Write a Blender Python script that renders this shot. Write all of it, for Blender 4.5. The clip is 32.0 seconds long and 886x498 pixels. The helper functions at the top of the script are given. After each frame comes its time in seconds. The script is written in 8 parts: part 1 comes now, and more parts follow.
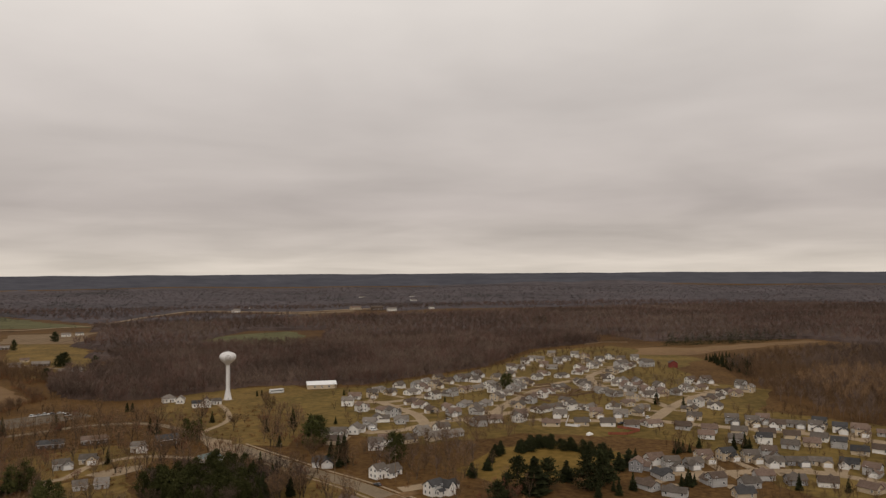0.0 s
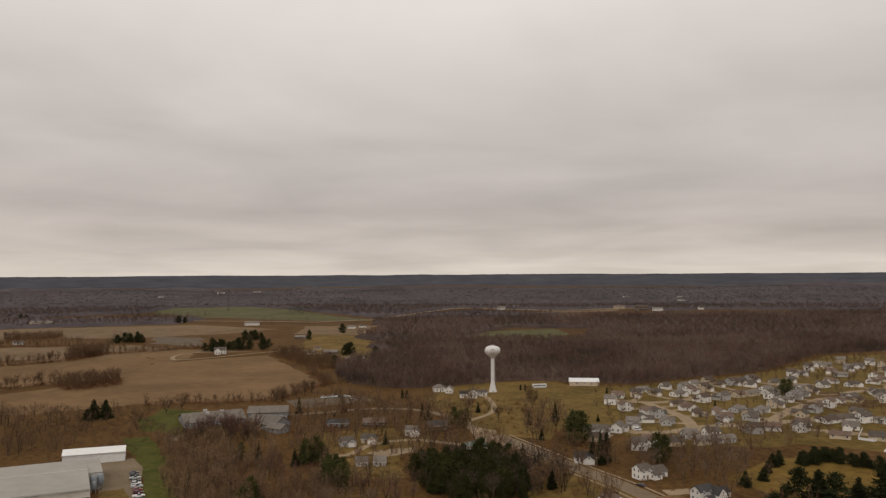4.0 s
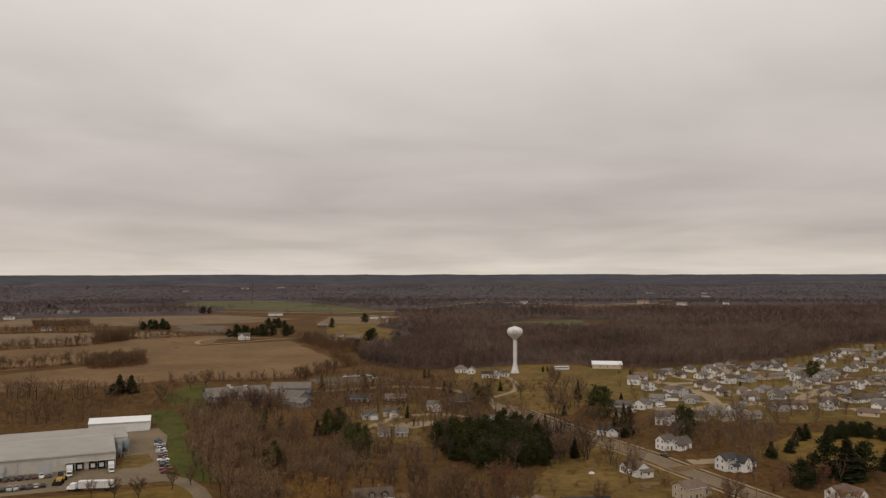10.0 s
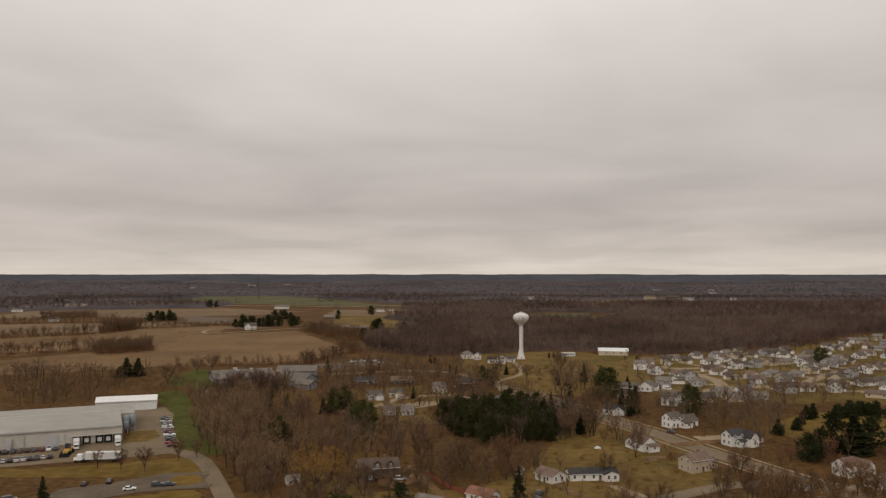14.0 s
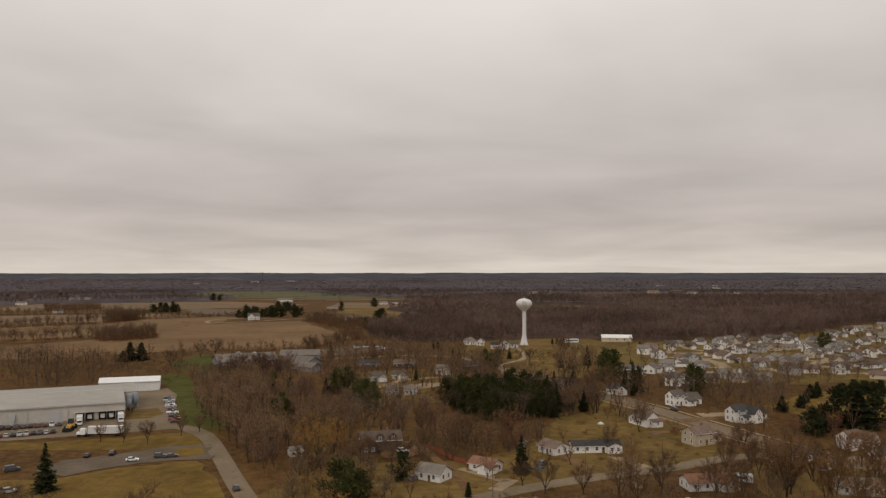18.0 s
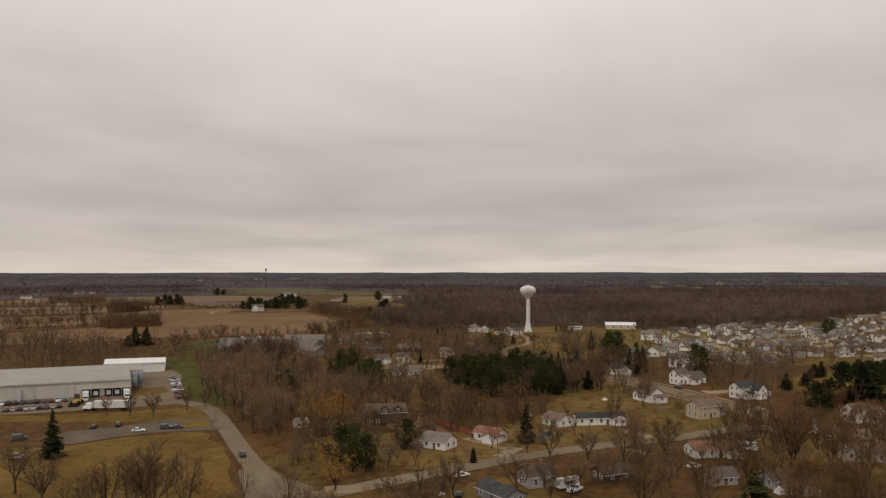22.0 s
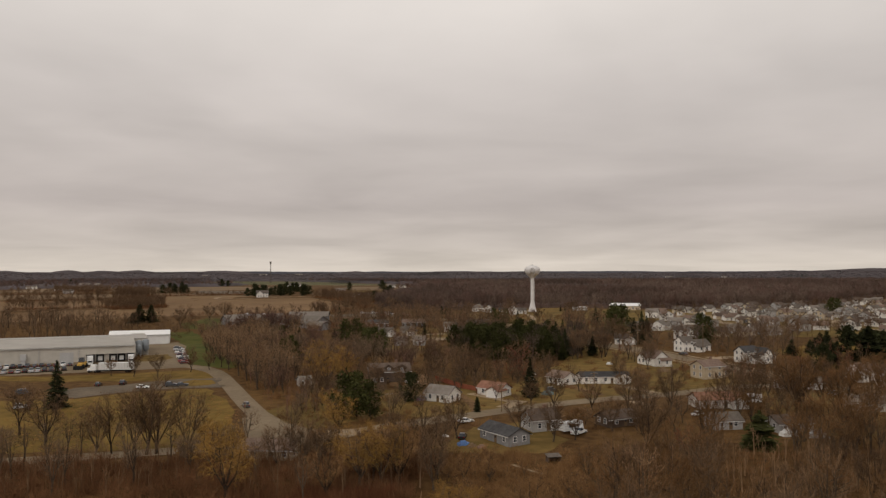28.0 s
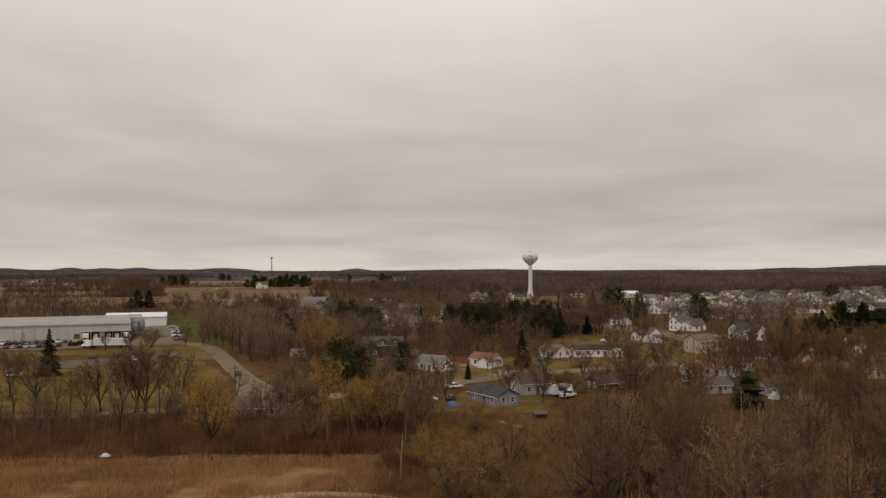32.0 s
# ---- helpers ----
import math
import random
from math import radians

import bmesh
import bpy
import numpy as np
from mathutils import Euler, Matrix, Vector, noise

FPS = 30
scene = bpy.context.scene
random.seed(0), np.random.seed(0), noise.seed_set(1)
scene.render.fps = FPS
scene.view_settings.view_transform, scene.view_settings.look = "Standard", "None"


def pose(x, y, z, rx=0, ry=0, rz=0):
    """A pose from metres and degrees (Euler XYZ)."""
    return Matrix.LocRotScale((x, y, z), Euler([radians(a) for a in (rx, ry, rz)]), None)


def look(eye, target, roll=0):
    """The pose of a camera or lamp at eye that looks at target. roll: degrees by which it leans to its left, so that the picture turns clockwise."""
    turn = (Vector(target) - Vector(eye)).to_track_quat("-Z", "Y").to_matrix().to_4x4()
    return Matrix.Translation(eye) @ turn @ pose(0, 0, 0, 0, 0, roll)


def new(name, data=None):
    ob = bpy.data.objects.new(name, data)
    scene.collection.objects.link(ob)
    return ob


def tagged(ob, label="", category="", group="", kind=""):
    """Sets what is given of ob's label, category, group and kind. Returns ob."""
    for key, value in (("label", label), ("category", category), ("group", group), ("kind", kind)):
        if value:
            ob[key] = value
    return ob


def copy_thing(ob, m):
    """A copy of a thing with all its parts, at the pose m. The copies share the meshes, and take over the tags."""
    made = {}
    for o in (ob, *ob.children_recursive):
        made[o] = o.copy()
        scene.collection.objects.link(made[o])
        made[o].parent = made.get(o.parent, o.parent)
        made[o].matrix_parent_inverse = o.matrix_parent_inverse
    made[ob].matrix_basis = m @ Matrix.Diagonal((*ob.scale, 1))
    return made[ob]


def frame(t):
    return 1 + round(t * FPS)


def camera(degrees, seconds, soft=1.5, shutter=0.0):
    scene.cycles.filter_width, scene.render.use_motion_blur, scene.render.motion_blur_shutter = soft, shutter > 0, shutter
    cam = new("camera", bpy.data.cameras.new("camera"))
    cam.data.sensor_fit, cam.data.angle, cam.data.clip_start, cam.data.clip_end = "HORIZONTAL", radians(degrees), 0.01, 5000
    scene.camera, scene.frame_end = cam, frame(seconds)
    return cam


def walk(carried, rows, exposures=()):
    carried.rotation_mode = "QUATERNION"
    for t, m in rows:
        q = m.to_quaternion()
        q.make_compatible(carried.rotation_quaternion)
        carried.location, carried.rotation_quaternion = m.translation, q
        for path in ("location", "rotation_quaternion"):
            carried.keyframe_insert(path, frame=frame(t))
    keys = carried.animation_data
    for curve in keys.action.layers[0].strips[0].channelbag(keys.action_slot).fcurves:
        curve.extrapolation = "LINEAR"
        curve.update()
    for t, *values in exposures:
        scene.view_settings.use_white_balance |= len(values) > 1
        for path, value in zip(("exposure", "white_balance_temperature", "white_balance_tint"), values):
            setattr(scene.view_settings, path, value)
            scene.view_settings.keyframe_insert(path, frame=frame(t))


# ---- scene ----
def aim(x, y, z, pitch, roll, yaw):
    """A camera pose by its height, tilt, lean and turn."""
    return pose(x, y, z, 90 + pitch, 0, yaw) @ pose(0, 0, 0, 0, 0, roll)


cam = camera(58.95, 32.0, soft=1.32)
PATH = [
    (0, aim(-2.21, -1.76, 99.14, 1.622, -0.350, -22.390)),
    (0.5, aim(-1.74, -1.88, 99.26, 1.666, -0.402, -14.693)),
    (1, aim(-1.25, -1.94, 99.50, 1.676, -0.413, -10.285)),
    (1.5, aim(-0.83, -1.83, 99.68, 1.683, -0.444, -7.938)),
    (2, aim(-0.59, -1.63, 99.66, 1.687, -0.453, -6.394)),
    (3, aim(-0.28, -1.51, 98.56, 1.703, -0.385, -4.403)),
    (6, aim(-0.32, -0.54, 91.60, 1.696, -0.232, -2.530)),
    (9, aim(-0.27, -0.43, 83.67, 1.710, -0.110, -1.826)),
    (12, aim(-0.50, 0.08, 75.59, 1.667, -0.071, -1.466)),
    (14, aim(-0.10, 0.23, 69.77, 1.678, -0.004, -1.212)),
    (17, aim(0.18, 0.96, 62.24, 1.588, -0.057, -1.022)),
    (20, aim(0.29, 1.14, 54.43, 1.567, -0.036, -0.845)),
    (23, aim(-0.58, 0.28, 47.02, 1.531, -0.084, -0.692)),
    (25.5, aim(-0.52, 0.65, 40.90, 1.469, -0.113, -0.612)),
    (28, aim(-0.06, 1.34, 34.12, 1.473, -0.088, -0.396)),
    (30, aim(0.83, 2.02, 28.94, 1.463, -0.172, -0.193)),
    (30.5, aim(1.49, 2.06, 27.73, 1.449, -0.178, -0.133)),
    (31, aim(2.29, 1.83, 26.77, 1.422, -0.157, -0.121)),
    (31.5, aim(2.96, 1.63, 25.60, 1.410, -0.128, -0.192)),
    (32, aim(3.43, 1.24, 24.37, 1.415, -0.095, -0.231)),
]
walk(cam, PATH)

# ---- sky and light ----
world = bpy.data.worlds.new("overcast_sky")
scene.world = world
world.use_nodes = True
wt = world.node_tree
wt.nodes.clear()


def wnode(kind, **values):
    n = wt.nodes.new(kind)
    for key, value in values.items():
        n.inputs[key].default_value = value
    return n


def wmath(op, a, b=None):
    n = wt.nodes.new("ShaderNodeMath")
    n.operation = op
    for i, v in enumerate((a, b)):
        if v is None:
            continue
        if isinstance(v, (int, float)):
            n.inputs[i].default_value = v
        else:
            wt.links.new(v, n.inputs[i])
    return n.outputs[0]


SUN_UP, SUN_TURN = radians(42), radians(-155)
sky = wt.nodes.new("ShaderNodeTexSky")
sky.sky_type, sky.sun_disc, sky.sun_elevation, sky.sun_rotation = "NISHITA", False, SUN_UP, SUN_TURN
coord = wt.nodes.new("ShaderNodeTexCoord")
xyz = wt.nodes.new("ShaderNodeSeparateXYZ")
wt.links.new(coord.outputs["Generated"], xyz.inputs[0])
up = xyz.outputs["Z"]
# the cloud sheet, seen in perspective: streaks lie flat towards the horizon
lift = wmath("ADD", wmath("MAXIMUM", up, 0.0), 0.10)
flat = wt.nodes.new("ShaderNodeCombineXYZ")
wt.links.new(wmath("DIVIDE", xyz.outputs["X"], lift), flat.inputs[0])
wt.links.new(wmath("DIVIDE", xyz.outputs["Y"], lift), flat.inputs[1])
big = wnode("ShaderNodeTexNoise", Scale=0.62, Detail=3.5, Roughness=0.45, Distortion=0.5)
fine = wnode("ShaderNodeTexNoise", Scale=2.6, Detail=4.0, Roughness=0.55, Distortion=0.2)
wt.links.new(flat.outputs[0], big.inputs["Vector"])
wt.links.new(flat.outputs[0], fine.inputs["Vector"])
ramp = wt.nodes.new("ShaderNodeValToRGB")
wt.links.new(wmath("MULTIPLY", wmath("MAXIMUM", up, 0.0), 2.5), ramp.inputs[0])
stops = ((0.0, (0.665, 0.592, 0.515)), (0.03, (0.64, 0.57, 0.50)), (0.075, (0.565, 0.503, 0.452)), (0.20, (0.485, 0.43, 0.40)),
         (0.31, (0.53, 0.475, 0.442)), (0.55, (0.625, 0.57, 0.535)), (0.80, (0.745, 0.69, 0.645)), (1.0, (0.76, 0.715, 0.675)))
while len(ramp.color_ramp.elements) < len(stops):
    ramp.color_ramp.elements.new(0.5)
for el, (at, colour) in zip(ramp.color_ramp.elements, stops):
    el.position, el.color = at, (*colour, 1)
amount = wmath("ADD", wmath("MULTIPLY", big.outputs["Fac"], 0.62), wmath("MULTIPLY", fine.outputs["Fac"], 0.10))
amount = wmath("ADD", amount, 0.655)
cloud = wt.nodes.new("ShaderNodeVectorMath")
cloud.operation = "SCALE"
wt.links.new(ramp.outputs[0], cloud.inputs[0])
wt.links.new(amount, cloud.inputs["Scale"])
# wooded land out to the true horizon, beyond the ground sheet, drawn into the sky backdrop
ridge = wnode("ShaderNodeTexNoise", Scale=9.0, Detail=6.0, Roughness=0.6)
wt.links.new(coord.outputs["Generated"], ridge.inputs["Vector"])
skyline = wmath("ADD", wmath("MULTIPLY", ridge.outputs["Fac"], 0.0045), -0.0052)
is_land = wmath("LESS_THAN", up, skyline)
wood = wnode("ShaderNodeTexNoise", Scale=30.0, Detail=9.0, Roughness=0.7)
stretch = wt.nodes.new("ShaderNodeMapping")
stretch.inputs["Scale"].default_value = (1, 1, 9)
wt.links.new(coord.outputs["Generated"], stretch.inputs[0])
wt.links.new(stretch.outputs[0], wood.inputs["Vector"])
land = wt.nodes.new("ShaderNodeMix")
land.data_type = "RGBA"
# blue-grey instead of wood brown: distance haze mixed into the land's colour
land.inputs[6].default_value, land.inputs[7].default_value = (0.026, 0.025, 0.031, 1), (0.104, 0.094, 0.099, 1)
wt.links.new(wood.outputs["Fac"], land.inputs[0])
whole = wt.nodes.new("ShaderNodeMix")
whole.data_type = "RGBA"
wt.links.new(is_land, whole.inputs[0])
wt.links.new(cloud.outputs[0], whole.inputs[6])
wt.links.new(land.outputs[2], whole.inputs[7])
blue = wnode("ShaderNodeBackground", Strength=0.05)
wt.links.new(sky.outputs[0], blue.inputs[0])
grey = wnode("ShaderNodeBackground", Strength=1.0)
wt.links.new(whole.outputs[2], grey.inputs[0])
both = wnode("ShaderNodeMixShader", Fac=0.97)
wt.links.new(blue.outputs[0], both.inputs[1])
wt.links.new(grey.outputs[0], both.inputs[2])
out = wt.nodes.new("ShaderNodeOutputWorld")
wt.links.new(both.outputs[0], out.inputs[0])

lamp = bpy.data.lights.new("sun", "SUN")
lamp.energy, lamp.angle, lamp.color = 0.70, radians(35), (1.0, 0.95, 0.88)
sun = new("sun", lamp)
sun.matrix_world = look((0, 0, 400), (-400 * math.sin(SUN_TURN) / math.tan(SUN_UP), -400 * math.cos(SUN_TURN) / math.tan(SUN_UP), 0))


# ---- materials ----
def surf(name, a, b, rough=0.85, small=2.0, large=0.2, bump=0.15, metal=0.0, random_value=0.0, mode="Object", island=0.0, spec=0.04, contrast=0.5, rows=None, detail=6):
    """A surface between the colours a and b by noise at two scales; random_value: how far objects differ; rows: (turn, width) of furrows."""
    m = bpy.data.materials.new(name)
    m.use_nodes = True
    t = m.node_tree
    bsdf = t.nodes["Principled BSDF"]
    bsdf.inputs["Roughness"].default_value = rough
    bsdf.inputs["Metallic"].default_value = metal
    bsdf.inputs["Specular IOR Level"].default_value = spec
    if mode == "World":
        place = t.nodes.new("ShaderNodeNewGeometry").outputs["Position"]
    else:
        place = t.nodes.new("ShaderNodeTexCoord").outputs["Object"]
    n1, n2 = t.nodes.new("ShaderNodeTexNoise"), t.nodes.new("ShaderNodeTexNoise")
    n1.inputs["Scale"].default_value, n1.inputs["Detail"].default_value = small, detail
    n2.inputs["Scale"].default_value, n2.inputs["Detail"].default_value = large, 4
    t.links.new(place, n1.inputs["Vector"])
    t.links.new(place, n2.inputs["Vector"])

    def calc(op, p, q):
        n = t.nodes.new("ShaderNodeMath")
        n.operation = op
        for i, v in enumerate((p, q)):
            if isinstance(v, (int, float)):
                n.inputs[i].default_value = v
            else:
                t.links.new(v, n.inputs[i])
        return n.outputs[0]

    fac = calc("ADD", calc("MULTIPLY", n1.outputs["Fac"], contrast * 2), calc("MULTIPLY", n2.outputs["Fac"], (1 - contrast) * 2))
    fac = calc("ADD", calc("MULTIPLY", calc("SUBTRACT", fac, 1.0), 1.7), 0.5)
    if rows:
        turn = t.nodes.new("ShaderNodeMapping")
        turn.inputs["Rotation"].default_value = (0, 0, radians(rows[0]))
        wave = t.nodes.new("ShaderNodeTexWave")
        wave.inputs["Scale"].default_value = 3.14 / rows[1] / 10
        wave.inputs["Distortion"].default_value = 1.5
        t.links.new(place, turn.inputs[0])
        t.links.new(turn.outputs[0], wave.inputs["Vector"])
        fac = calc("ADD", fac, calc("MULTIPLY", calc("SUBTRACT", wave.outputs["Fac"], 0.5), 0.45))
    if island:
        g = t.nodes.new("ShaderNodeNewGeometry")
        fac = calc("ADD", fac, calc("MULTIPLY", calc("SUBTRACT", g.outputs["Random Per Island"], 0.5), island))
    mix = t.nodes.new("ShaderNodeMix")
    mix.data_type = "RGBA"
    mix.inputs[6].default_value, mix.inputs[7].default_value = (*a, 1), (*b, 1)
    t.links.new(fac, mix.inputs[0])
    colour = mix.outputs[2]
    if random_value:
        info, hsv = t.nodes.new("ShaderNodeObjectInfo"), t.nodes.new("ShaderNodeHueSaturation")
        t.links.new(calc("ADD", calc("MULTIPLY", info.outputs["Random"], random_value * 2), 1 - random_value), hsv.inputs["Value"])
        t.links.new(colour, hsv.inputs["Color"])
        colour = hsv.outputs[0]
    t.links.new(colour, bsdf.inputs["Base Color"])
    if bump:
        bp = t.nodes.new("ShaderNodeBump")
        bp.inputs["Strength"].default_value = bump
        bp.inputs["Distance"].default_value = 0.3
        t.links.new(n1.outputs["Fac"], bp.inputs["Height"])
        t.links.new(bp.outputs[0], bsdf.inputs["Normal"])
    return m


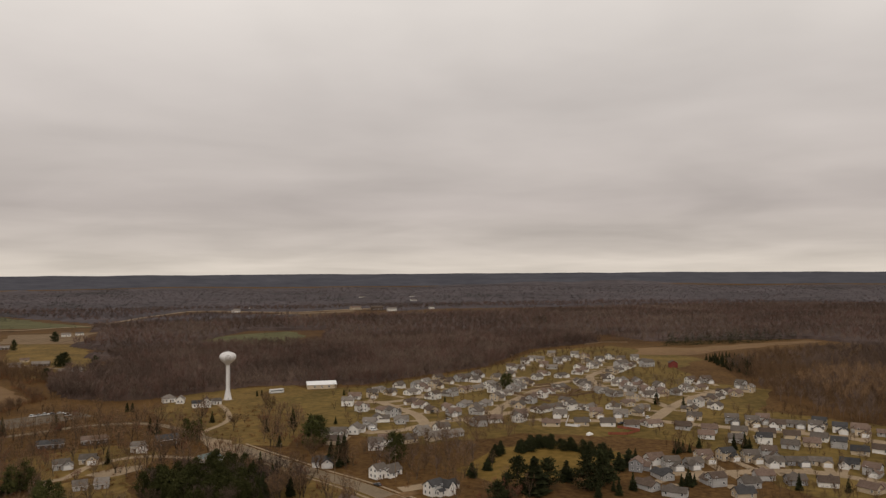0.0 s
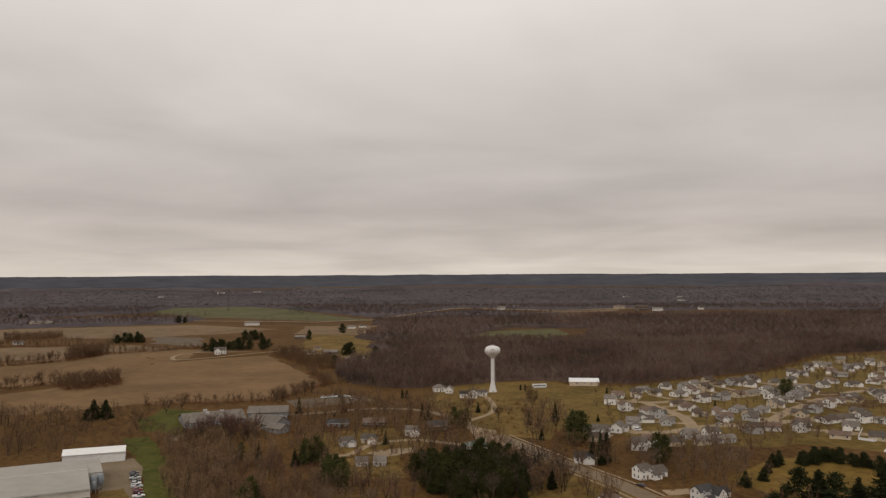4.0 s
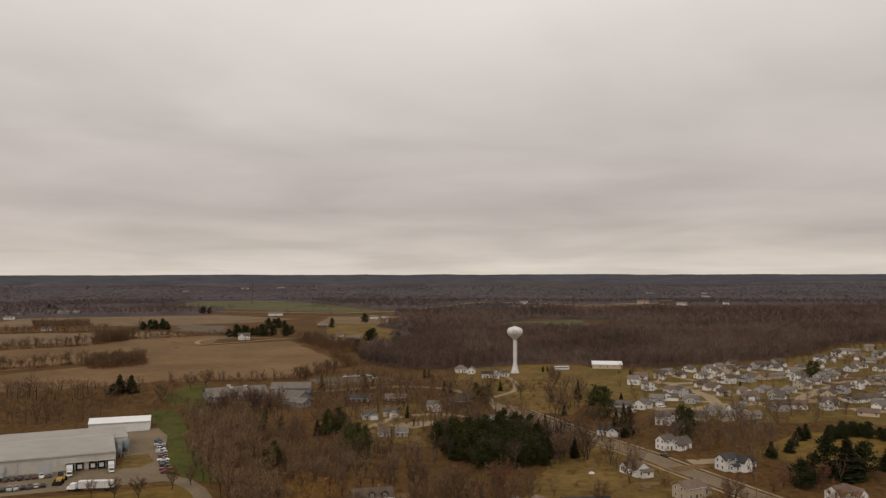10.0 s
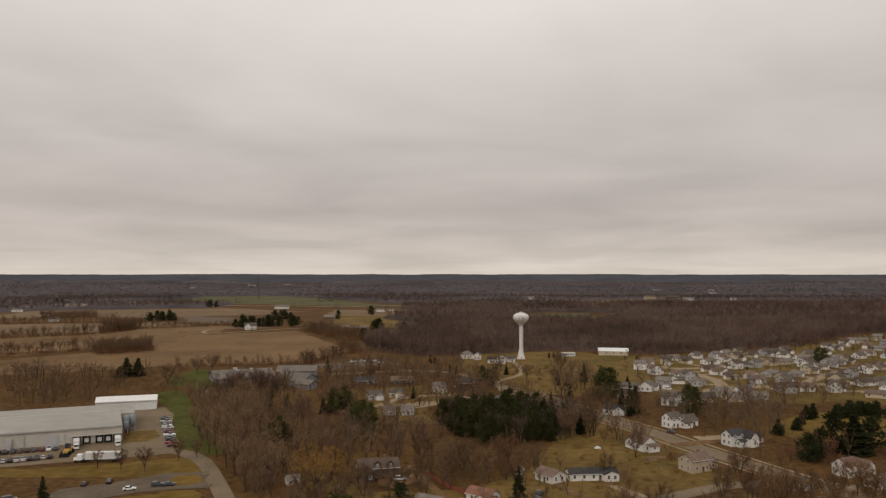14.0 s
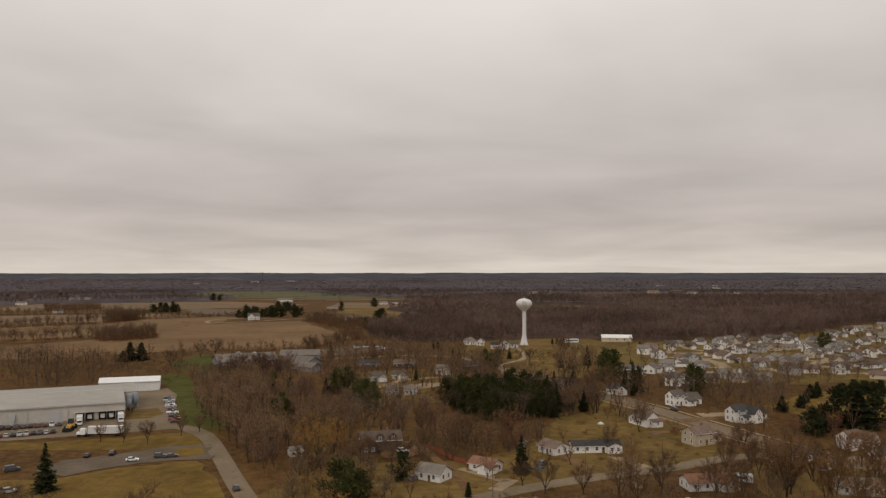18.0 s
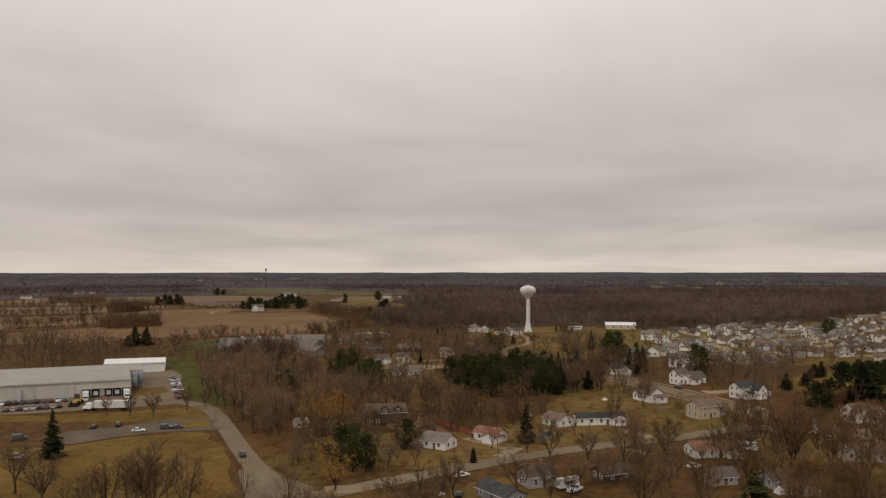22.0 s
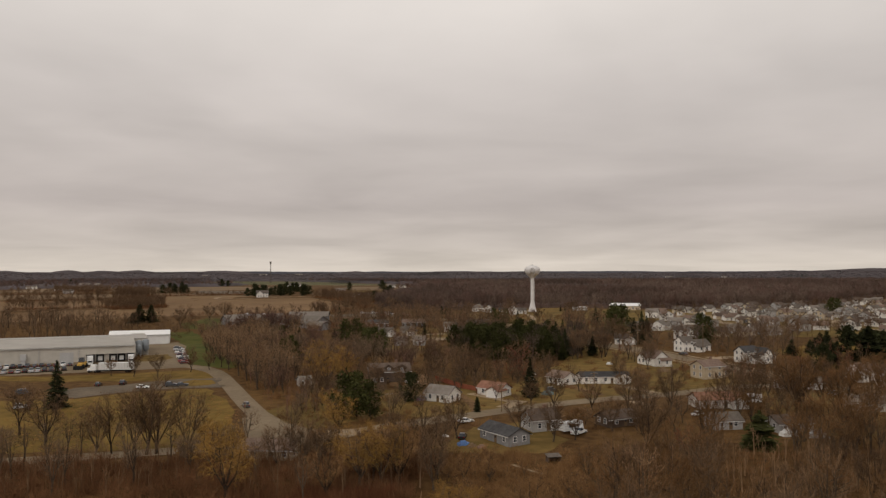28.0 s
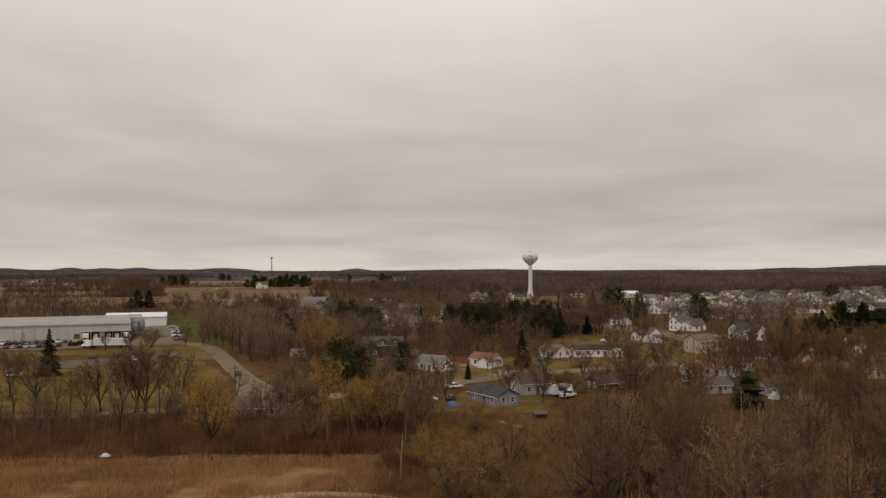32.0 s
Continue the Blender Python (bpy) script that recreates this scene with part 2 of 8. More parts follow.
M = dict(
    wild=surf("wild_ground", (0.0573, 0.02981, 0.01183), (0.138, 0.07547, 0.02585), small=0.35, large=0.02, mode="World", contrast=0.6, bump=0.4),
    litter=surf("leaf_litter", (0.04692, 0.02385, 0.008735), (0.1142, 0.06054, 0.02257), small=0.5, large=0.03, mode="World", bump=0.4),
    estate_lawn=surf("estate_lawn", (0.07715, 0.05374, 0.01579), (0.1867, 0.1227, 0.0379), small=0.2, large=0.03, mode="World", bump=0.3),
    lawn=surf("winter_lawn", (0.08679, 0.05826, 0.01767), (0.1978, 0.1252, 0.041), small=0.25, large=0.03, mode="World", bump=0.3),
    rough_grass=surf("rough_grass", (0.09832, 0.06219, 0.01482), (0.2016, 0.1252, 0.03372), small=0.2, large=0.03, mode="World", bump=0.3),
    green_strip=surf("green_verge", (0.046, 0.052, 0.011), (0.100, 0.092, 0.023), small=0.3, large=0.05, mode="World"),
    stubble=surf("corn_stubble", (0.128, 0.077, 0.038), (0.206, 0.127, 0.064), small=0.1, large=0.012, mode="World", contrast=0.35, rows=(70, 6.0)),
    far_field=surf("dry_far_field", (0.132, 0.088, 0.049), (0.202, 0.139, 0.082), small=0.05, large=0.008, mode="World", rows=(20, 14.0)),
    green_field=surf("winter_wheat", (0.070, 0.066, 0.030), (0.122, 0.110, 0.052), small=0.05, large=0.01, mode="World", rows=(65, 12.0)),
    asphalt=surf("worn_asphalt", (0.153, 0.1152, 0.0752), (0.2285, 0.1743, 0.1147), small=0.8, large=0.06, mode="World", bump=0.1, contrast=0.45),
    dark_asphalt=surf("grey_asphalt", (0.097, 0.076, 0.054), (0.162, 0.126, 0.090), small=0.8, large=0.08, mode="World", bump=0.1, contrast=0.4),
    concrete=surf("pale_concrete", (0.232, 0.171, 0.109), (0.335, 0.250, 0.163), small=0.9, large=0.1, mode="World", bump=0.1),
    dirt=surf("bare_earth", (0.103, 0.0582, 0.027), (0.205, 0.1222, 0.0603), small=0.4, large=0.07, mode="World"),
    bark=surf("grey_brown_bark", (0.042, 0.029, 0.020), (0.125, 0.092, 0.064), small=3, large=0.5, bump=0.4, random_value=0.4),
    twig=surf("bare_twigs", (0.102, 0.06143, 0.03393), (0.2081, 0.1287, 0.07323), small=0.6, large=0.15, bump=0, random_value=0.30, island=0.35),
    twig_dun=surf("dun_twigs", (0.138, 0.092, 0.056), (0.245, 0.168, 0.108), small=0.6, large=0.15, bump=0, random_value=0.2, island=0.4),
    twig_ochre=surf("ochre_twigs", (0.185, 0.100, 0.042), (0.320, 0.180, 0.080), small=0.6, large=0.15, bump=0, random_value=0.2, island=0.45),
    twig_rose=surf("rosy_brown_twigs", (0.112, 0.060, 0.044), (0.210, 0.118, 0.086), small=0.6, large=0.15, bump=0, random_value=0.25, island=0.4),
    twig_red=surf("budding_red_twigs", (0.162, 0.060, 0.036), (0.254, 0.112, 0.068), small=0.6, large=0.15, bump=0, random_value=0.2, island=0.5),
    twig_gold=surf("golden_willow_twigs", (0.2255, 0.1238, 0.03326), (0.3654, 0.2086, 0.06154), small=0.6, large=0.15, bump=0, random_value=0.15, island=0.5),
    twig_pale=surf("pale_grey_twigs", (0.1957, 0.119, 0.06401), (0.3262, 0.2039, 0.112), small=0.6, large=0.15, bump=0, random_value=0.2, island=0.5),
    woods=surf("woodland_twigs", (0.08354, 0.05068, 0.02969), (0.1692, 0.1054, 0.06123), small=0.045, large=0.006, mode="World", bump=0, island=0.30, contrast=0.5),
    woods_red=surf("budding_woodland_twigs", (0.098, 0.060, 0.047), (0.176, 0.109, 0.086), small=0.05, large=0.008, mode="World", bump=0, island=0.22),
    woods_grey=surf("grey_woodland_twigs", (0.1102, 0.07781, 0.0589), (0.204, 0.1458, 0.1121), small=0.05, large=0.008, mode="World", bump=0, island=0.25),
    woods_dark=surf("dark_woodland_twigs", (0.070, 0.048, 0.038), (0.134, 0.093, 0.073), small=0.05, large=0.008, mode="World", bump=0, island=0.22),
    # twigs of the farthest woods, cooled towards slate: aerial haze put into the colour
    haze_brown=surf("hazed_brown_twigs", (0.072, 0.054, 0.050), (0.138, 0.105, 0.098), small=0.02, large=0.004, mode="World", bump=0, island=0.15),
    haze_grey=surf("hazed_grey_twigs", (0.078, 0.067, 0.070), (0.148, 0.128, 0.132), small=0.02, large=0.004, mode="World", bump=0, island=0.15),
    haze_dark=surf("hazed_dark_twigs", (0.050, 0.043, 0.045), (0.098, 0.083, 0.085), small=0.02, large=0.004, mode="World", bump=0, island=0.15),
    twig_warm=surf("warm_brown_twigs", (0.1204, 0.06336, 0.02726), (0.2305, 0.1267, 0.0564), small=0.6, large=0.15, bump=0, random_value=0.3, island=0.45),
    canopy=surf("bare_canopy", (0.060, 0.040, 0.031), (0.112, 0.074, 0.058), small=0.08, large=0.008, mode="World", bump=0.3, contrast=0.4, detail=3),
    # middle and far canopies step from brown to slate, haze painted by distance
    canopy_mid=surf("bare_canopy_middle", (0.052, 0.037, 0.032), (0.104, 0.073, 0.062), small=0.05, large=0.005, mode="World", bump=0.3, contrast=0.5, detail=3),
    canopy_haze=surf("hazed_bare_canopy", (0.050, 0.042, 0.043), (0.104, 0.086, 0.087), small=0.018, large=0.0022, mode="World", bump=0.3, contrast=0.5, detail=3),
    # spruce needle colour with more blue, painting haze onto the far conifers
    haze_needle=surf("hazed_pine_needles", (0.016, 0.020, 0.016), (0.036, 0.041, 0.032), small=0.1, large=0.02, mode="World", bump=0, island=0.4),
    needle=surf("dark_spruce_needles", (0.016, 0.019, 0.008), (0.044, 0.046, 0.019), small=1.2, large=0.3, bump=0, random_value=0.25, island=0.5),
    pine=surf("pine_needles", (0.03, 0.0336, 0.0105), (0.0775, 0.0768, 0.02625), small=1.2, large=0.3, bump=0, random_value=0.25, island=0.5),
    reed=surf("dry_reeds", (0.2394, 0.1254, 0.05323), (0.4381, 0.2506, 0.1141), small=0.15, large=0.04, mode="World", bump=0, island=0.6),
    marsh=surf("marsh_grass", (0.105, 0.054, 0.025), (0.300, 0.178, 0.083), small=0.22, large=0.045, mode="World", bump=0.5),
    scrub=surf("dark_scrub_twigs", (0.1023, 0.04826, 0.02294), (0.2262, 0.1114, 0.0539), small=0.12, large=0.03, mode="World", bump=0, island=0.5),
    brush=surf("dark_brush", (0.1228, 0.06436, 0.02858), (0.2559, 0.1395, 0.06251), small=0.12, large=0.03, mode="World", bump=0, island=0.6),
    brush_red=surf("red_dogwood_brush", (0.108, 0.04061, 0.02024), (0.1856, 0.07949, 0.04048), small=0.12, large=0.03, mode="World", bump=0, island=0.6),
    steel_white=surf("white_painted_steel", (0.62, 0.585, 0.565), (0.72, 0.70, 0.68), rough=0.45, small=0.4, large=0.12, bump=0.02, spec=0.3),
    steel_grey=surf("pale_grey_paint", (0.42, 0.41, 0.40), (0.50, 0.49, 0.475), rough=0.5, small=0.8, large=0.2, bump=0.02, spec=0.3),
    roof_metal=surf("beige_metal_roof", (0.285, 0.262, 0.228), (0.350, 0.322, 0.282), rough=0.55, small=0.15, large=0.04, bump=0.02, spec=0.2),
    wall_metal=surf("beige_metal_wall", (0.44, 0.405, 0.35), (0.53, 0.49, 0.43), rough=0.6, small=0.5, large=0.1, bump=0.03),
    roof_white=surf("white_metal_roof", (0.70, 0.69, 0.67), (0.78, 0.77, 0.75), rough=0.5, small=0.3, large=0.1, bump=0.02, spec=0.3),
    wall_white=surf("white_metal_wall", (0.62, 0.61, 0.59), (0.72, 0.71, 0.69), rough=0.6, small=0.4, large=0.1, bump=0.02, spec=0.3),
    black=surf("black_rubber", (0.012, 0.012, 0.012), (0.03, 0.028, 0.027), rough=0.8, bump=0.05),
    glass=surf("dark_window_glass", (0.030, 0.034, 0.040), (0.055, 0.060, 0.068), rough=0.12, bump=0, spec=0.6),
    trim=surf("white_trim", (0.68, 0.66, 0.63), (0.78, 0.76, 0.73), rough=0.6, bump=0.02),
    brick=surf("brown_brick", (0.19, 0.115, 0.085), (0.28, 0.18, 0.135), small=4, large=0.5),
    wood=surf("weathered_wood", (0.140, 0.092, 0.054), (0.238, 0.160, 0.096), small=2, large=0.3),
    redwood=surf("red_stained_wood", (0.20, 0.065, 0.038), (0.30, 0.105, 0.062), small=2, large=0.3),
    galvanised=surf("galvanised_steel", (0.20, 0.22, 0.235), (0.29, 0.31, 0.325), rough=0.5, small=0.6, large=0.2, bump=0.03, spec=0.3),
    chrome=surf("bright_metal", (0.5, 0.5, 0.5), (0.62, 0.62, 0.62), rough=0.35, metal=0.8, bump=0, spec=0.3),
    lens=surf("clear_lens", (0.7, 0.7, 0.66), (0.85, 0.85, 0.8), rough=0.2, bump=0, spec=0.3),
    red_lens=surf("red_lens", (0.30, 0.02, 0.02), (0.40, 0.03, 0.03), rough=0.25, bump=0, spec=0.3),
    tarp=surf("blue_tarp", (0.06, 0.13, 0.32), (0.12, 0.22, 0.45), rough=0.5, spec=0.3),
    yellow=surf("machine_yellow", (0.46, 0.28, 0.06), (0.58, 0.36, 0.09), rough=0.5, spec=0.3),
)
WALLS = {"m": ("dark red", (0.15, 0.036, 0.030), (0.21, 0.055, 0.045)), "w": ("white", (0.68, 0.645, 0.59), (0.80, 0.765, 0.71)), "l": ("pale grey", (0.36, 0.345, 0.325), (0.46, 0.44, 0.42)),
         "t": ("tan", (0.44, 0.355, 0.245), (0.56, 0.455, 0.325)), "g": ("grey", (0.22, 0.215, 0.215), (0.30, 0.29, 0.29)),
         "b": ("blue-grey", (0.22, 0.235, 0.27), (0.31, 0.325, 0.36)), "k": ("brown", (0.080, 0.056, 0.042), (0.14, 0.100, 0.075))}
ROOFS = {"g": ("grey", (0.090, 0.075, 0.062), (0.152, 0.127, 0.107)), "l": ("light grey", (0.150, 0.128, 0.108), (0.225, 0.194, 0.166)),
         "d": ("dark grey", (0.042, 0.040, 0.040), (0.080, 0.076, 0.075)), "b": ("brown", (0.125, 0.085, 0.065), (0.21, 0.150, 0.118)),
         "r": ("rust-red", (0.17, 0.083, 0.055), (0.25, 0.130, 0.09)), "s": ("slate-blue", (0.15, 0.175, 0.22), (0.23, 0.26, 0.31)),
         "k": ("dark brown", (0.075, 0.054, 0.042), (0.135, 0.100, 0.078)), "e": ("blue-green", (0.13, 0.165, 0.155), (0.20, 0.24, 0.225))}
for key, (word, a, b) in WALLS.items():
    M["wall_" + key] = surf(word.replace(" ", "_") + "_siding", a, b, rough=0.7, small=1.2, large=0.25, bump=0.05, random_value=0.10)
for key, (word, a, b) in ROOFS.items():
    M["roof_" + key] = surf(word.replace(" ", "_") + "_shingles", a, b, rough=0.9, small=1.6, large=0.3, bump=0.25, random_value=0.15)
PAINTS = {"white": (0.72, 0.72, 0.70), "silver": (0.42, 0.42, 0.42), "dark grey": (0.06, 0.062, 0.068), "black": (0.02, 0.02, 0.022),
          "red": (0.22, 0.025, 0.022), "maroon": (0.10, 0.018, 0.02), "blue": (0.04, 0.07, 0.16), "tan": (0.30, 0.25, 0.19)}
for key, c in PAINTS.items():
    M["paint_" + key] = surf(key.replace(" ", "_") + "_car_paint", c, tuple(v * 1.25 for v in c), rough=0.28, small=0.6, large=0.2, bump=0, spec=0.5)


# ---- the lie of the land ----
LAND_Y = (-400, 0, 200, 240, 300, 345, 400, 450, 530, 633, 800, 1400, 2000)
LAND_Z = (-12, -12, -11, -9.8, -9.2, -7.9, -6.8, -6.3, -3.2, -0.4, 0, 2, 0)


def ground_at(x, y):
    """The ground's height; x and y may be arrays."""
    slope = np.interp(y, (300, 450, 600), (0, 0.0125, 0))
    far = np.hypot(x, y)
    swell = np.interp(far, (900, 1500, 4900), (0, 1, 1)) * (4 * np.sin(np.asarray(x) / 530 + 1) * np.sin(np.asarray(y) / 610) - 1)
    way = np.arctan2(x, np.maximum(y, 1.0))
    hills = np.interp(way, (-0.7, -0.42, -0.30, -0.20, 0.2, 0.36, 0.6, 1.0), (5, 8, 7, 1, 0, 6, 11, 13)) + 3.5 * np.sin(way * 23) * np.sin(way * 9 + 1)
    swell = swell + hills * np.interp(far, (2200, 4300), (0, 1))
    return np.interp(y, LAND_Y, LAND_Z) + slope * np.clip(x, -250, 300) + np.interp(far, (2600, 4850), (0, 9)) + swell


class Geo:
    """Corners, faces and material numbers of a mesh in the making."""

    def __init__(self):
        self.v, self.f, self.m = [], [], []

    def add(self, verts, faces, mat=0):
        n = len(self.v)
        self.v += [tuple(p) for p in verts]
        self.f += [tuple(i + n for i in face) for face in faces]
        self.m += [mat] * len(faces)
        return self

    def box(self, x0, x1, y0, y1, z0, z1, mat=0, taper=0.0):
        t = taper
        return self.add([(x0, y0, z0), (x1, y0, z0), (x1, y1, z0), (x0, y1, z0), (x0 + t, y0 + t, z1), (x1 - t, y0 + t, z1), (x1 - t, y1 - t, z1), (x0 + t, y1 - t, z1)],
                        [(3, 2, 1, 0), (4, 5, 6, 7), (0, 1, 5, 4), (1, 2, 6, 5), (2, 3, 7, 6), (3, 0, 4, 7)], mat)

    def tube(self, p, q, r0, r1, sides=6, mat=0):
        p, q = Vector(p), Vector(q)
        d = (q - p).normalized()
        a = d.orthogonal().normalized()
        b = d.cross(a)
        ring = [(math.cos(2 * math.pi * i / sides), math.sin(2 * math.pi * i / sides)) for i in range(sides)]
        verts = [p + (a * c + b * s) * r0 for c, s in ring] + [q + (a * c + b * s) * r1 for c, s in ring]
        faces = [(i, (i + 1) % sides, sides + (i + 1) % sides, sides + i) for i in range(sides)] + [tuple(range(sides))[::-1], tuple(range(sides, 2 * sides))]
        return self.add(verts, faces, mat)

    def lathe(self, profile, sides=24, mat=0):
        verts = [(r * math.cos(2 * math.pi * i / sides), r * math.sin(2 * math.pi * i / sides), z) for r, z in profile for i in range(sides)]
        faces = [(k * sides + i, k * sides + (i + 1) % sides, (k + 1) * sides + (i + 1) % sides, (k + 1) * sides + i)
                 for k in range(len(profile) - 1) for i in range(sides)]
        return self.add(verts, faces, mat)

    def mesh(self, name, *mats, smooth=False):
        me = bpy.data.meshes.new(name)
        me.from_pydata(self.v, [], self.f)
        for m in mats:
            me.materials.append(M[m] if isinstance(m, str) else m)
        me.polygons.foreach_set("material_index", self.m)
        if smooth:
            me.polygons.foreach_set("use_smooth", [True] * len(self.f))
        me.update()
        return me


def part(name, mesh, parent, label="", at=None):
    ob = new(name, mesh)
    ob.parent = parent
    if at is not None:
        ob.matrix_basis = at
    return tagged(ob, label)


def thing(name, m, label, category, group="", kind=""):
    ob = new(name)
    ob.empty_display_size = 0.5
    ob.matrix_basis = m
    return tagged(ob, label, category, group, kind)


def stand(x, y, turn=0, sink=0.0):
    return pose(x, y, float(ground_at(x, y)) - sink, 0, 0, turn)


KEEP_OFF = []  # x, y, radius: where no tree grows
LANES = []  # middle lines of roads with half their width


# ---- ground, fields, roads ----
ticks_y = sorted(set([-4800, -3500, -2000, -1000, -500] + list(range(-300, 720, 10)) + list(range(720, 1500, 40)) + list(range(1500, 4900, 130)) + [4850]))
ticks_x = sorted(set(list(range(-4850, -1000, 275)) + list(range(-1000, -300, 50)) + list(range(-300, 400, 25)) + list(range(400, 1000, 50)) + list(range(1000, 4900, 275)) + [4850]))
gx, gy = np.meshgrid(ticks_x, ticks_y)
keep = np.hypot(gx, gy)
shrink = np.where(keep > 4880, 4880 / np.maximum(keep, 1), 1)
gx, gy = gx * shrink, gy * shrink
gz = ground_at(gx, gy)
cols = len(ticks_x)
sheet = Geo()
sheet.add(np.stack([gx, gy, gz], 2).reshape(-1, 3).tolist(),
          [(r * cols + c, r * cols + c + 1, (r + 1) * cols + c + 1, (r + 1) * cols + c) for r in range(len(ticks_y) - 1) for c in range(cols - 1)])
ground = tagged(new("ground", sheet.mesh("ground", "wild", smooth=True)), "brown winter ground with dry grass and leaf litter", "ground", kind="structure")


def cut(poly, axis, low, high):
    """The part of a polygon between two values of x (axis 0) or y (axis 1)."""
    for sign, limit in ((1, low), (-1, high)):
        res = []
        for p, q in zip(poly, poly[1:] + poly[:1]):
            a, b = sign * (p[axis] - limit), sign * (q[axis] - limit)
            if a >= 0:
                res.append(p)
            if (a > 0 > b) or (a < 0 < b):
                s = a / (a - b)
                res.append((p[0] + (q[0] - p[0]) * s, p[1] + (q[1] - p[1]) * s))
        poly = res
        if len(poly) < 3:
            return []
    return poly


def patch(name, corners, mat, label, lift=0.05, ragged=0.0, category="ground"):
    """A sheet of other ground, laid over the land."""
    poly = [tuple(map(float, p)) for p in corners]
    if ragged:
        rng = random.Random(len(name) + len(corners))
        fine_poly = []
        for p, q in zip(poly, poly[1:] + poly[:1]):
            n = max(1, int(math.dist(p, q) / (ragged * 4)))
            for i in range(n):
                s = i / n
                fine_poly.append((p[0] + (q[0] - p[0]) * s + rng.uniform(-ragged, ragged), p[1] + (q[1] - p[1]) * s + rng.uniform(-ragged, ragged)))
        poly = fine_poly
    ys = [p[1] for p in poly]
    xs = [p[0] for p in poly]
    geo = Geo()
    edges_y = [v for v in ticks_y if min(ys) - 200 < v < max(ys) + 200]
    edges_x = [v for v in ticks_x if min(xs) - 300 < v < max(xs) + 300]
    for low, high in zip(edges_y, edges_y[1:]):
        band = cut(poly, 1, low, high)
        if not band:
            continue
        for left, right in zip(edges_x, edges_x[1:]):
            bit = cut(band, 0, left, right)
            if len(bit) > 2:
                geo.add([(x, y, float(ground_at(x, y)) + lift) for x, y in bit], [tuple(range(len(bit)))])
    area = sum(p[0] * q[1] - q[0] * p[1] for p, q in zip(poly, poly[1:] + poly[:1]))
    if area < 0:
        geo.f = [face[::-1] for face in geo.f]
    return tagged(new(name, geo.mesh(name, mat)), label, category, kind="structure")


def smooth_line(points, step=6.0):
    """Points along a curve through the given ones."""
    pts = [Vector((*p, 0)) for p in points]
    pts = [pts[0] * 2 - pts[1]] + pts + [pts[-1] * 2 - pts[-2]]
    res = []
    for a, b, c, d in zip(pts, pts[1:], pts[2:], pts[3:]):
        n = max(1, int((c - b).length / step))
        for i in range(n):
            t = i / n
            res.append(0.5 * ((2 * b) + (c - a) * t + (2 * a - 5 * b + 4 * c - d) * t * t + (3 * b - a - 3 * c + d) * t ** 3))
    return [(p.x, p.y) for p in res + [pts[-2]]]


def ribbon(name, points, width, mat, label, lift=0.10, kerb=False, category="road"):
    line = smooth_line(points)
    LANES.append((np.array(line), width / 2))
    half = width / 2
    sides = []
    for i, (x, y) in enumerate(line):
        ax, ay = line[max(0, i - 1)]
        bx, by = line[min(len(line) - 1, i + 1)]
        n = max(math.hypot(bx - ax, by - ay), 1e-6)
        sides.append(((ay - by) / n, (bx - ax) / n))
    geo = Geo()
    rows = [[(x + nx * s * half, y + ny * s * half) for s in (1, 0.33, -0.33, -1)] for (x, y), (nx, ny) in zip(line, sides)]
    verts = [(x, y, float(ground_at(x, y)) + lift) for row in rows for x, y in row]
    geo.add(verts, [(4 * i + k, 4 * i + k + 1, 4 * i + 5 + k, 4 * i + 4 + k) for i in range(len(rows) - 1) for k in range(3)])
    geo.f = [f[::-1] for f in geo.f] if Vector((verts[1][0] - verts[0][0], verts[1][1] - verts[0][1], 0)).cross(Vector((verts[4][0] - verts[0][0], verts[4][1] - verts[0][1], 0))).z < 0 else geo.f
    road = tagged(new(name, geo.mesh(name, mat)), label, category, kind="structure")
    if kerb:
        for s in (1, -1):
            kg = Geo()
            for (x, y), (nx, ny) in zip(line, sides):
                for o, h in ((half, 0.02), (half, 0.24), (half + 0.35, 0.24), (half + 0.35, 0.0)):
                    px, py = x + nx * s * o, y + ny * s * o
                    kg.v.append((px, py, float(ground_at(px, py)) + h))
            for i in range(len(line) - 1):
                for k in range(3):
                    kg.f.append((4 * i + k, 4 * i + k + 1, 4 * i + k + 5, 4 * i + k + 4)[::s])
                    kg.m.append(0)
            part("kerb", kg.mesh("kerb", "concrete"), road)
    return road


FIELD = "stubble"
patch("woods_floor", [(-60, 770), (-40, 690), (0, 660), (110, 695), (200, 668), (262, 700), (352, 742), (470, 870), (600, 905), (640, 890), (900, 830), (900, 690), (700, 700), (545, 600), (470, 470), (450, 380), (520, 300), (900, 420), (1500, 900), (3200, 2000), (2400, 3600), (0, 4300), (-2400, 3600), (-2400, 1700), (-900, 1760), (-420, 1700), (-40, 1580), (-60, 1150)],
      "litter", "dark leaf litter under the bare woods", 0.03, 0, "ground")
patch("stubble_field", [(-196, 600), (-150, 606), (-98, 612), (-66, 690), (-92, 770), (-152, 930), (-250, 872), (-254, 745), (-330, 640), (-420, 560), (-420, 540), (-300, 560)], FIELD,
      "tan harvested corn field with faint furrows", 0.06, 3, "field")
patch("corner_stubble_field", [(-262, 770), (-249, 745), (-247, 872), (-236, 905), (-248, 985), (-262, 1008), (-298, 984), (-346, 950), (-345, 990), (-262, 890)], FIELD, "tan harvested field up to a hedge", 0.09, 3, "field")
patch("upper_stubble_field", [(-262, 890), (-262, 756), (-340, 668), (-520, 640), (-640, 800), (-440, 850), (-350, 1000)], FIELD, "tan harvested field between hedgerows", 0.06, 4, "field")
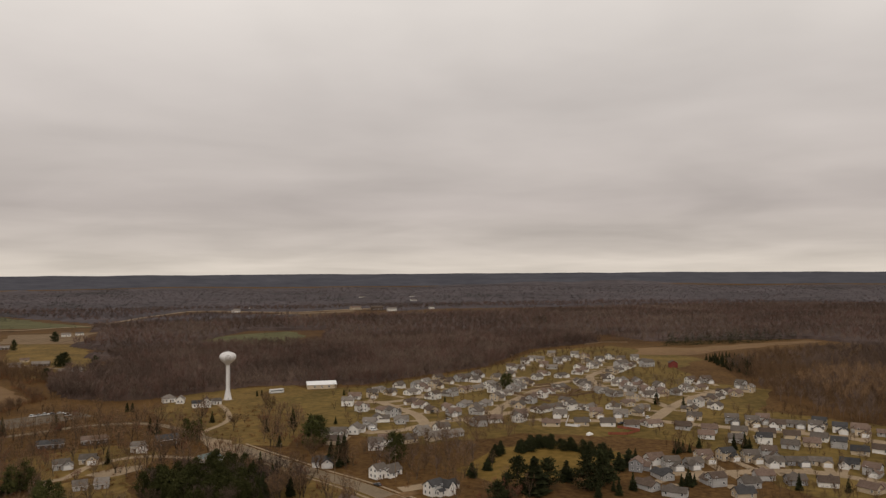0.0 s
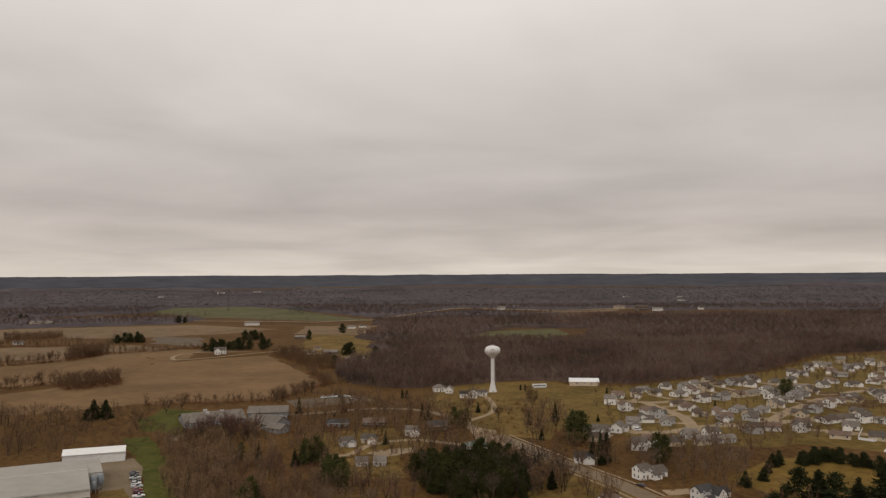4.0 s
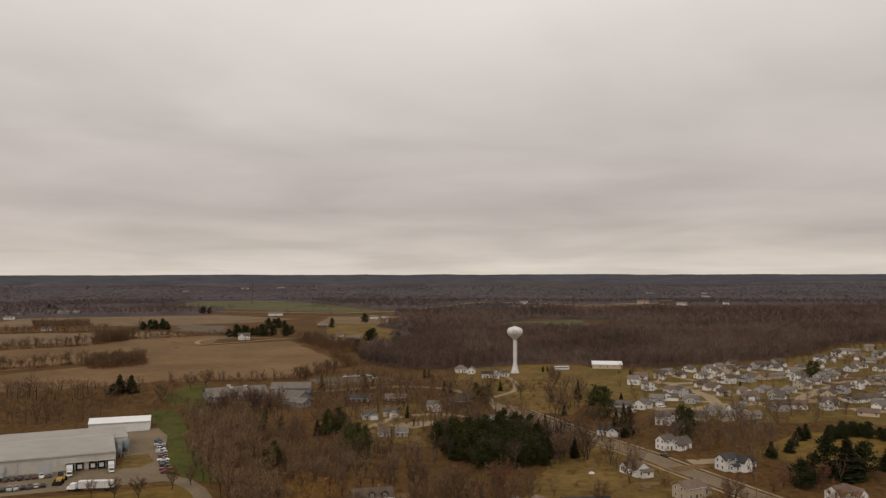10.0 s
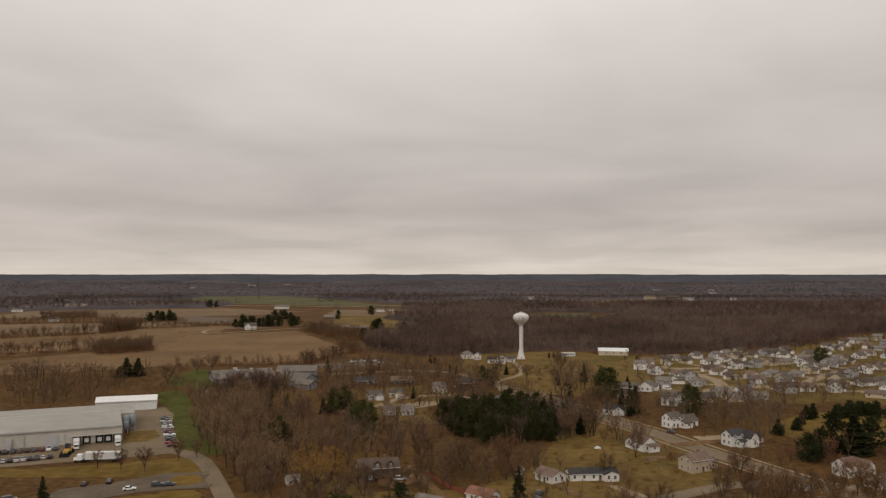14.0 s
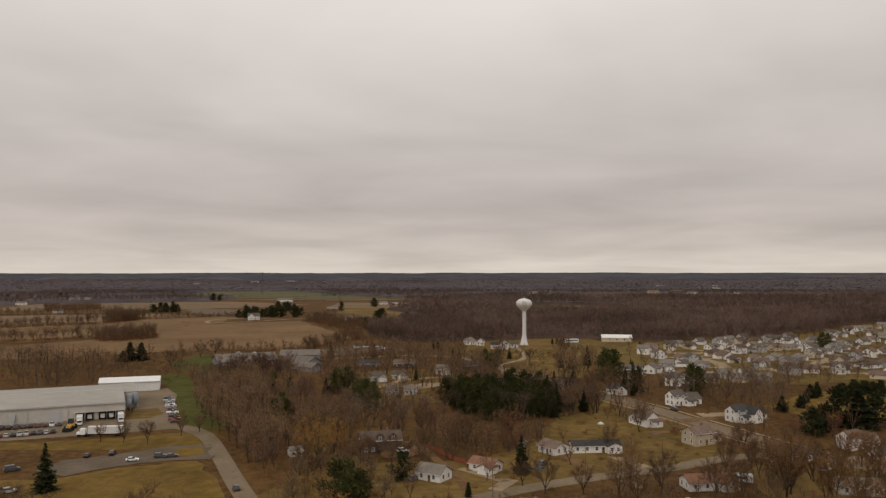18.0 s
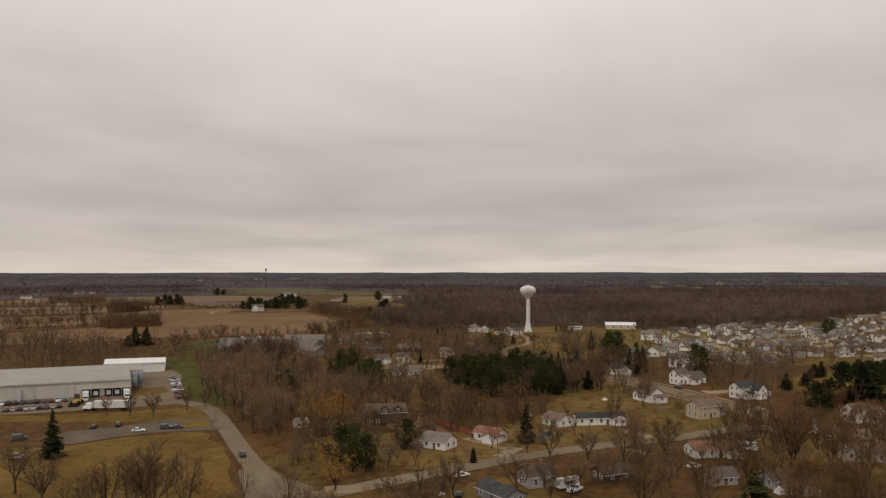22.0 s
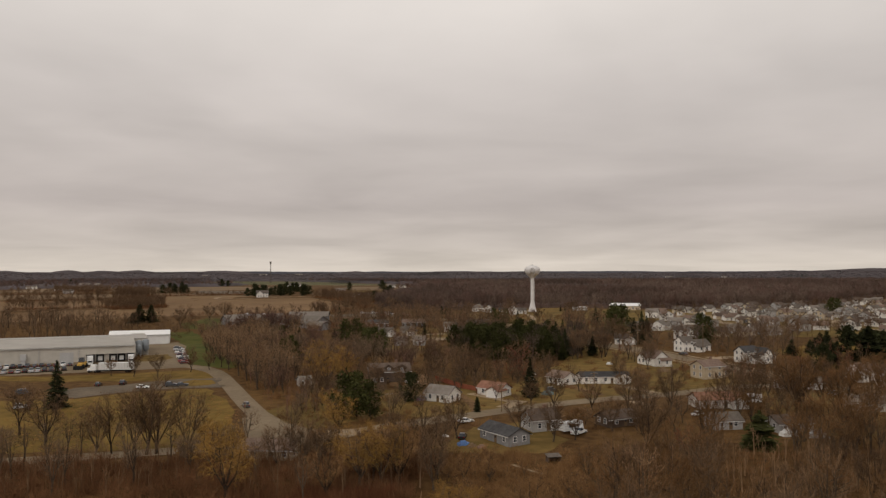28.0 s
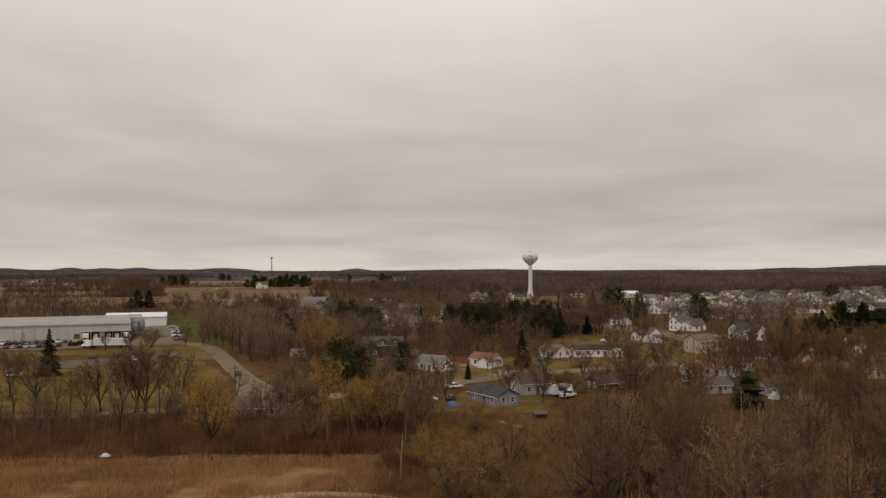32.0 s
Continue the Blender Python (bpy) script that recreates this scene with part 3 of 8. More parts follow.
patch("far_stubble_field", [(-900, 1020), (-420, 1070), (-352, 1075), (-270, 1010), (-160, 975), (-260, 960), (-440, 900), (-900, 840)], "far_field", "pale brown harvested field", 0.06, 6, "field")
patch("knoll_field", [(-700, 1200), (-390, 1195), (-270, 1240), (-200, 1330), (-374, 1480), (-700, 1420)], "far_field", "light tan field on a rise", 0.06, 6, "field")
patch("farm_lawn", [(-141, 1240), (-50, 1170), (-12, 850), (-88, 821), (-120, 960)], "lawn", "mown grass round a farm", 0.05, 6, "grass")
patch("gravel_pit", [(-337, 1090), (-253, 1045), (-290, 1181), (-362, 1209)], "dark_asphalt", "grey gravel lot with stored materials", 0.07, 6, "yard")
patch("school_parking", [(-86, 609), (-53, 622), (-32, 627), (-18, 604), (-40, 592), (-58, 585), (-73, 577)], "dark_asphalt", "grey asphalt car park of the school", 0.07, 1, "parking lot")
patch("school_court", [(-144, 504), (-134, 510), (-130, 493), (-140, 488)], "asphalt", "pale concrete play court by the school", 0.08, 0, "court")
patch("pale_far_field", [(-900, 1500), (-640, 1640), (-500, 1640), (-470, 1540), (-700, 1420)], "far_field", "pale strip of dry field before woods", 0.07, 8, "field")
for points in ([(318, 1793), (337, 1890), (561, 1975), (536, 1891)], [(250, 1302), (250, 1350), (365, 1440), (356, 1368)], [(2, 1715), (-5, 1815), (63, 1930), (65, 1801)], [(862, 2700), (929, 2900), (1094, 3040), (1008, 2815)], [(1518, 1965), (1613, 2090), (1934, 2320), (1802, 2170)], [(1440, 1940), (1900, 2560), (1940, 2550), (1470, 1930)]):
    patch("forest_clearing", points, "far_field", "pale strip of open land between far woods", 0.1, 8, "field")
patch("farm_field", [(-160, 1230), (-50, 1190), (-40, 1390), (-160, 1400)], "far_field", "tan paddock by a farm", 0.06, 5, "field")
patch("green_far_field", [(-640, 2246), (-441, 2311), (-300, 2150), (-40, 1530), (-164, 1560), (-420, 1760), (-620, 2000)], "green_field", "dull green winter wheat field", 0.08, 10, "field")
patch("green_wood_field", [(60, 1090), (104, 1050), (170, 1080), (226, 1110), (262, 1180), (252, 1275), (150, 1230), (92, 1160)], "green_field", "green field enclosed by bare woods", 0.08, 6, "field")
patch("tan_right_field", [(556, 762), (610, 729), (668, 752), (760, 770), (880, 790), (880, 812), (760, 806), (663, 800), (630, 826), (600, 818)], "stubble", "tan field beyond the housing estate", 0.06, 5, "field")
patch("far_right_field", [(1150, 2100), (1320, 1950), (1400, 2050), (1220, 2200)], "green_field", "pale far field between woods", 0.1, 8, "field")
patch("school_meadow", [(-178, 545), (-166, 520), (-120, 500), (-112, 530), (-112, 566), (-170, 585)], "green_strip", "green school playing field", 0.06, 2, "grass")
patch("estate_grass", [(118, 520), (150, 440), (230, 440), (300, 400), (340, 330), (300, 300), (330, 230), (460, 240), (470, 360), (430, 440), (500, 500), (480, 560), (520, 640), (600, 700), (590, 860), (480, 855), (352, 728), (262, 684), (198, 655), (100, 655), (95, 610)],
      "estate_lawn", "dry olive lawns of the housing estate", 0.05, 4, "grass")
patch("tower_green", [(40, 500), (92, 470), (118, 520), (95, 610), (150, 650), (140, 690), (60, 690), (20, 610)], "lawn", "dry lawn round the water tower", 0.06, 3, "grass")
patch("clearing_grass", [(160, 380), (176, 346), (205, 350), (230, 358), (258, 366), (264, 380), (240, 412), (222, 416), (200, 412)], "rough_grass", "straw-coloured clearing among pines", 0.06, 2, "grass")
patch("village_lawn", [(30, 248), (60, 268), (118, 296), (120, 330), (96, 400), (78, 430), (58, 360), (40, 310), (20, 290), (-20, 285), (-30, 250), (0, 234)], "lawn", "olive winter lawns between village houses", 0.05, 1.5, "grass")
patch("back_lawn", [(-45, 445), (10, 450), (20, 480), (0, 510), (-60, 500), (-60, 460)], "lawn", "dry lawns behind small houses", 0.05, 2, "grass")
for points in ([(-19, 451), (-9, 440), (9, 451), (11, 460), (-3, 460)], [(-53, 462), (-40, 421), (-30, 412), (-34, 443)], [(45, 509), (48, 460), (59, 466), (62, 495)]):
    patch("gravel_drive", points, "concrete", "pale gravel drive and turning place", 0.13, 1, "driveway")
patch("court_lawn", [(-35, 398), (4, 396), (0, 446), (-36, 440)], "lawn", "open grass behind grey garages", 0.06, 2, "grass")
patch("factory_meadow", [(-125, 196), (-54, 199), (-53, 214), (-60, 236), (-72, 266), (-83, 289), (-92, 287), (-104, 283), (-117, 273), (-126, 264), (-190, 262), (-190, 200)], "rough_grass", "yellowish meadow in front of the factory", 0.06, 1.5, "grass")
patch("factory_verge", [(-200, 312), (-150, 306), (-110, 306), (-90, 312), (-88, 330), (-100, 337), (-130, 326), (-160, 318), (-200, 322)], "rough_grass", "dry grass verge of the factory yard", 0.06, 1, "grass")
patch("green_bank", [(-172, 500), (-150, 457), (-138, 434), (-121.5, 378), (-110, 352), (-98, 344), (-90, 338), (-84, 346), (-100, 384), (-122, 440), (-156, 504)], "green_strip", "green grass bank beside the factory yard", 0.08, 1.2, "grass")
patch("marsh", [(-130, 60), (-4, 60), (-2, 118), (-8, 151), (-26, 149), (-50, 148), (-78, 145), (-130, 144)], "marsh", "tan marsh meadow with dry reeds", 0.06, 1.5, "grass")
patch("marsh_edge", [(-130, 141), (-78, 142), (-52, 144), (-28, 144), (-8, 146), (-7, 152), (-26, 152), (-50, 151), (-78, 148), (-130, 147)], "dirt", "wet reddish-brown margin of the marsh", 0.09, 1.5, "ground")
patch("wood_floor", [(-6, 60), (150, 60), (150, 196), (60, 205), (28, 192), (4, 196), (-30, 196), (-60, 186), (-120, 186), (-130, 146), (-78, 147), (-50, 150), (-10, 151)], "litter", "brown leaf litter under bare trees", 0.05, 2, "ground")
patch("belt_floor", [(-180, 536), (-150, 500), (-100, 372), (-68, 290), (-56, 262), (-48, 270), (-54, 320), (-30, 340), (-30, 400), (-66, 440), (-80, 500), (-100, 530)], "wild", "dry grass and leaf litter under a belt of bare trees", 0.055, 3, "ground")
patch("factory_yard", [(-215, 318), (-170, 322), (-128, 336), (-110, 342), (-101, 338), (-94, 327), (-88, 327), (-90, 332), (-99, 344), (-111, 352), (-122, 378), (-138, 434), (-150, 456), (-168, 452), (-150, 400), (-135, 368), (-215, 332)], "asphalt", "worn pale asphalt yard of the factory", 0.11, 0, "yard")
patch("parking_lot", [(-133, 291), (-119, 298), (-101, 312), (-93, 311.5), (-86, 314), (-79, 296), (-80, 291), (-92, 290), (-104, 286), (-116, 277), (-123, 269), (-136, 276)], "dark_asphalt", "grey asphalt parking strip", 0.10, 0, "parking lot")
patch("junction", [(-58, 235), (-52, 243), (-44, 229), (-34, 220), (-30, 208), (-46, 200), (-52, 214)], "asphalt", "wide pale asphalt mouth of the drive", 0.105, 0, "road")
patch("parking_island", [(-98, 304), (-95, 309), (-88, 308.5), (-84, 300), (-86, 296), (-92, 294)], "rough_grass", "long grass island between the lot and the drive", 0.15, 0.4, "grass")
patch("street_lawn", [(100, 212), (104, 250), (112, 280), (148, 276), (172, 240), (160, 208)], "lawn", "patchy winter lawn round low houses", 0.05, 1.5, "grass")
patch("ranch_drive", [(66, 292), (71, 291), (79, 276), (74, 274)], "concrete", "pale concrete driveway of the ranch house", 0.11, 0, "driveway")
patch("bungalow_yard", [(-4, 196), (26, 194), (34, 208), (26, 228), (10, 222)], "lawn", "worn grass yard of the grey house", 0.055, 1.2, "grass")
patch("lodge_yard", [(-21, 317), (-5, 321), (-1, 305), (-10, 288), (-18, 294)], "dirt", "bare earth yard before the lodge", 0.09, 1, "yard")
ribbon("fence_lane", [(-3, 308), (1, 294), (7, 276), (11, 258), (12, 243)], 3.4, "dirt", "bare earth lane beside a red fence", 0.10)
patch("lodge_meadow", [(-58, 236), (-34, 222), (-14, 240), (-22, 288), (-40, 310), (-52, 300), (-48, 262)], "lawn", "open brushy grass beside the drive", 0.05, 2, "grass")
patch("yard_island", [(-139, 363), (-128, 366), (-126, 377), (-134, 392), (-143, 388)], "lawn", "grass island in the factory yard", 0.14, 0.6, "grass")
ribbon("factory_drive", [(-104, 342), (-92, 328), (-78.5, 298), (-65.5, 266), (-54, 239), (-46, 221), (-39, 206)], 6.8, "asphalt", "worn pale asphalt factory drive")
ribbon("village_street", [(-190, 178), (-110, 186), (-50, 203), (-32, 211), (-8, 227), (13, 240), (28, 250), (55, 264), (85, 276), (112, 290), (142, 292), (170, 280)], 7.5, "asphalt", "pale worn asphalt village street", 0.12)
ribbon("main_street", [(60, 484), (78, 441), (92, 406), (106, 377), (116, 351), (124, 333), (138, 303), (152, 278), (174, 238)], 9.5, "asphalt", "wide pale asphalt street with kerbs", 0.10, True)
for shift in (8.5, -8.5):
    ribbon("sidewalk", [(60 + shift, 484), (78 + shift, 441), (92 + shift, 406), (106 + shift, 377), (116 + shift, 351), (124 + shift, 333), (138 + shift, 303), (152 + shift, 278)], 1.6, "concrete", "pale concrete sidewalk along the street", 0.13, False, "sidewalk")
ribbon("tower_drive", [(76, 441), (62, 462), (50, 490), (45.5, 510), (47, 524), (56, 536), (64, 548), (69, 566), (70, 597), (67, 618)], 4.0, "concrete", "narrow curving drive to the water tower")
ribbon("court_road", [(76, 452), (40, 462), (10, 478), (-16, 470), (-30, 448), (-52, 452)], 5.0, "concrete", "narrow pale residential road")
ribbon("school_drive", [(52, 500), (20, 560), (-20, 572), (-60, 560), (-92, 556)], 6.0, "asphalt", "school drive with parking")
ribbon("estate_street", [(118, 500), (145, 484), (166, 480), (196, 492), (240, 496), (300, 515)], 8.0, "concrete", "pale concrete street in the housing estate")
ribbon("estate_street", [(160, 590), (190, 577), (222, 588), (258, 611), (300, 628), (350, 650)], 8.0, "concrete", "pale concrete street between houses")
ribbon("estate_street", [(186, 486), (192, 520), (188, 550), (184, 578)], 8.0, "concrete", "pale concrete cross street")
ribbon("estate_street", [(262, 470), (300, 450), (330, 440), (372, 470), (416, 498), (470, 520)], 9.0, "concrete", "pale concrete street in the housing estate")
ribbon("estate_street", [(330, 440), (356, 413), (395, 380), (430, 340), (450, 310)], 9.0, "concrete", "pale concrete street past new houses")
ribbon("estate_street", [(270, 330), (310, 322), (336, 312), (350, 296), (356, 270)], 8.0, "concrete", "pale concrete street past older houses")
ribbon("estate_street", [(373, 474), (378, 510), (380, 560), (400, 620), (430, 650), (480, 690)], 8.0, "concrete", "pale concrete street in the housing estate")
ribbon("estate_street", [(236, 494), (268, 530), (302, 562), (345, 600), (400, 622)], 8.0, "concrete", "pale concrete street in the housing estate")
patch("highway_verge", [(150, 2130), (270, 2040), (338, 1955), (426, 1910), (525, 1965), (660, 2020), (650, 2085), (520, 2040), (430, 1990), (340, 2030), (275, 2110), (190, 2180)], "far_field", "pale verge field along the far highway", 0.06, 8, "field")
ribbon("field_lane", [(-236, 968), (-254, 950), (-259, 925), (-250, 892), (-238, 890), (-200, 920), (-182, 940), (-150, 968), (-120, 975), (-60, 900), (0, 860)], 5, "concrete", "pale gravel farm lane", 0.5)
ribbon("highway", [(-900, 1700), (-560, 1660), (-407, 1600), (-239, 1541), (-162, 1500), (-108, 1535), (-45, 1571), (0, 1700), (60, 1886), (181, 2150), (270, 2078), (338, 1995), (426, 1950), (525, 2008), (640, 2050), (800, 2080)], 12, "concrete", "pale far highway", 1.2)
ribbon("yard_path", [(17, 183.5), (20, 179), (23, 175)], 1.0, "concrete", "pale footpath below the grey house", 0.12, False, "path")
ribbon("marsh_lane", [(-34, 118), (-24, 124.5), (-16, 126.5), (-7, 125), (6, 116)], 2.6, "concrete", "pale gravel path at the marsh edge")
for number, (px, py, turn, length, wide) in enumerate(((24, 256, 60, 14, 5), (52, 284, -70, 26, 4), (-25, 217, 10, 10, 7), (120, 352, 20, 22, 7), (132, 362, 5, 16, 8), (100, 330, 8, 16, 4),
                                                      (66, 256, 110, 10, 4), (160, 282, 5, 20, 6), (18, 268, -50, 22, 3.5), (32, 238, -30, 12, 5))):
    c, s = math.cos(radians(turn)), math.sin(radians(turn))
    patch("driveway", [(px + c * a - s * b, py + s * a + c * b) for a, b in ((-length / 2, -wide / 2), (length / 2, -wide / 2), (length / 2, wide / 2), (-length / 2, wide / 2))],
          "concrete" if number % 2 == 0 else "dirt", "pale concrete driveway" if number % 2 == 0 else "bare earth driveway", 0.13, 0, "driveway")


# ---- buildings ----
def gable_wall(geo, w, d, h, rise, ox=0.0, oy=0.0, mat=0):
    """A body with gable ends at both ends of x."""
    x0, x1, y0, y1 = ox - w / 2, ox + w / 2, oy - d / 2, oy + d / 2
    geo.add([(x0, y0, -0.8), (x1, y0, -0.8), (x1, y1, -0.8), (x0, y1, -0.8), (x0, y0, h), (x1, y0, h), (x1, y1, h), (x0, y1, h), (x0, oy, h + rise), (x1, oy, h + rise)],
            [(0, 1, 5, 4), (2, 3, 7, 6), (1, 2, 6, 9, 5), (3, 0, 4, 8, 7), (3, 2, 1, 0), (4, 5, 9, 8), (6, 7, 8, 9)], mat)


def gable_roof(geo, w, d, h, rise, ox=0.0, oy=0.0, over=0.45, thick=0.22, mat=0):
    x0, x1 = ox - w / 2 - over, ox + w / 2 + over
    k = rise / (d / 2)
    for s in (-1, 1):
        e, ez = oy + s * (d / 2 + over), h - k * over
        verts = [(x0, oy, h + rise + 0.02), (x1, oy, h + rise + 0.02), (x1, e, ez + 0.02), (x0, e, ez + 0.02)]
        verts += [(x, y, z + thick) for x, y, z in verts]
        faces = [(0, 1, 2, 3), (7, 6, 5, 4), (0, 4, 5, 1), (1, 5, 6, 2), (2, 6, 7, 3), (3, 7, 4, 0)]
        geo.add(verts, faces if s > 0 else [f[::-1] for f in faces], mat)


def hip_roof(geo, w, d, h, rise, ox=0.0, oy=0.0, over=0.45, mat=0):
    x0, x1, y0, y1 = ox - w / 2 - over, ox + w / 2 + over, oy - d / 2 - over, oy + d / 2 + over
    r = max(0.2, (w - d) / 2)
    geo.add([(x0, y0, h - 0.1), (x1, y0, h - 0.1), (x1, y1, h - 0.1), (x0, y1, h - 0.1), (x0, y0, h + 0.1), (x1, y0, h + 0.1), (x1, y1, h + 0.1), (x0, y1, h + 0.1),
             (ox - r, oy, h + rise), (ox + r, oy, h + rise)],
            [(3, 2, 1, 0), (0, 1, 5, 4), (1, 2, 6, 5), (2, 3, 7, 6), (3, 0, 4, 7), (4, 5, 9, 8), (6, 7, 8, 9), (5, 6, 9), (7, 4, 8)], mat)


def window_geo(glazed):
    """A sash window in one piece: a proud frame with a mid rail round two set-back panes, or round two holes."""
    xs, zs = (-0.6, -0.48, 0.48, 0.6), (-0.75, -0.63, -0.04, 0.04, 0.63, 0.75)
    geo = Geo()
    bm_front = [(x, -0.07, z) for z in zs for x in xs]
    geo.v = bm_front + [(x, 0.05, z) for z in zs for x in xs] + [(x, -0.02, z) for z in zs for x in xs]
    for r in range(5):
        for c in range(3):
            quad = (r * 4 + c, r * 4 + c + 1, r * 4 + c + 5, r * 4 + c + 4)
            if c == 1 and r in (1, 3):
                if glazed:
                    geo.f.append(tuple(i + 48 for i in quad))
                    geo.m.append(1)
                for a, b in zip(quad, quad[1:] + quad[:1]):
                    geo.f.append((a, b, b + (48 if glazed else 24), a + (48 if glazed else 24)))
                    geo.m.append(0)
            else:
                geo.f.append(quad)
                geo.m.append(0)
    rim = [0, 1, 2, 3, 7, 11, 15, 19, 23, 22, 21, 20, 16, 12, 8, 4]
    for a, b in zip(rim, rim[1:] + rim[:1]):
        geo.f.append((b, a, a + 24, b + 24))
        geo.m.append(0)
    return geo


WINDOW = window_geo(False).mesh("window", "trim")
PANE = Geo().box(-0.48, 0.48, -0.03, 0.0, -0.63, 0.63).mesh("pane", "glass")
WINDOW_FAR = window_geo(True).mesh("window", "trim", "glass")
dg = Geo().box(-0.5, 0.5, -0.06, 0.04, 0, 2.05).box(-0.3, 0.3, -0.08, -0.06, 1.2, 1.8, 1)
DOOR = dg.mesh("door", "wood", "glass")
gg = Geo().box(-1.0, 1.0, -0.06, 0.03, 0.0, 2.2)
GARAGE = gg.mesh("garage_door", "trim")
CHIMNEY = Geo().box(-0.4, 0.4, -0.4, 0.4, -2.0, 1.2).box(-0.47, 0.47, -0.47, 0.47, 1.2, 1.35).mesh("chimney", "brick")


def add_window(house, x, y, z, turn, near, wide=1.0, tall=1.0):
    m = pose(x, y, z, 0, 0, turn) @ Matrix.Diagonal((wide, 1, tall, 1))
    win = part("window", WINDOW if near else WINDOW_FAR, house, "", m)
    if near:
        part("pane", PANE, win)


def build_house(m, label, w, d, h, rise, wall, roof, wing=None, near=True, hip=False, garage=True, chimney=False, porch=False, category="house", group="", sides=(1, 1, 1, 1), dormers=(), blocks=()):
    """A house with its ridge along x and its front towards -y. wing: (middle x, width, length in front, eave, rise), a gabled arm with the garage. blocks: (middle x, middle y, width, depth, eave, rise, turn), further gabled parts."""
    house = thing("house", m, label, category, group)
    storeys = 2 if h > 4 else 1
    body, top = Geo(), Geo()
    if hip:
        body.box(-w / 2, w / 2, -d / 2, d / 2, -0.8, h)
        hip_roof(top, w, d, h, rise)
    else:
        gable_wall(body, w, d, h, rise)
        gable_roof(top, w, d, h, rise)
    part("wall", body.mesh("wall", "wall_" + wall), house)
    part("roof", top.mesh("roof", "roof_" + roof), house)
    if near:
        fascia = Geo().box(-w / 2 - 0.4, w / 2 + 0.4, -0.03, 0.03, h - 0.35, h - 0.15).mesh("gutter", "trim")
        for s in (-1, 1):
            part("gutter", fascia, house, "", pose(0, s * (d / 2 + 0.47), 0))
    if wing:
        ox, ww, wd, wh, wr = wing
        depth = wd + d * 0.45
        arm, arm_top = Geo(), Geo()
        gable_wall(arm, depth, ww, wh, wr)
        gable_roof(arm_top, depth, ww, wh, wr)
        spin = pose(ox, -d / 2 - wd + depth / 2, 0.01, 0, 0, 90)
        part("wing_wall", arm.mesh("wing_wall", "wall_" + wall), house, "", spin)
        part("wing_roof", arm_top.mesh("wing_roof", "roof_" + roof), house, "", spin)
        front = -d / 2 - wd
        if garage:
            part("garage_door", GARAGE, house, "white panelled garage door", pose(ox, front - 0.02, 0.02) @ Matrix.Diagonal((min(2.4, ww / 2 - 0.6) / 1.0, 1, 1.02, 1)))
            if wh + wr > 4.2:
                add_window(house, ox, front - 0.02, 3.6 if storeys == 2 else wh + wr * 0.3, 0, near, 0.9, 0.7)
        else:
            for s in (-1, 1):
                add_window(house, ox + s * ww * 0.22, front - 0.02, 1.6, 0, near)
    part("door", DOOR, house, "front door", pose((wing[0] + (-1 if wing[0] > 0 else 1) * (wing[1] / 2 + 1.2)) if wing else 0.6, -d / 2 - 0.03, 0.05))
    n = max(2, int(w / 3.4))
    for s in range(storeys):
        z = 1.6 + 2.7 * s
        for i in range(n):
            x = -w / 2 + (i + 0.5) * w / n
            if sides[0] and not (wing and abs(x - wing[0]) < wing[1] / 2 + 0.7) and not (s == 0 and abs(x - 0.6) < 1.2 and not wing):
                add_window(house, x, -d / 2 - 0.03, z, 0, near)
            if sides[2] and i % 2 == s % 2:
                add_window(house, x, d / 2 + 0.03, z, 180, near)
        for k in range(2):
            y = (-1 if k else 1) * d * 0.22
            if sides[1]:
                add_window(house, w / 2 + 0.03, y, z, 90, near)
            if sides[3]:
                add_window(house, -w / 2 - 0.03, -y, z, -90, near)
    for bx, by, bw, bd, bh, br, spin in blocks:
        side, side_top = Geo(), Geo()
        gable_wall(side, bw, bd, bh, br)
        gable_roof(side_top, bw, bd, bh, br, over=0.35)
        at = pose(bx, by, 0.02, 0, 0, spin)
        part("side_wall", side.mesh("side_wall", "wall_" + wall), house, "", at)
        part("side_roof", side_top.mesh("side_roof", "roof_" + roof), house, "", at)
        for i in range(max(1, int(bw / 3.4))):
            px = -bw / 2 + (i + 0.5) * bw / max(1, int(bw / 3.4))
            p = at @ Vector((px, -bd / 2 - 0.03, 1.6))
            add_window(house, p.x, p.y, p.z, spin, near)
        for f in (1, -1):
            p = at @ Vector((f * (bw / 2 + 0.03), 0, 1.6))
            add_window(house, p.x, p.y, p.z, spin + 90 * f, near)
            if bh > 4:
                add_window(house, p.x, p.y, p.z + 2.6, spin + 90 * f, near)
    for x in dormers:
        dw, dr = Geo(), Geo()
        gable_wall(dw, d * 0.45, 2.6, h + rise * 0.55, 1.0)
        gable_roof(dr, d * 0.45, 2.6, h + rise * 0.55, 1.0, over=0.3)
        spin = pose(x, -d * 0.25, 0.0, 0, 0, 90)
        body_part = part("dormer", dw.mesh("dormer", "wall_" + wall), house, "gabled dormer", spin)
        part("dormer_roof", dr.mesh("dormer_roof", "roof_" + roof), body_part)
        add_window(house, x, -d * 0.25 - d * 0.225 - 0.03, h + rise * 0.3, 0, near, 0.9, 0.7)
    if chimney:
        part("chimney", CHIMNEY, house, "brick chimney", pose(w * 0.18, 0.3, h + rise - 0.2))
    if porch:
        pg = Geo().box(-w * 0.35, w * 0.2, -d / 2 - 2.4, -d / 2, 2.45, 2.62).box(-w * 0.35, w * 0.2, -d / 2 - 2.2, -d / 2, -0.3, 0.18)
        pr = part("porch", pg.mesh("porch", "roof_" + roof), house, "open porch with posts")
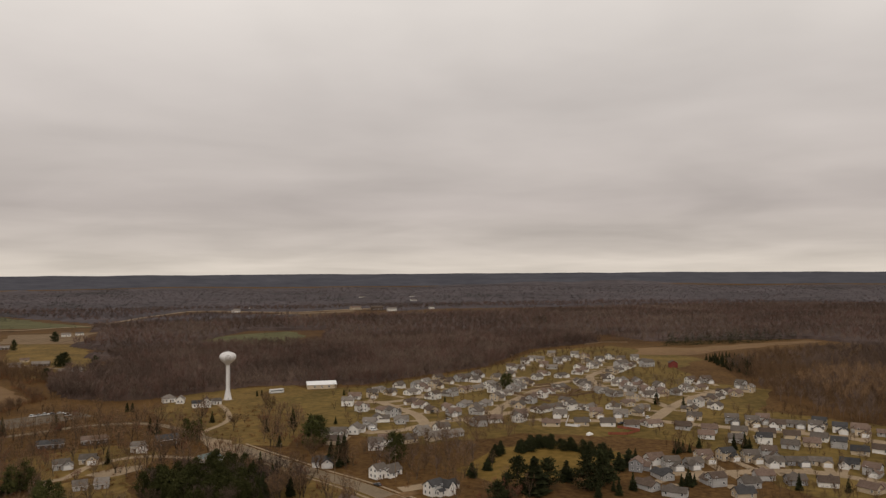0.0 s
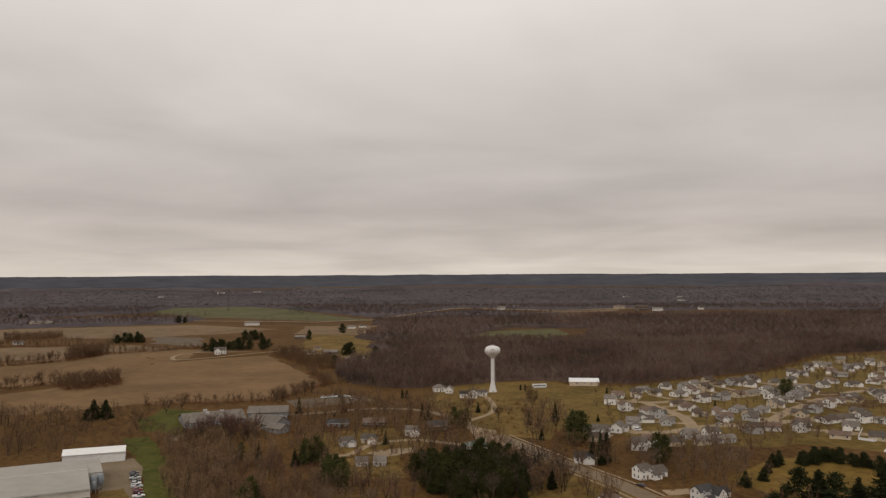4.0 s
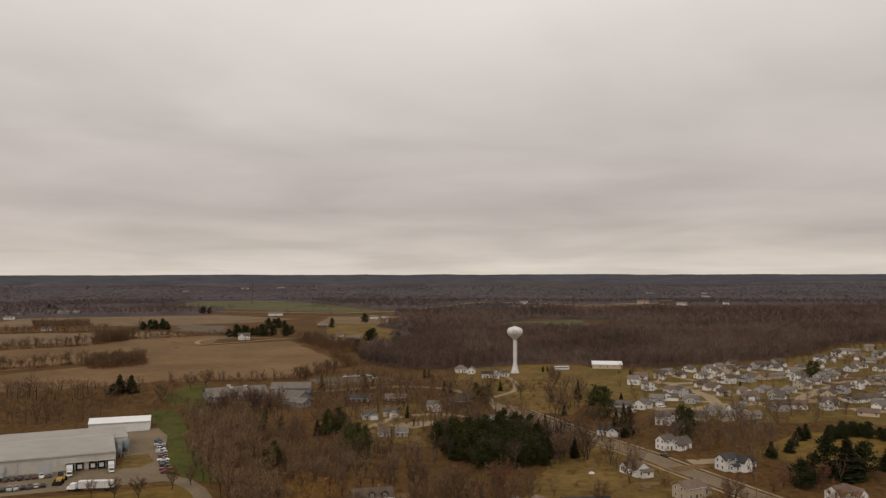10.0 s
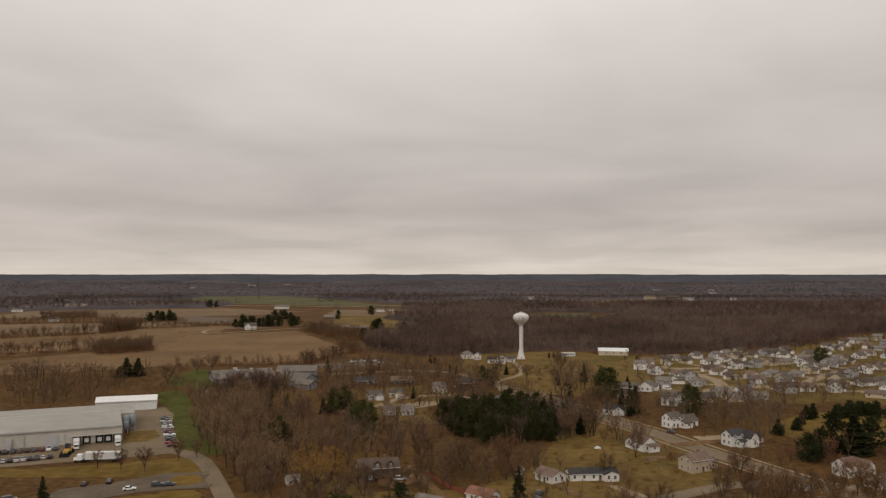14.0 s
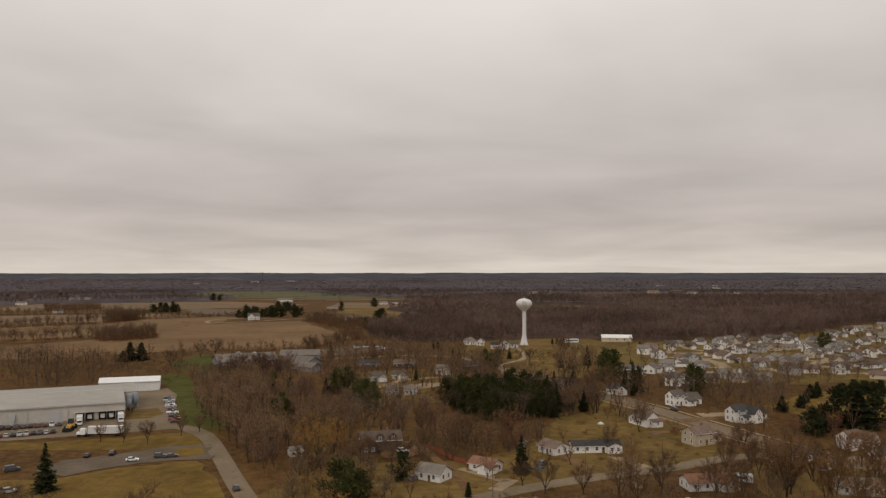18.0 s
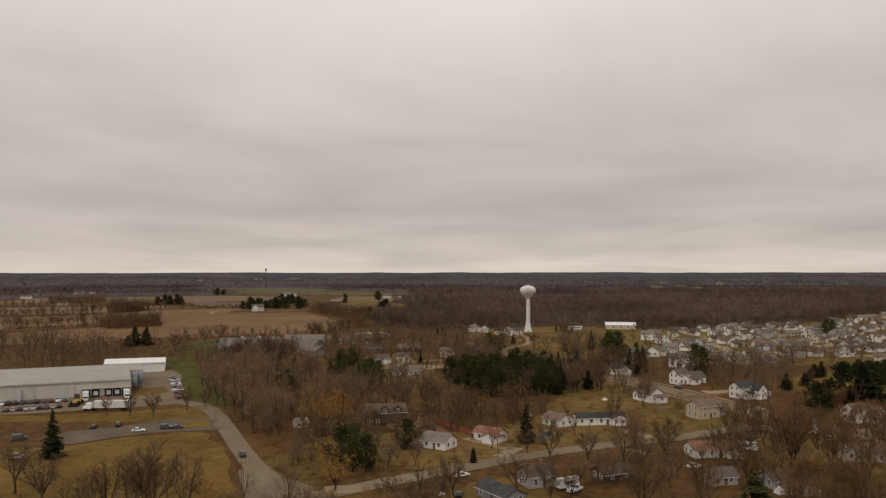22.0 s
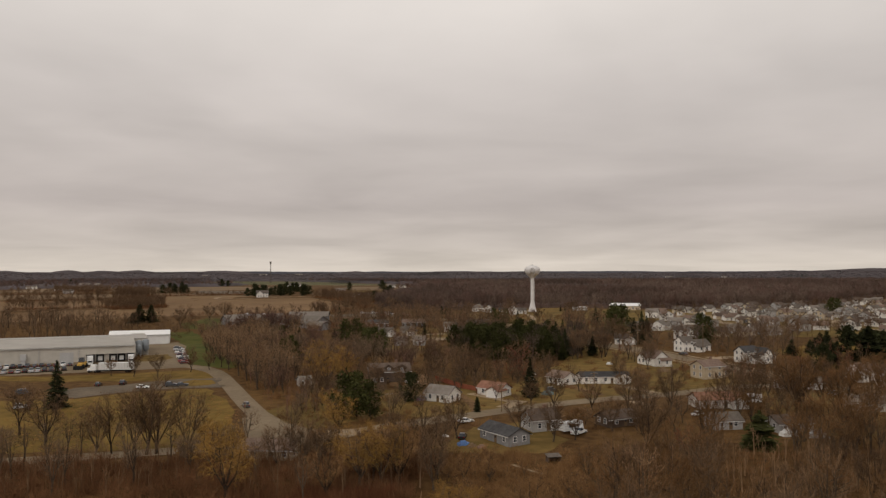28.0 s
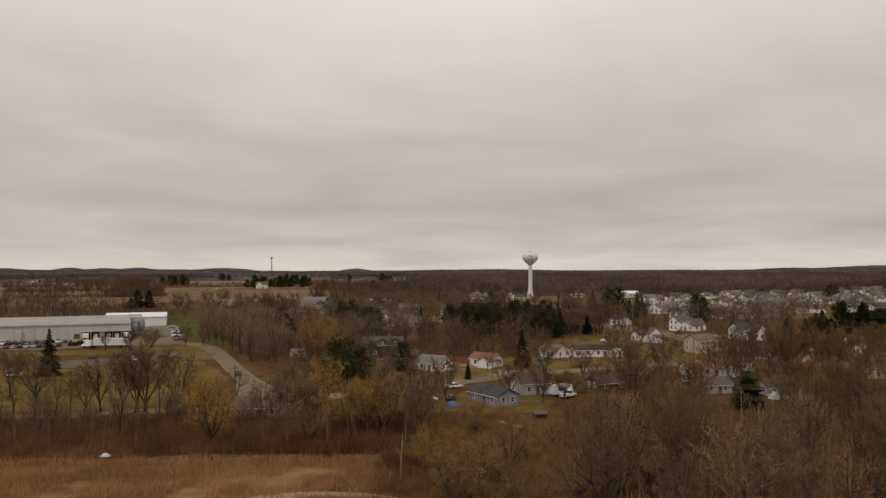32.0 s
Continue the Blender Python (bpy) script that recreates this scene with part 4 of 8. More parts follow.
        post = Geo().box(-0.08, 0.08, -0.08, 0.08, 0.18, 2.45).mesh("post", "trim")
        for i in range(4):
            part("post", post, pr, "", pose(-w * 0.33 + i * w * 0.17, -d / 2 - 2.1, 0))
    return house


KINDS = {"T": (8.4, 6.8, 4.5, 2.1, (2.2, 5.2, 3.4, 2.5, 1.9)), "L": (9.4, 6.6, 2.8, 2.3, (-2.3, 5.2, 3.8, 2.5, 1.9)), "R": (11.4, 6.8, 2.5, 1.8, (3.0, 5.4, 2.8, 2.4, 1.6))}
STOREY = {"T": "two-storey", "L": "storey-and-a-half", "R": "single-storey"}
models = {}
SCALE = 1.0


def home(x, y, turn, code):
    """A house of the estate: its kind, wall and roof by three letters."""
    m = stand(x, y, turn)
    KEEP_OFF.append((x, y, 9))
    if code in models:
        copy_thing(models[code], m)
    else:
        w, d, h, rise, wing = KINDS[code[0]]
        label = f"{STOREY[code[0]]} {WALLS[code[1]][0]} house with {ROOFS[code[2]][0]} roof and garage wing"
        models[code] = build_house(m, label, w, d, h, rise, code[1], code[2], wing, near=False, group="houses of the estate", sides=(1, 1, 1, 1))
    a = radians(turn)
    ox, oy = KINDS[code[0]][4][0], -KINDS[code[0]][1] / 2 - KINDS[code[0]][4][2]
    corners = [(ox + sx * 2.6, oy + sy) for sx, sy in ((-1, 0), (1, 0), (1, -12), (-1, -12))]
    patch("driveway", [(x + math.cos(a) * u - math.sin(a) * v, y + math.sin(a) * u + math.cos(a) * v) for u, v in corners], "concrete", "short pale concrete driveway", 0.12, 0, "driveway")


def place_house(x, y, turn, label, *sizes, **more):
    """A house at its own place; sizes: width, depth, eave and roof rise, then the letters of wall and roof."""
    KEEP_OFF.append((x, y, max(sizes[0], sizes[1]) * 0.58))
    w, d, h, rise, wall, roof = sizes
    if more.get("wing"):
        more["wing"] = tuple(v * 0.93 for v in more["wing"])
    return build_house(stand(x, y, turn), label, w * 0.92, d * 0.92, max(2.3, h * 0.93), rise * 0.9, wall, roof, **more)


# village houses, nearest first
place_house(17.4, 207.6, -58, "small grey sided house with dark shingle roof", 13.8, 7.3, 2.8, 1.8, "g", "d")
place_house(28.5, 221, 20, "weathered pale house behind bare trees", 9, 8, 3.4, 2.6, "l", "k", chimney=True)
place_house(-39.9, 191.4, -4, "low tan house with brown roof by the crossing", 12.5, 7.5, 2.8, 2.0, "t", "b")
place_house(51, 226, 25, "low brown-roofed bungalow among brush", 11, 7, 2.5, 1.9, "k", "k")
place_house(19.5, 274, -38, "white bungalow with rust-red roof and garage", 10.5, 7, 2.9, 1.9, "w", "r", wing=(3.0, 5.0, 2.6, 2.5, 1.5), porch=False)
place_house(1.5, 264, -34, "cream bungalow with a pale grey gable roof", 10.5, 8, 2.9, 2.4, "w", "l")
place_house(63, 301, 4, "long low white ranch house with dark roof", 20, 7, 3.0, 1.4, "w", "d", wing=(7.0, 6.0, 2.0, 2.9, 1.3), garage=False)
place_house(47, 299, -55, "white garage house with brown shingle roof", 10, 8, 3.0, 2.0, "w", "b")
place_house(92.5, 346.5, 24, "white gabled house with brown roof and front porch", 8.0, 6.0, 3.0, 2.4, "w", "b", blocks=((0.6, -3.0, 10.5, 7.4, 3.2, 2.8, 90), (1.4, -9.2, 5.5, 2.6, 2.4, 0.8, 0)), sides=(0, 1, 1, 1))
place_house(106.5, 311.5, 24, "two-storey beige house with brown roof", 11, 8.5, 5.2, 2.2, "t", "b", chimney=True, blocks=((7.4, 0.8, 5.0, 6.0, 2.6, 1.6, 0),))
place_house(120.5, 385, 24, "two-storey white house with grey roof and a long low porch wing", 7.5, 7.5, 5.0, 2.8, "w", "g", chimney=True, blocks=((8.0, -0.6, 10.0, 7.0, 2.9, 2.6, 0), (5.2, -4.6, 5.0, 3.0, 2.5, 0.9, 0)))
place_house(137, 349.5, 24, "white farmhouse with dark grey roofs and two gables", 9, 7.0, 5.0, 2.6, "w", "d", blocks=((4.6, -3.6, 8.5, 5.0, 3.9, 2.6, 90), (10.5, 0.2, 9.0, 6.0, 2.7, 1.9, 0), (0.4, -4.6, 4.5, 2.6, 2.5, 0.8, 0)))
place_house(89, 252, 6, "long low white house with rust-brown roof", 17, 8.5, 2.8, 2.0, "w", "r", wing=(5.5, 6, 2.2, 2.7, 1.6))
place_house(97, 219, 14, "low pale house with dark brown roof", 12, 7.5, 2.6, 1.9, "l", "k")
place_house(80, 222, 8, "small pale house in the trees", 9, 7, 2.6, 1.9, "l", "g")
place_house(134, 246, -12, "low white house with pale metal roof", 14, 9, 2.9, 2.0, "w", "l")
place_house(131, 286, 5, "long white ranch house with grey roof", 17, 7, 2.8, 1.8, "w", "g")
place_house(163, 303.5, 24, "two-storey white house with grey-brown roofs", 8.5, 7.5, 4.8, 2.6, "w", "b", blocks=((4.6, -2.8, 9.0, 5.0, 4.0, 2.4, 90),))
place_house(168, 288, 24, "low white house with pale grey roof", 13, 8, 2.8, 2.2, "w", "l")
place_house(-19, 306, 12, "large dark brown lodge with grey-brown shingle roof", 17, 8.5, 4.4, 3.0, "k", "k", wing=(-5.5, 6.5, 4.2, 3.6, 2.8), garage=False, chimney=True, dormers=(-0.5, 4.5), sides=(0, 0, 1, 1))
place_house(-50, 296, 30, "small white shed with pale roof", 5.0, 4.0, 2.4, 1.2, "w", "l", category="shed", sides=(1, 0, 0, 0))
place_house(36, 306, 70, "small white garden shed under trees", 3.2, 2.6, 2.6, 1.1, "w", "l", category="shed", sides=(0, 1, 0, 0))
place_house(45, 454, 8, "blue-green roofed low house", 13, 9, 2.8, 2.2, "l", "e", hip=True)
place_house(8, 491, -10, "two-storey white house with grey roof", 8, 6.5, 4.0, 2.2, "w", "l", wing=(3, 6, 2.4, 3, 2))
place_house(24, 500, 15, "dark-roofed brown house among trees", 14, 8, 4.2, 2.6, "k", "d")
place_house(-31, 470, 10, "pale grey house with grey roof", 9, 7, 3.4, 2.2, "l", "g", wing=(3, 6, 2.4, 3, 2))
place_house(-18, 476, -8, "tan house with a garage wing beside", 9, 7, 3.0, 2.4, "t", "g", wing=(3, 6, 2.4, 3, 2))
place_house(-20, 425, 6, "grey gabled garage house", 7, 7, 2.6, 2.4, "l", "g")
place_house(-10, 424, -6, "pale grey gabled house", 7, 7, 2.8, 2.5, "l", "l")
place_house(-44, 441, 20, "small tan house behind pines", 10, 8, 3.0, 2.2, "t", "b")
place_house(-40, 518, 0, "low brown apartment house among trees", 16, 8, 3.2, 2.0, "k", "d")
place_house(-16, 520, 4, "low grey-brown apartment house with white trim", 16, 8, 3.2, 2.0, "k", "b")
place_house(58, 610, 84, "white two-storey farmhouse beside the water tower", 9, 7, 5.0, 2.6, "w", "g", chimney=True)
place_house(51, 611, 0, "low white wing of the farmhouse with grey roof", 7, 6, 3.4, 2.0, "w", "d")
place_house(66, 618, 10, "low white garage beside the water tower", 7, 6, 2.8, 2.0, "w", "g")
place_house(33, 640, 8, "white hipped house by the woods", 10, 8, 3.4, 3.2, "w", "l", hip=True)
place_house(41, 632, 80, "white gabled house by the woods", 8, 6.5, 3.6, 2.4, "w", "l")
place_house(100, 418, -20, "dark-roofed white house behind spruces", 12, 8.5, 3.2, 2.6, "w", "d", wing=(3, 6, 2.4, 3, 2))
place_house(137, 441, -25, "two-storey white house behind a pine", 9, 8, 5.2, 2.4, "w", "g")
place_house(125, 480, -25, "white gabled house with grey roof", 11, 8, 3.8, 2.6, "w", "g", wing=(3, 6, 2.4, 3, 2))
place_house(137, 486, 60, "white gabled house with pale grey roof", 12, 8, 3.8, 2.6, "w", "l", wing=(3, 6, 2.4, 3, 2))
place_house(-212, 952, 12, "white farmhouse with pale grey roofs and three gables", 15, 9, 5.2, 3.4, "w", "g", wing=(-3, 7, 4, 5, 3), garage=False, near=False)
for x, y, turn, w, d, h, wall, roof, label in ((-104, 936, 8, 12, 8, 3, "w", "l", "low white farm house with pale roof"), (-80, 938, -5, 19, 9, 3, "k", "l", "long low dark farm shed with pale roof"), (-47, 862, 6, 24, 9, 3, "k", "l", "long low brown house with pale roof"), (-141, 1146, 5, 17, 9, 3, "k", "l", "low shed with bright pale roof by a field"), (-100, 985, 5, 10, 7, 3, "t", "b", "small tan farm house"), (-265, 1446, 6, 28, 12, 4.2, "w", "l", "large white pole barn"), (-683, 1548, 0, 44, 12, 5, "t", "l", "long tan farm shed by a field"), (-78, 1329, 0, 14, 9, 3.4, "w", "l", "small pale farm shed by a field"), (-60, 1345, 10, 12, 8, 3.4, "w", "g", "small white farm house by a field"), (-637, 1700, 0, 22, 10, 4, "w", "l", "white farm shed before the woods"), (-720, 1470, 4, 50, 10, 3, "l", "g", "row of low grey farm sheds"), (-716, 1390, 0, 18, 9, 3.6, "w", "l", "pale farm house by a field"), (632, 1880, -15, 26, 12, 6, "w", "l", "white far shed in woods"),):
    place_house(x, y, turn, label, w, d, h, d * 0.28, wall, roof, near=False, category="barn", sides=(1, 0, 0, 0))
for x, y, turn, w, d, h, wall, roof, label in ((266, 2020, 0, 20, 10, 5, "w", "l", "white far barn in woods"), (575, 2010, 0, 30, 14, 7, "t", "b", "tan far barn in woods"), (900, 2450, 10, 24, 12, 6, "w", "l", "white far building in woods"), (-790, 3560, 0, 34, 14, 6, "w", "l", "white far warehouse in woods"), (-660, 3730, 0, 40, 16, 6, "w", "l", "white far warehouse in woods"), (521, 653, 60, 10, 9, 5, "m", "k", "dark red barn with brown roof at the wood edge"), (-520, 1110, 5, 14, 8, 4, "l", "g", "pale grey far farm shed"), (-600, 1250, 0, 14, 8, 4, "w", "l", "white far farm shed"),):
    place_house(x, y, turn, label, w, d, h, d * 0.28, wall, roof, near=False, category="barn", sides=(1, 0, 0, 0))
for x, y, turn, w, d, h, wall, roof, label in ((-872, 2949, 0, 20, 10, 5, "w", "l", "small white far house in woods"), (277, 2076, 10, 16, 9, 5, "w", "l", "small white far house in woods"), (327, 2158, 0, 14, 9, 5, "w", "l", "small white far house in woods"), (833, 2819, 5, 26, 12, 5, "w", "l", "long white far barn in woods"),
                                              (1006, 2751, 0, 16, 10, 6, "w", "l", "small white far house in woods"), (764, 1941, 15, 14, 9, 5, "w", "g", "small white far house in woods"), (640, 1884, -10, 14, 9, 5, "w", "l", "white far shed beside a brown barn"), (612, 1940, -10, 34, 14, 9, "k", "k", "dark brown far barn among woods"),
                                              (474, 676, 10, 15, 9, 5.4, "l", "g", "grey far house at the estate's edge"), (500, 668, 5, 15, 9, 5.4, "l", "g", "grey far house at the estate's edge"), (-760, 1500, 0, 14, 8, 3.4, "w", "l", "white farm house before the woods")):
    place_house(x, y, turn, label, w, d, h, d * 0.28, wall, roof, near=False, category="house", sides=(1, 0, 0, 0))
# houses of the estate: place, turn, and letters for kind, wall and roof
home(157, 575, 153, "Twl")
home(160, 550, 97, "Twb")
home(185, 603, 331, "Ttg")
home(170, 601, 334, "Lwb")
home(161, 512, 79, "Lwg")
home(173, 502, 79, "Rll")
home(150, 496, 337, "Tll")
home(120, 483, 147, "Ltg")
home(118, 463, 149, "Ltk")
home(145, 448, 165, "Twb")
home(160, 448, 180, "Ltg")
home(176, 448, 194, "Ltl")
home(190, 469, 193, "Lwg")
home(191, 452, 188, "Rll")
home(205, 559, 280, "Ltk")
home(206, 527, 272, "Rtk")
home(221, 530, 274, "Rwb")
home(228, 576, 207, "Twk")
home(246, 583, 214, "Tlg")
home(220, 639, 35, "Lwg")
home(232, 628, 32, "Tll")
home(202, 609, 25, "Ltg")
home(196, 624, 26, "Rwl")
home(244, 638, 27, "Twl")
home(264, 659, 20, "Ttk")
home(268, 644, 23, "Ltk")
home(282, 651, 22, "Tlk")
home(294, 661, 25, "Ltg")
home(307, 669, 22, "Tlk")
home(235, 537, 50, "Rll")
home(237, 521, 46, "Ltg")
home(250, 533, 48, "Rll")
home(284, 587, 44, "Twg")
home(218, 471, 180, "Tlk")
home(232, 477, 167, "Lwb")
home(247, 473, 79, "Twg")
home(256, 486, 199, "Lwb")
home(232, 509, 49, "Llg")
home(271, 514, 228, "Ltg")
home(268, 549, 44, "Ttg")
home(288, 528, 223, "Tlk")
home(278, 494, 199, "Rwk")
home(290, 499, 199, "Rwg")
home(306, 610, 205, "Rtg")
home(330, 623, 207, "Rwl")
home(319, 651, 24, "Ltg")
home(360, 701, 340, "Twk")
home(398, 742, 338, "Twk")
home(373, 708, 336, "Rll")
home(420, 766, 339, "Lwl")
home(420, 748, 334, "Ttl")
home(406, 716, 332, "Ltb")
home(402, 693, 156, "Rll")
home(372, 656, 286, "Rwb")
home(378, 635, 16, "Rwg")
home(432, 732, 337, "Tll")
home(454, 750, 331, "Lwg")
home(480, 775, 337, "Twl")
home(421, 674, 42, "Twb")
home(459, 719, 32, "Ltg")
home(454, 694, 34, "Ttl")
home(459, 791, 155, "Ttl")
home(480, 756, 59, "Ttb")
home(484, 731, 352, "Lwg")
home(340, 565, 221, "Rtk")
home(359, 564, 79, "Twl")
home(313, 518, 284, "Rtg")
home(301, 493, 200, "Twg")
home(314, 488, 212, "Rwl")
home(281, 474, 331, "Lwl")
home(280, 445, 152, "Ltg")
home(303, 463, 335, "Ttb")
home(502, 740, 63, "Twg")
home(508, 725, 339, "Ltg")
home(522, 719, 331, "Twl")
home(516, 692, 276, "Ltg")
home(410, 602, 244, "Twg")
home(415, 587, 249, "Lll")
home(417, 572, 255, "Tlg")
home(411, 557, 256, "Lwb")
home(391, 546, 267, "Rll")
home(418, 543, 268, "Twg")
home(389, 513, 268, "Lwg")
home(401, 516, 269, "Ttb")
home(331, 485, 41, "Lwg")
home(349, 490, 80, "Rtb")
home(364, 505, 84, "Ttl")
home(295, 437, 153, "Lwg")
home(306, 426, 153, "Llk")
home(322, 425, 182, "Rwb")
home(430, 525, 24, "Twl")
home(414, 518, 26, "Llg")
home(464, 558, 5, "Twk")
home(479, 556, 343, "Tlk")
home(454, 503, 201, "Rwk")
home(488, 523, 281, "Tlg")
home(454, 491, 202, "Ltb")
home(478, 502, 211, "Ttl")
home(396, 468, 212, "Twl")
home(401, 454, 214, "Lwg")
home(362, 432, 317, "Ltg")
home(377, 413, 319, "Tgg")
home(385, 403, 321, "Ttg")
home(397, 406, 318, "Tlb")
home(398, 394, 313, "Lwk")
home(410, 390, 311, "Rlg")
home(414, 378, 306, "Twg")
home(425, 385, 306, "Ttd")
home(425, 369, 310, "Twd")
home(440, 367, 306, "Ltb")
home(432, 358, 304, "Ttb")
home(445, 351, 312, "Rlb")
home(333, 387, 143, "Lwb")
home(344, 373, 138, "Llg")
home(358, 365, 142, "Twd")
home(364, 351, 129, "Llg")
home(380, 350, 139, "Ltb")
home(395, 358, 127, "Lwg")
home(393, 342, 127, "Tld")
home(392, 327, 130, "Ltd")
home(407, 325, 124, "Lwk")
home(284, 341, 355, "Llg")
home(296, 347, 345, "Ttb")
home(311, 346, 355, "Ttd")
home(321, 338, 342, "Ttg")
home(337, 341, 332, "Tlk")
home(328, 328, 337, "Lwg")
home(341, 325, 333, "Rgg")
home(353, 320, 322, "Rtg")
home(365, 311, 305, "Lwd")
home(364, 296, 291, "Tlb")
home(252, 347, 43, "Tgb")
home(270, 356, -5, "Lwb")
home(271, 343, 344, "Tlg")
home(256, 331, 86, "Rld")
home(288, 304, 168, "Llg")
home(273, 292, 166, "Ltd")
home(304, 311, 159, "Llb")
home(313, 299, 159, "Lgg")
home(335, 274, 101, "Ltb")
home(325, 290, 139, "Lwk")
home(238, 320, 105, "Rlk")
home(244, 306, 131, "Rlg")
home(175, 465, 199, "Lll")
home(216, 510, 2, "Llb")
home(218, 604, 31, "Rwl")
home(231, 614, 35, "Twb")
home(247, 624, 29, "Ttk")
home(263, 595, 209, "Ltb")
home(276, 601, 202, "Rtl")
home(291, 607, 200, "Twl")
home(294, 643, 23, "Lwg")
home(339, 663, 24, "Ltg")
home(352, 633, 204, "Lwg")
home(175, 524, 94, "Tlg")
home(173, 538, 101, "Rwb")
home(206, 545, 281, "Lwb")
home(261, 452, 151, "Rtb")
home(320, 458, 330, "Lll")
home(333, 460, 37, "Ltg")
home(345, 470, 40, "Rtl")
home(378, 454, 216, "Rtg")
home(418, 480, 209, "Rtk")
home(431, 487, 204, "Rwg")
home(448, 529, 21, "Rtb")
home(335, 411, 134, "Llk")
home(346, 399, 136, "Llb")
home(360, 388, 134, "Ltg")
home(373, 378, 143, "Ltk")
home(383, 368, 138, "Ltk")
home(452, 338, 307, "Ltk")
home(424, 320, 129, "Lgd")
home(461, 324, 303, "Ttg")
home(433, 306, 128, "Lgb")
home(274, 312, 174, "Tlk")
home(370, 284, 275, "Rlb")
home(362, 529, 91, "Llg")
home(395, 530, 271, "Twb")
home(362, 548, 86, "Lll")
home(397, 559, 258, "Twb")
home(369, 585, 74, "Lwg")
home(401, 576, 254, "Twl")
home(374, 599, 71, "Lwg")
home(417, 616, 235, "Rtk")
home(404, 650, 40, "Lwb")
home(416, 660, 40, "Rwb")
home(437, 635, 220, "Ttg")
home(450, 645, 219, "Rwg")
home(441, 681, 38, "Twl")
home(462, 655, 218, "Twl")
home(475, 665, 218, "Rwb")
home(486, 674, 218, "Lwk")
home(286, 570, 42, "Rwl")
home(308, 546, 222, "Twb")
home(299, 582, 45, "Tll")
home(322, 558, 225, "Lwb")
home(311, 594, 43, "Tll")
home(325, 606, 38, "Ttk")
home(345, 580, 218, "Rwg")


# ---- water tower ----
tx, ty = 76.2, 632.7
KEEP_OFF.append((tx, ty, 14))
tower = thing("water_tower", stand(tx, ty), "white steel water tower with a round tank on a column", "water tower")
column = [(3.3, -0.5), (3.25, 0.5), (2.75, 2.4), (2.2, 4.8), (1.75, 6.8), (1.5, 8.2), (1.45, 9.5), (1.42, 18), (1.42, 27.0)]
part("column", Geo().lathe(column, 32).mesh("column", "steel_white", smooth=True), tower)
tank = [(1.42, 26.9), (1.8, 27.5), (2.7, 28.5), (3.8, 29.4), (4.9, 30.4), (5.75, 31.5), (6.25, 32.6), (6.4, 33.5), (6.28, 34.4), (5.85, 35.3), (5.0, 36.1), (3.8, 36.8), (2.3, 37.25), (1.0, 37.42), (0.01, 37.45)]
tank_part = part("tank", Geo().lathe(tank, 48).mesh("tank", "steel_white", smooth=True), tower)
seam = Geo()
for i in range(16):
    a = 2 * math.pi * i / 16
    pts = [(r * 1.004 * math.cos(a), r * 1.004 * math.sin(a), z) for r, z in tank[1:-2]]
    for p, q in zip(pts, pts[1:]):
        seam.tube(p, q, 0.035, 0.035, 4)
part("weld_seam", seam.mesh("weld_seam", "steel_grey"), tank_part)
ring = Geo()
for rad in (2.1, 1.2):
    pts = []
    for i in range(29):
        a = 2 * math.pi * i / 28
        u, v = rad * math.sin(a), rad * math.cos(a)
        z = 33.1 + v
        r = float(np.interp(z, [q[1] for q in tank], [q[0] for q in tank]))
        ang = -math.pi / 2 - 0.1 + u / 6.8
        pts.append((r * 1.006 * math.cos(ang), r * 1.006 * math.sin(ang), z))
    for p, q in zip(pts, pts[1:]):
        ring.tube(p, q, 0.15, 0.15, 4)
part("emblem", ring.mesh("emblem", "roof_l"), tank_part, "faint grey round emblem")
rail = Geo()
for i in range(12):
    a = 2 * math.pi * i / 12
    b = 2 * math.pi * (i + 1) / 12
    rail.tube((1.6 * math.cos(a), 1.6 * math.sin(a), 37.25), (1.6 * math.cos(a), 1.6 * math.sin(a), 38.2), 0.03, 0.03, 4)
    rail.tube((1.6 * math.cos(a), 1.6 * math.sin(a), 38.2), (1.6 * math.cos(b), 1.6 * math.sin(b), 38.2), 0.03, 0.03, 4)
part("railing", rail.mesh("railing", "steel_grey"), tower)
part("hatch", Geo().lathe([(0.9, 37.2), (0.9, 37.7), (0.01, 37.8)], 16).mesh("hatch", "steel_white"), tower)
part("antenna", Geo().tube((0.3, 0, 37.4), (0.3, 0, 39.6), 0.09, 0.05, 6).mesh("antenna", "steel_grey"), tower, "thin antenna mast")
part("door", Geo().box(-0.5, 0.5, -3.42, -3.1, 0.0, 2.1).mesh("door", "steel_grey"), tower)
part("ladder", Geo().box(1.75, 1.95, -0.25, -0.2, 3, 25).box(1.75, 1.95, 0.2, 0.25, 3, 25).mesh("ladder", "steel_grey"), tower)
part("footing", Geo().lathe([(4.3, -0.6), (4.3, 0.25), (0.01, 0.25)], 32).mesh("footing", "concrete"), tower)

# lattice mast far off
mast = thing("radio_mast", stand(-440, 2069), "tall thin grey lattice radio mast", "radio mast")
for i in range(3):
    a = 2 * math.pi * i / 3
    part("leg", Geo().tube((2.6 * math.cos(a), 2.6 * math.sin(a), 0), (0.8 * math.cos(a), 0.8 * math.sin(a), 56), 0.36, 0.3, 5).mesh("leg", "roof_g"), mast)
brace = Geo()
for k in range(14):
    for i in range(3):
        a, b = 2 * math.pi * i / 3, 2 * math.pi * (i + 1) / 3
        r0, r1 = 2.6 - 1.8 * k / 14, 2.6 - 1.8 * (k + 1) / 14
        brace.tube((r0 * math.cos(a), r0 * math.sin(a), k * 4), (r1 * math.cos(b), r1 * math.sin(b), k * 4 + 4), 0.12, 0.12, 3)
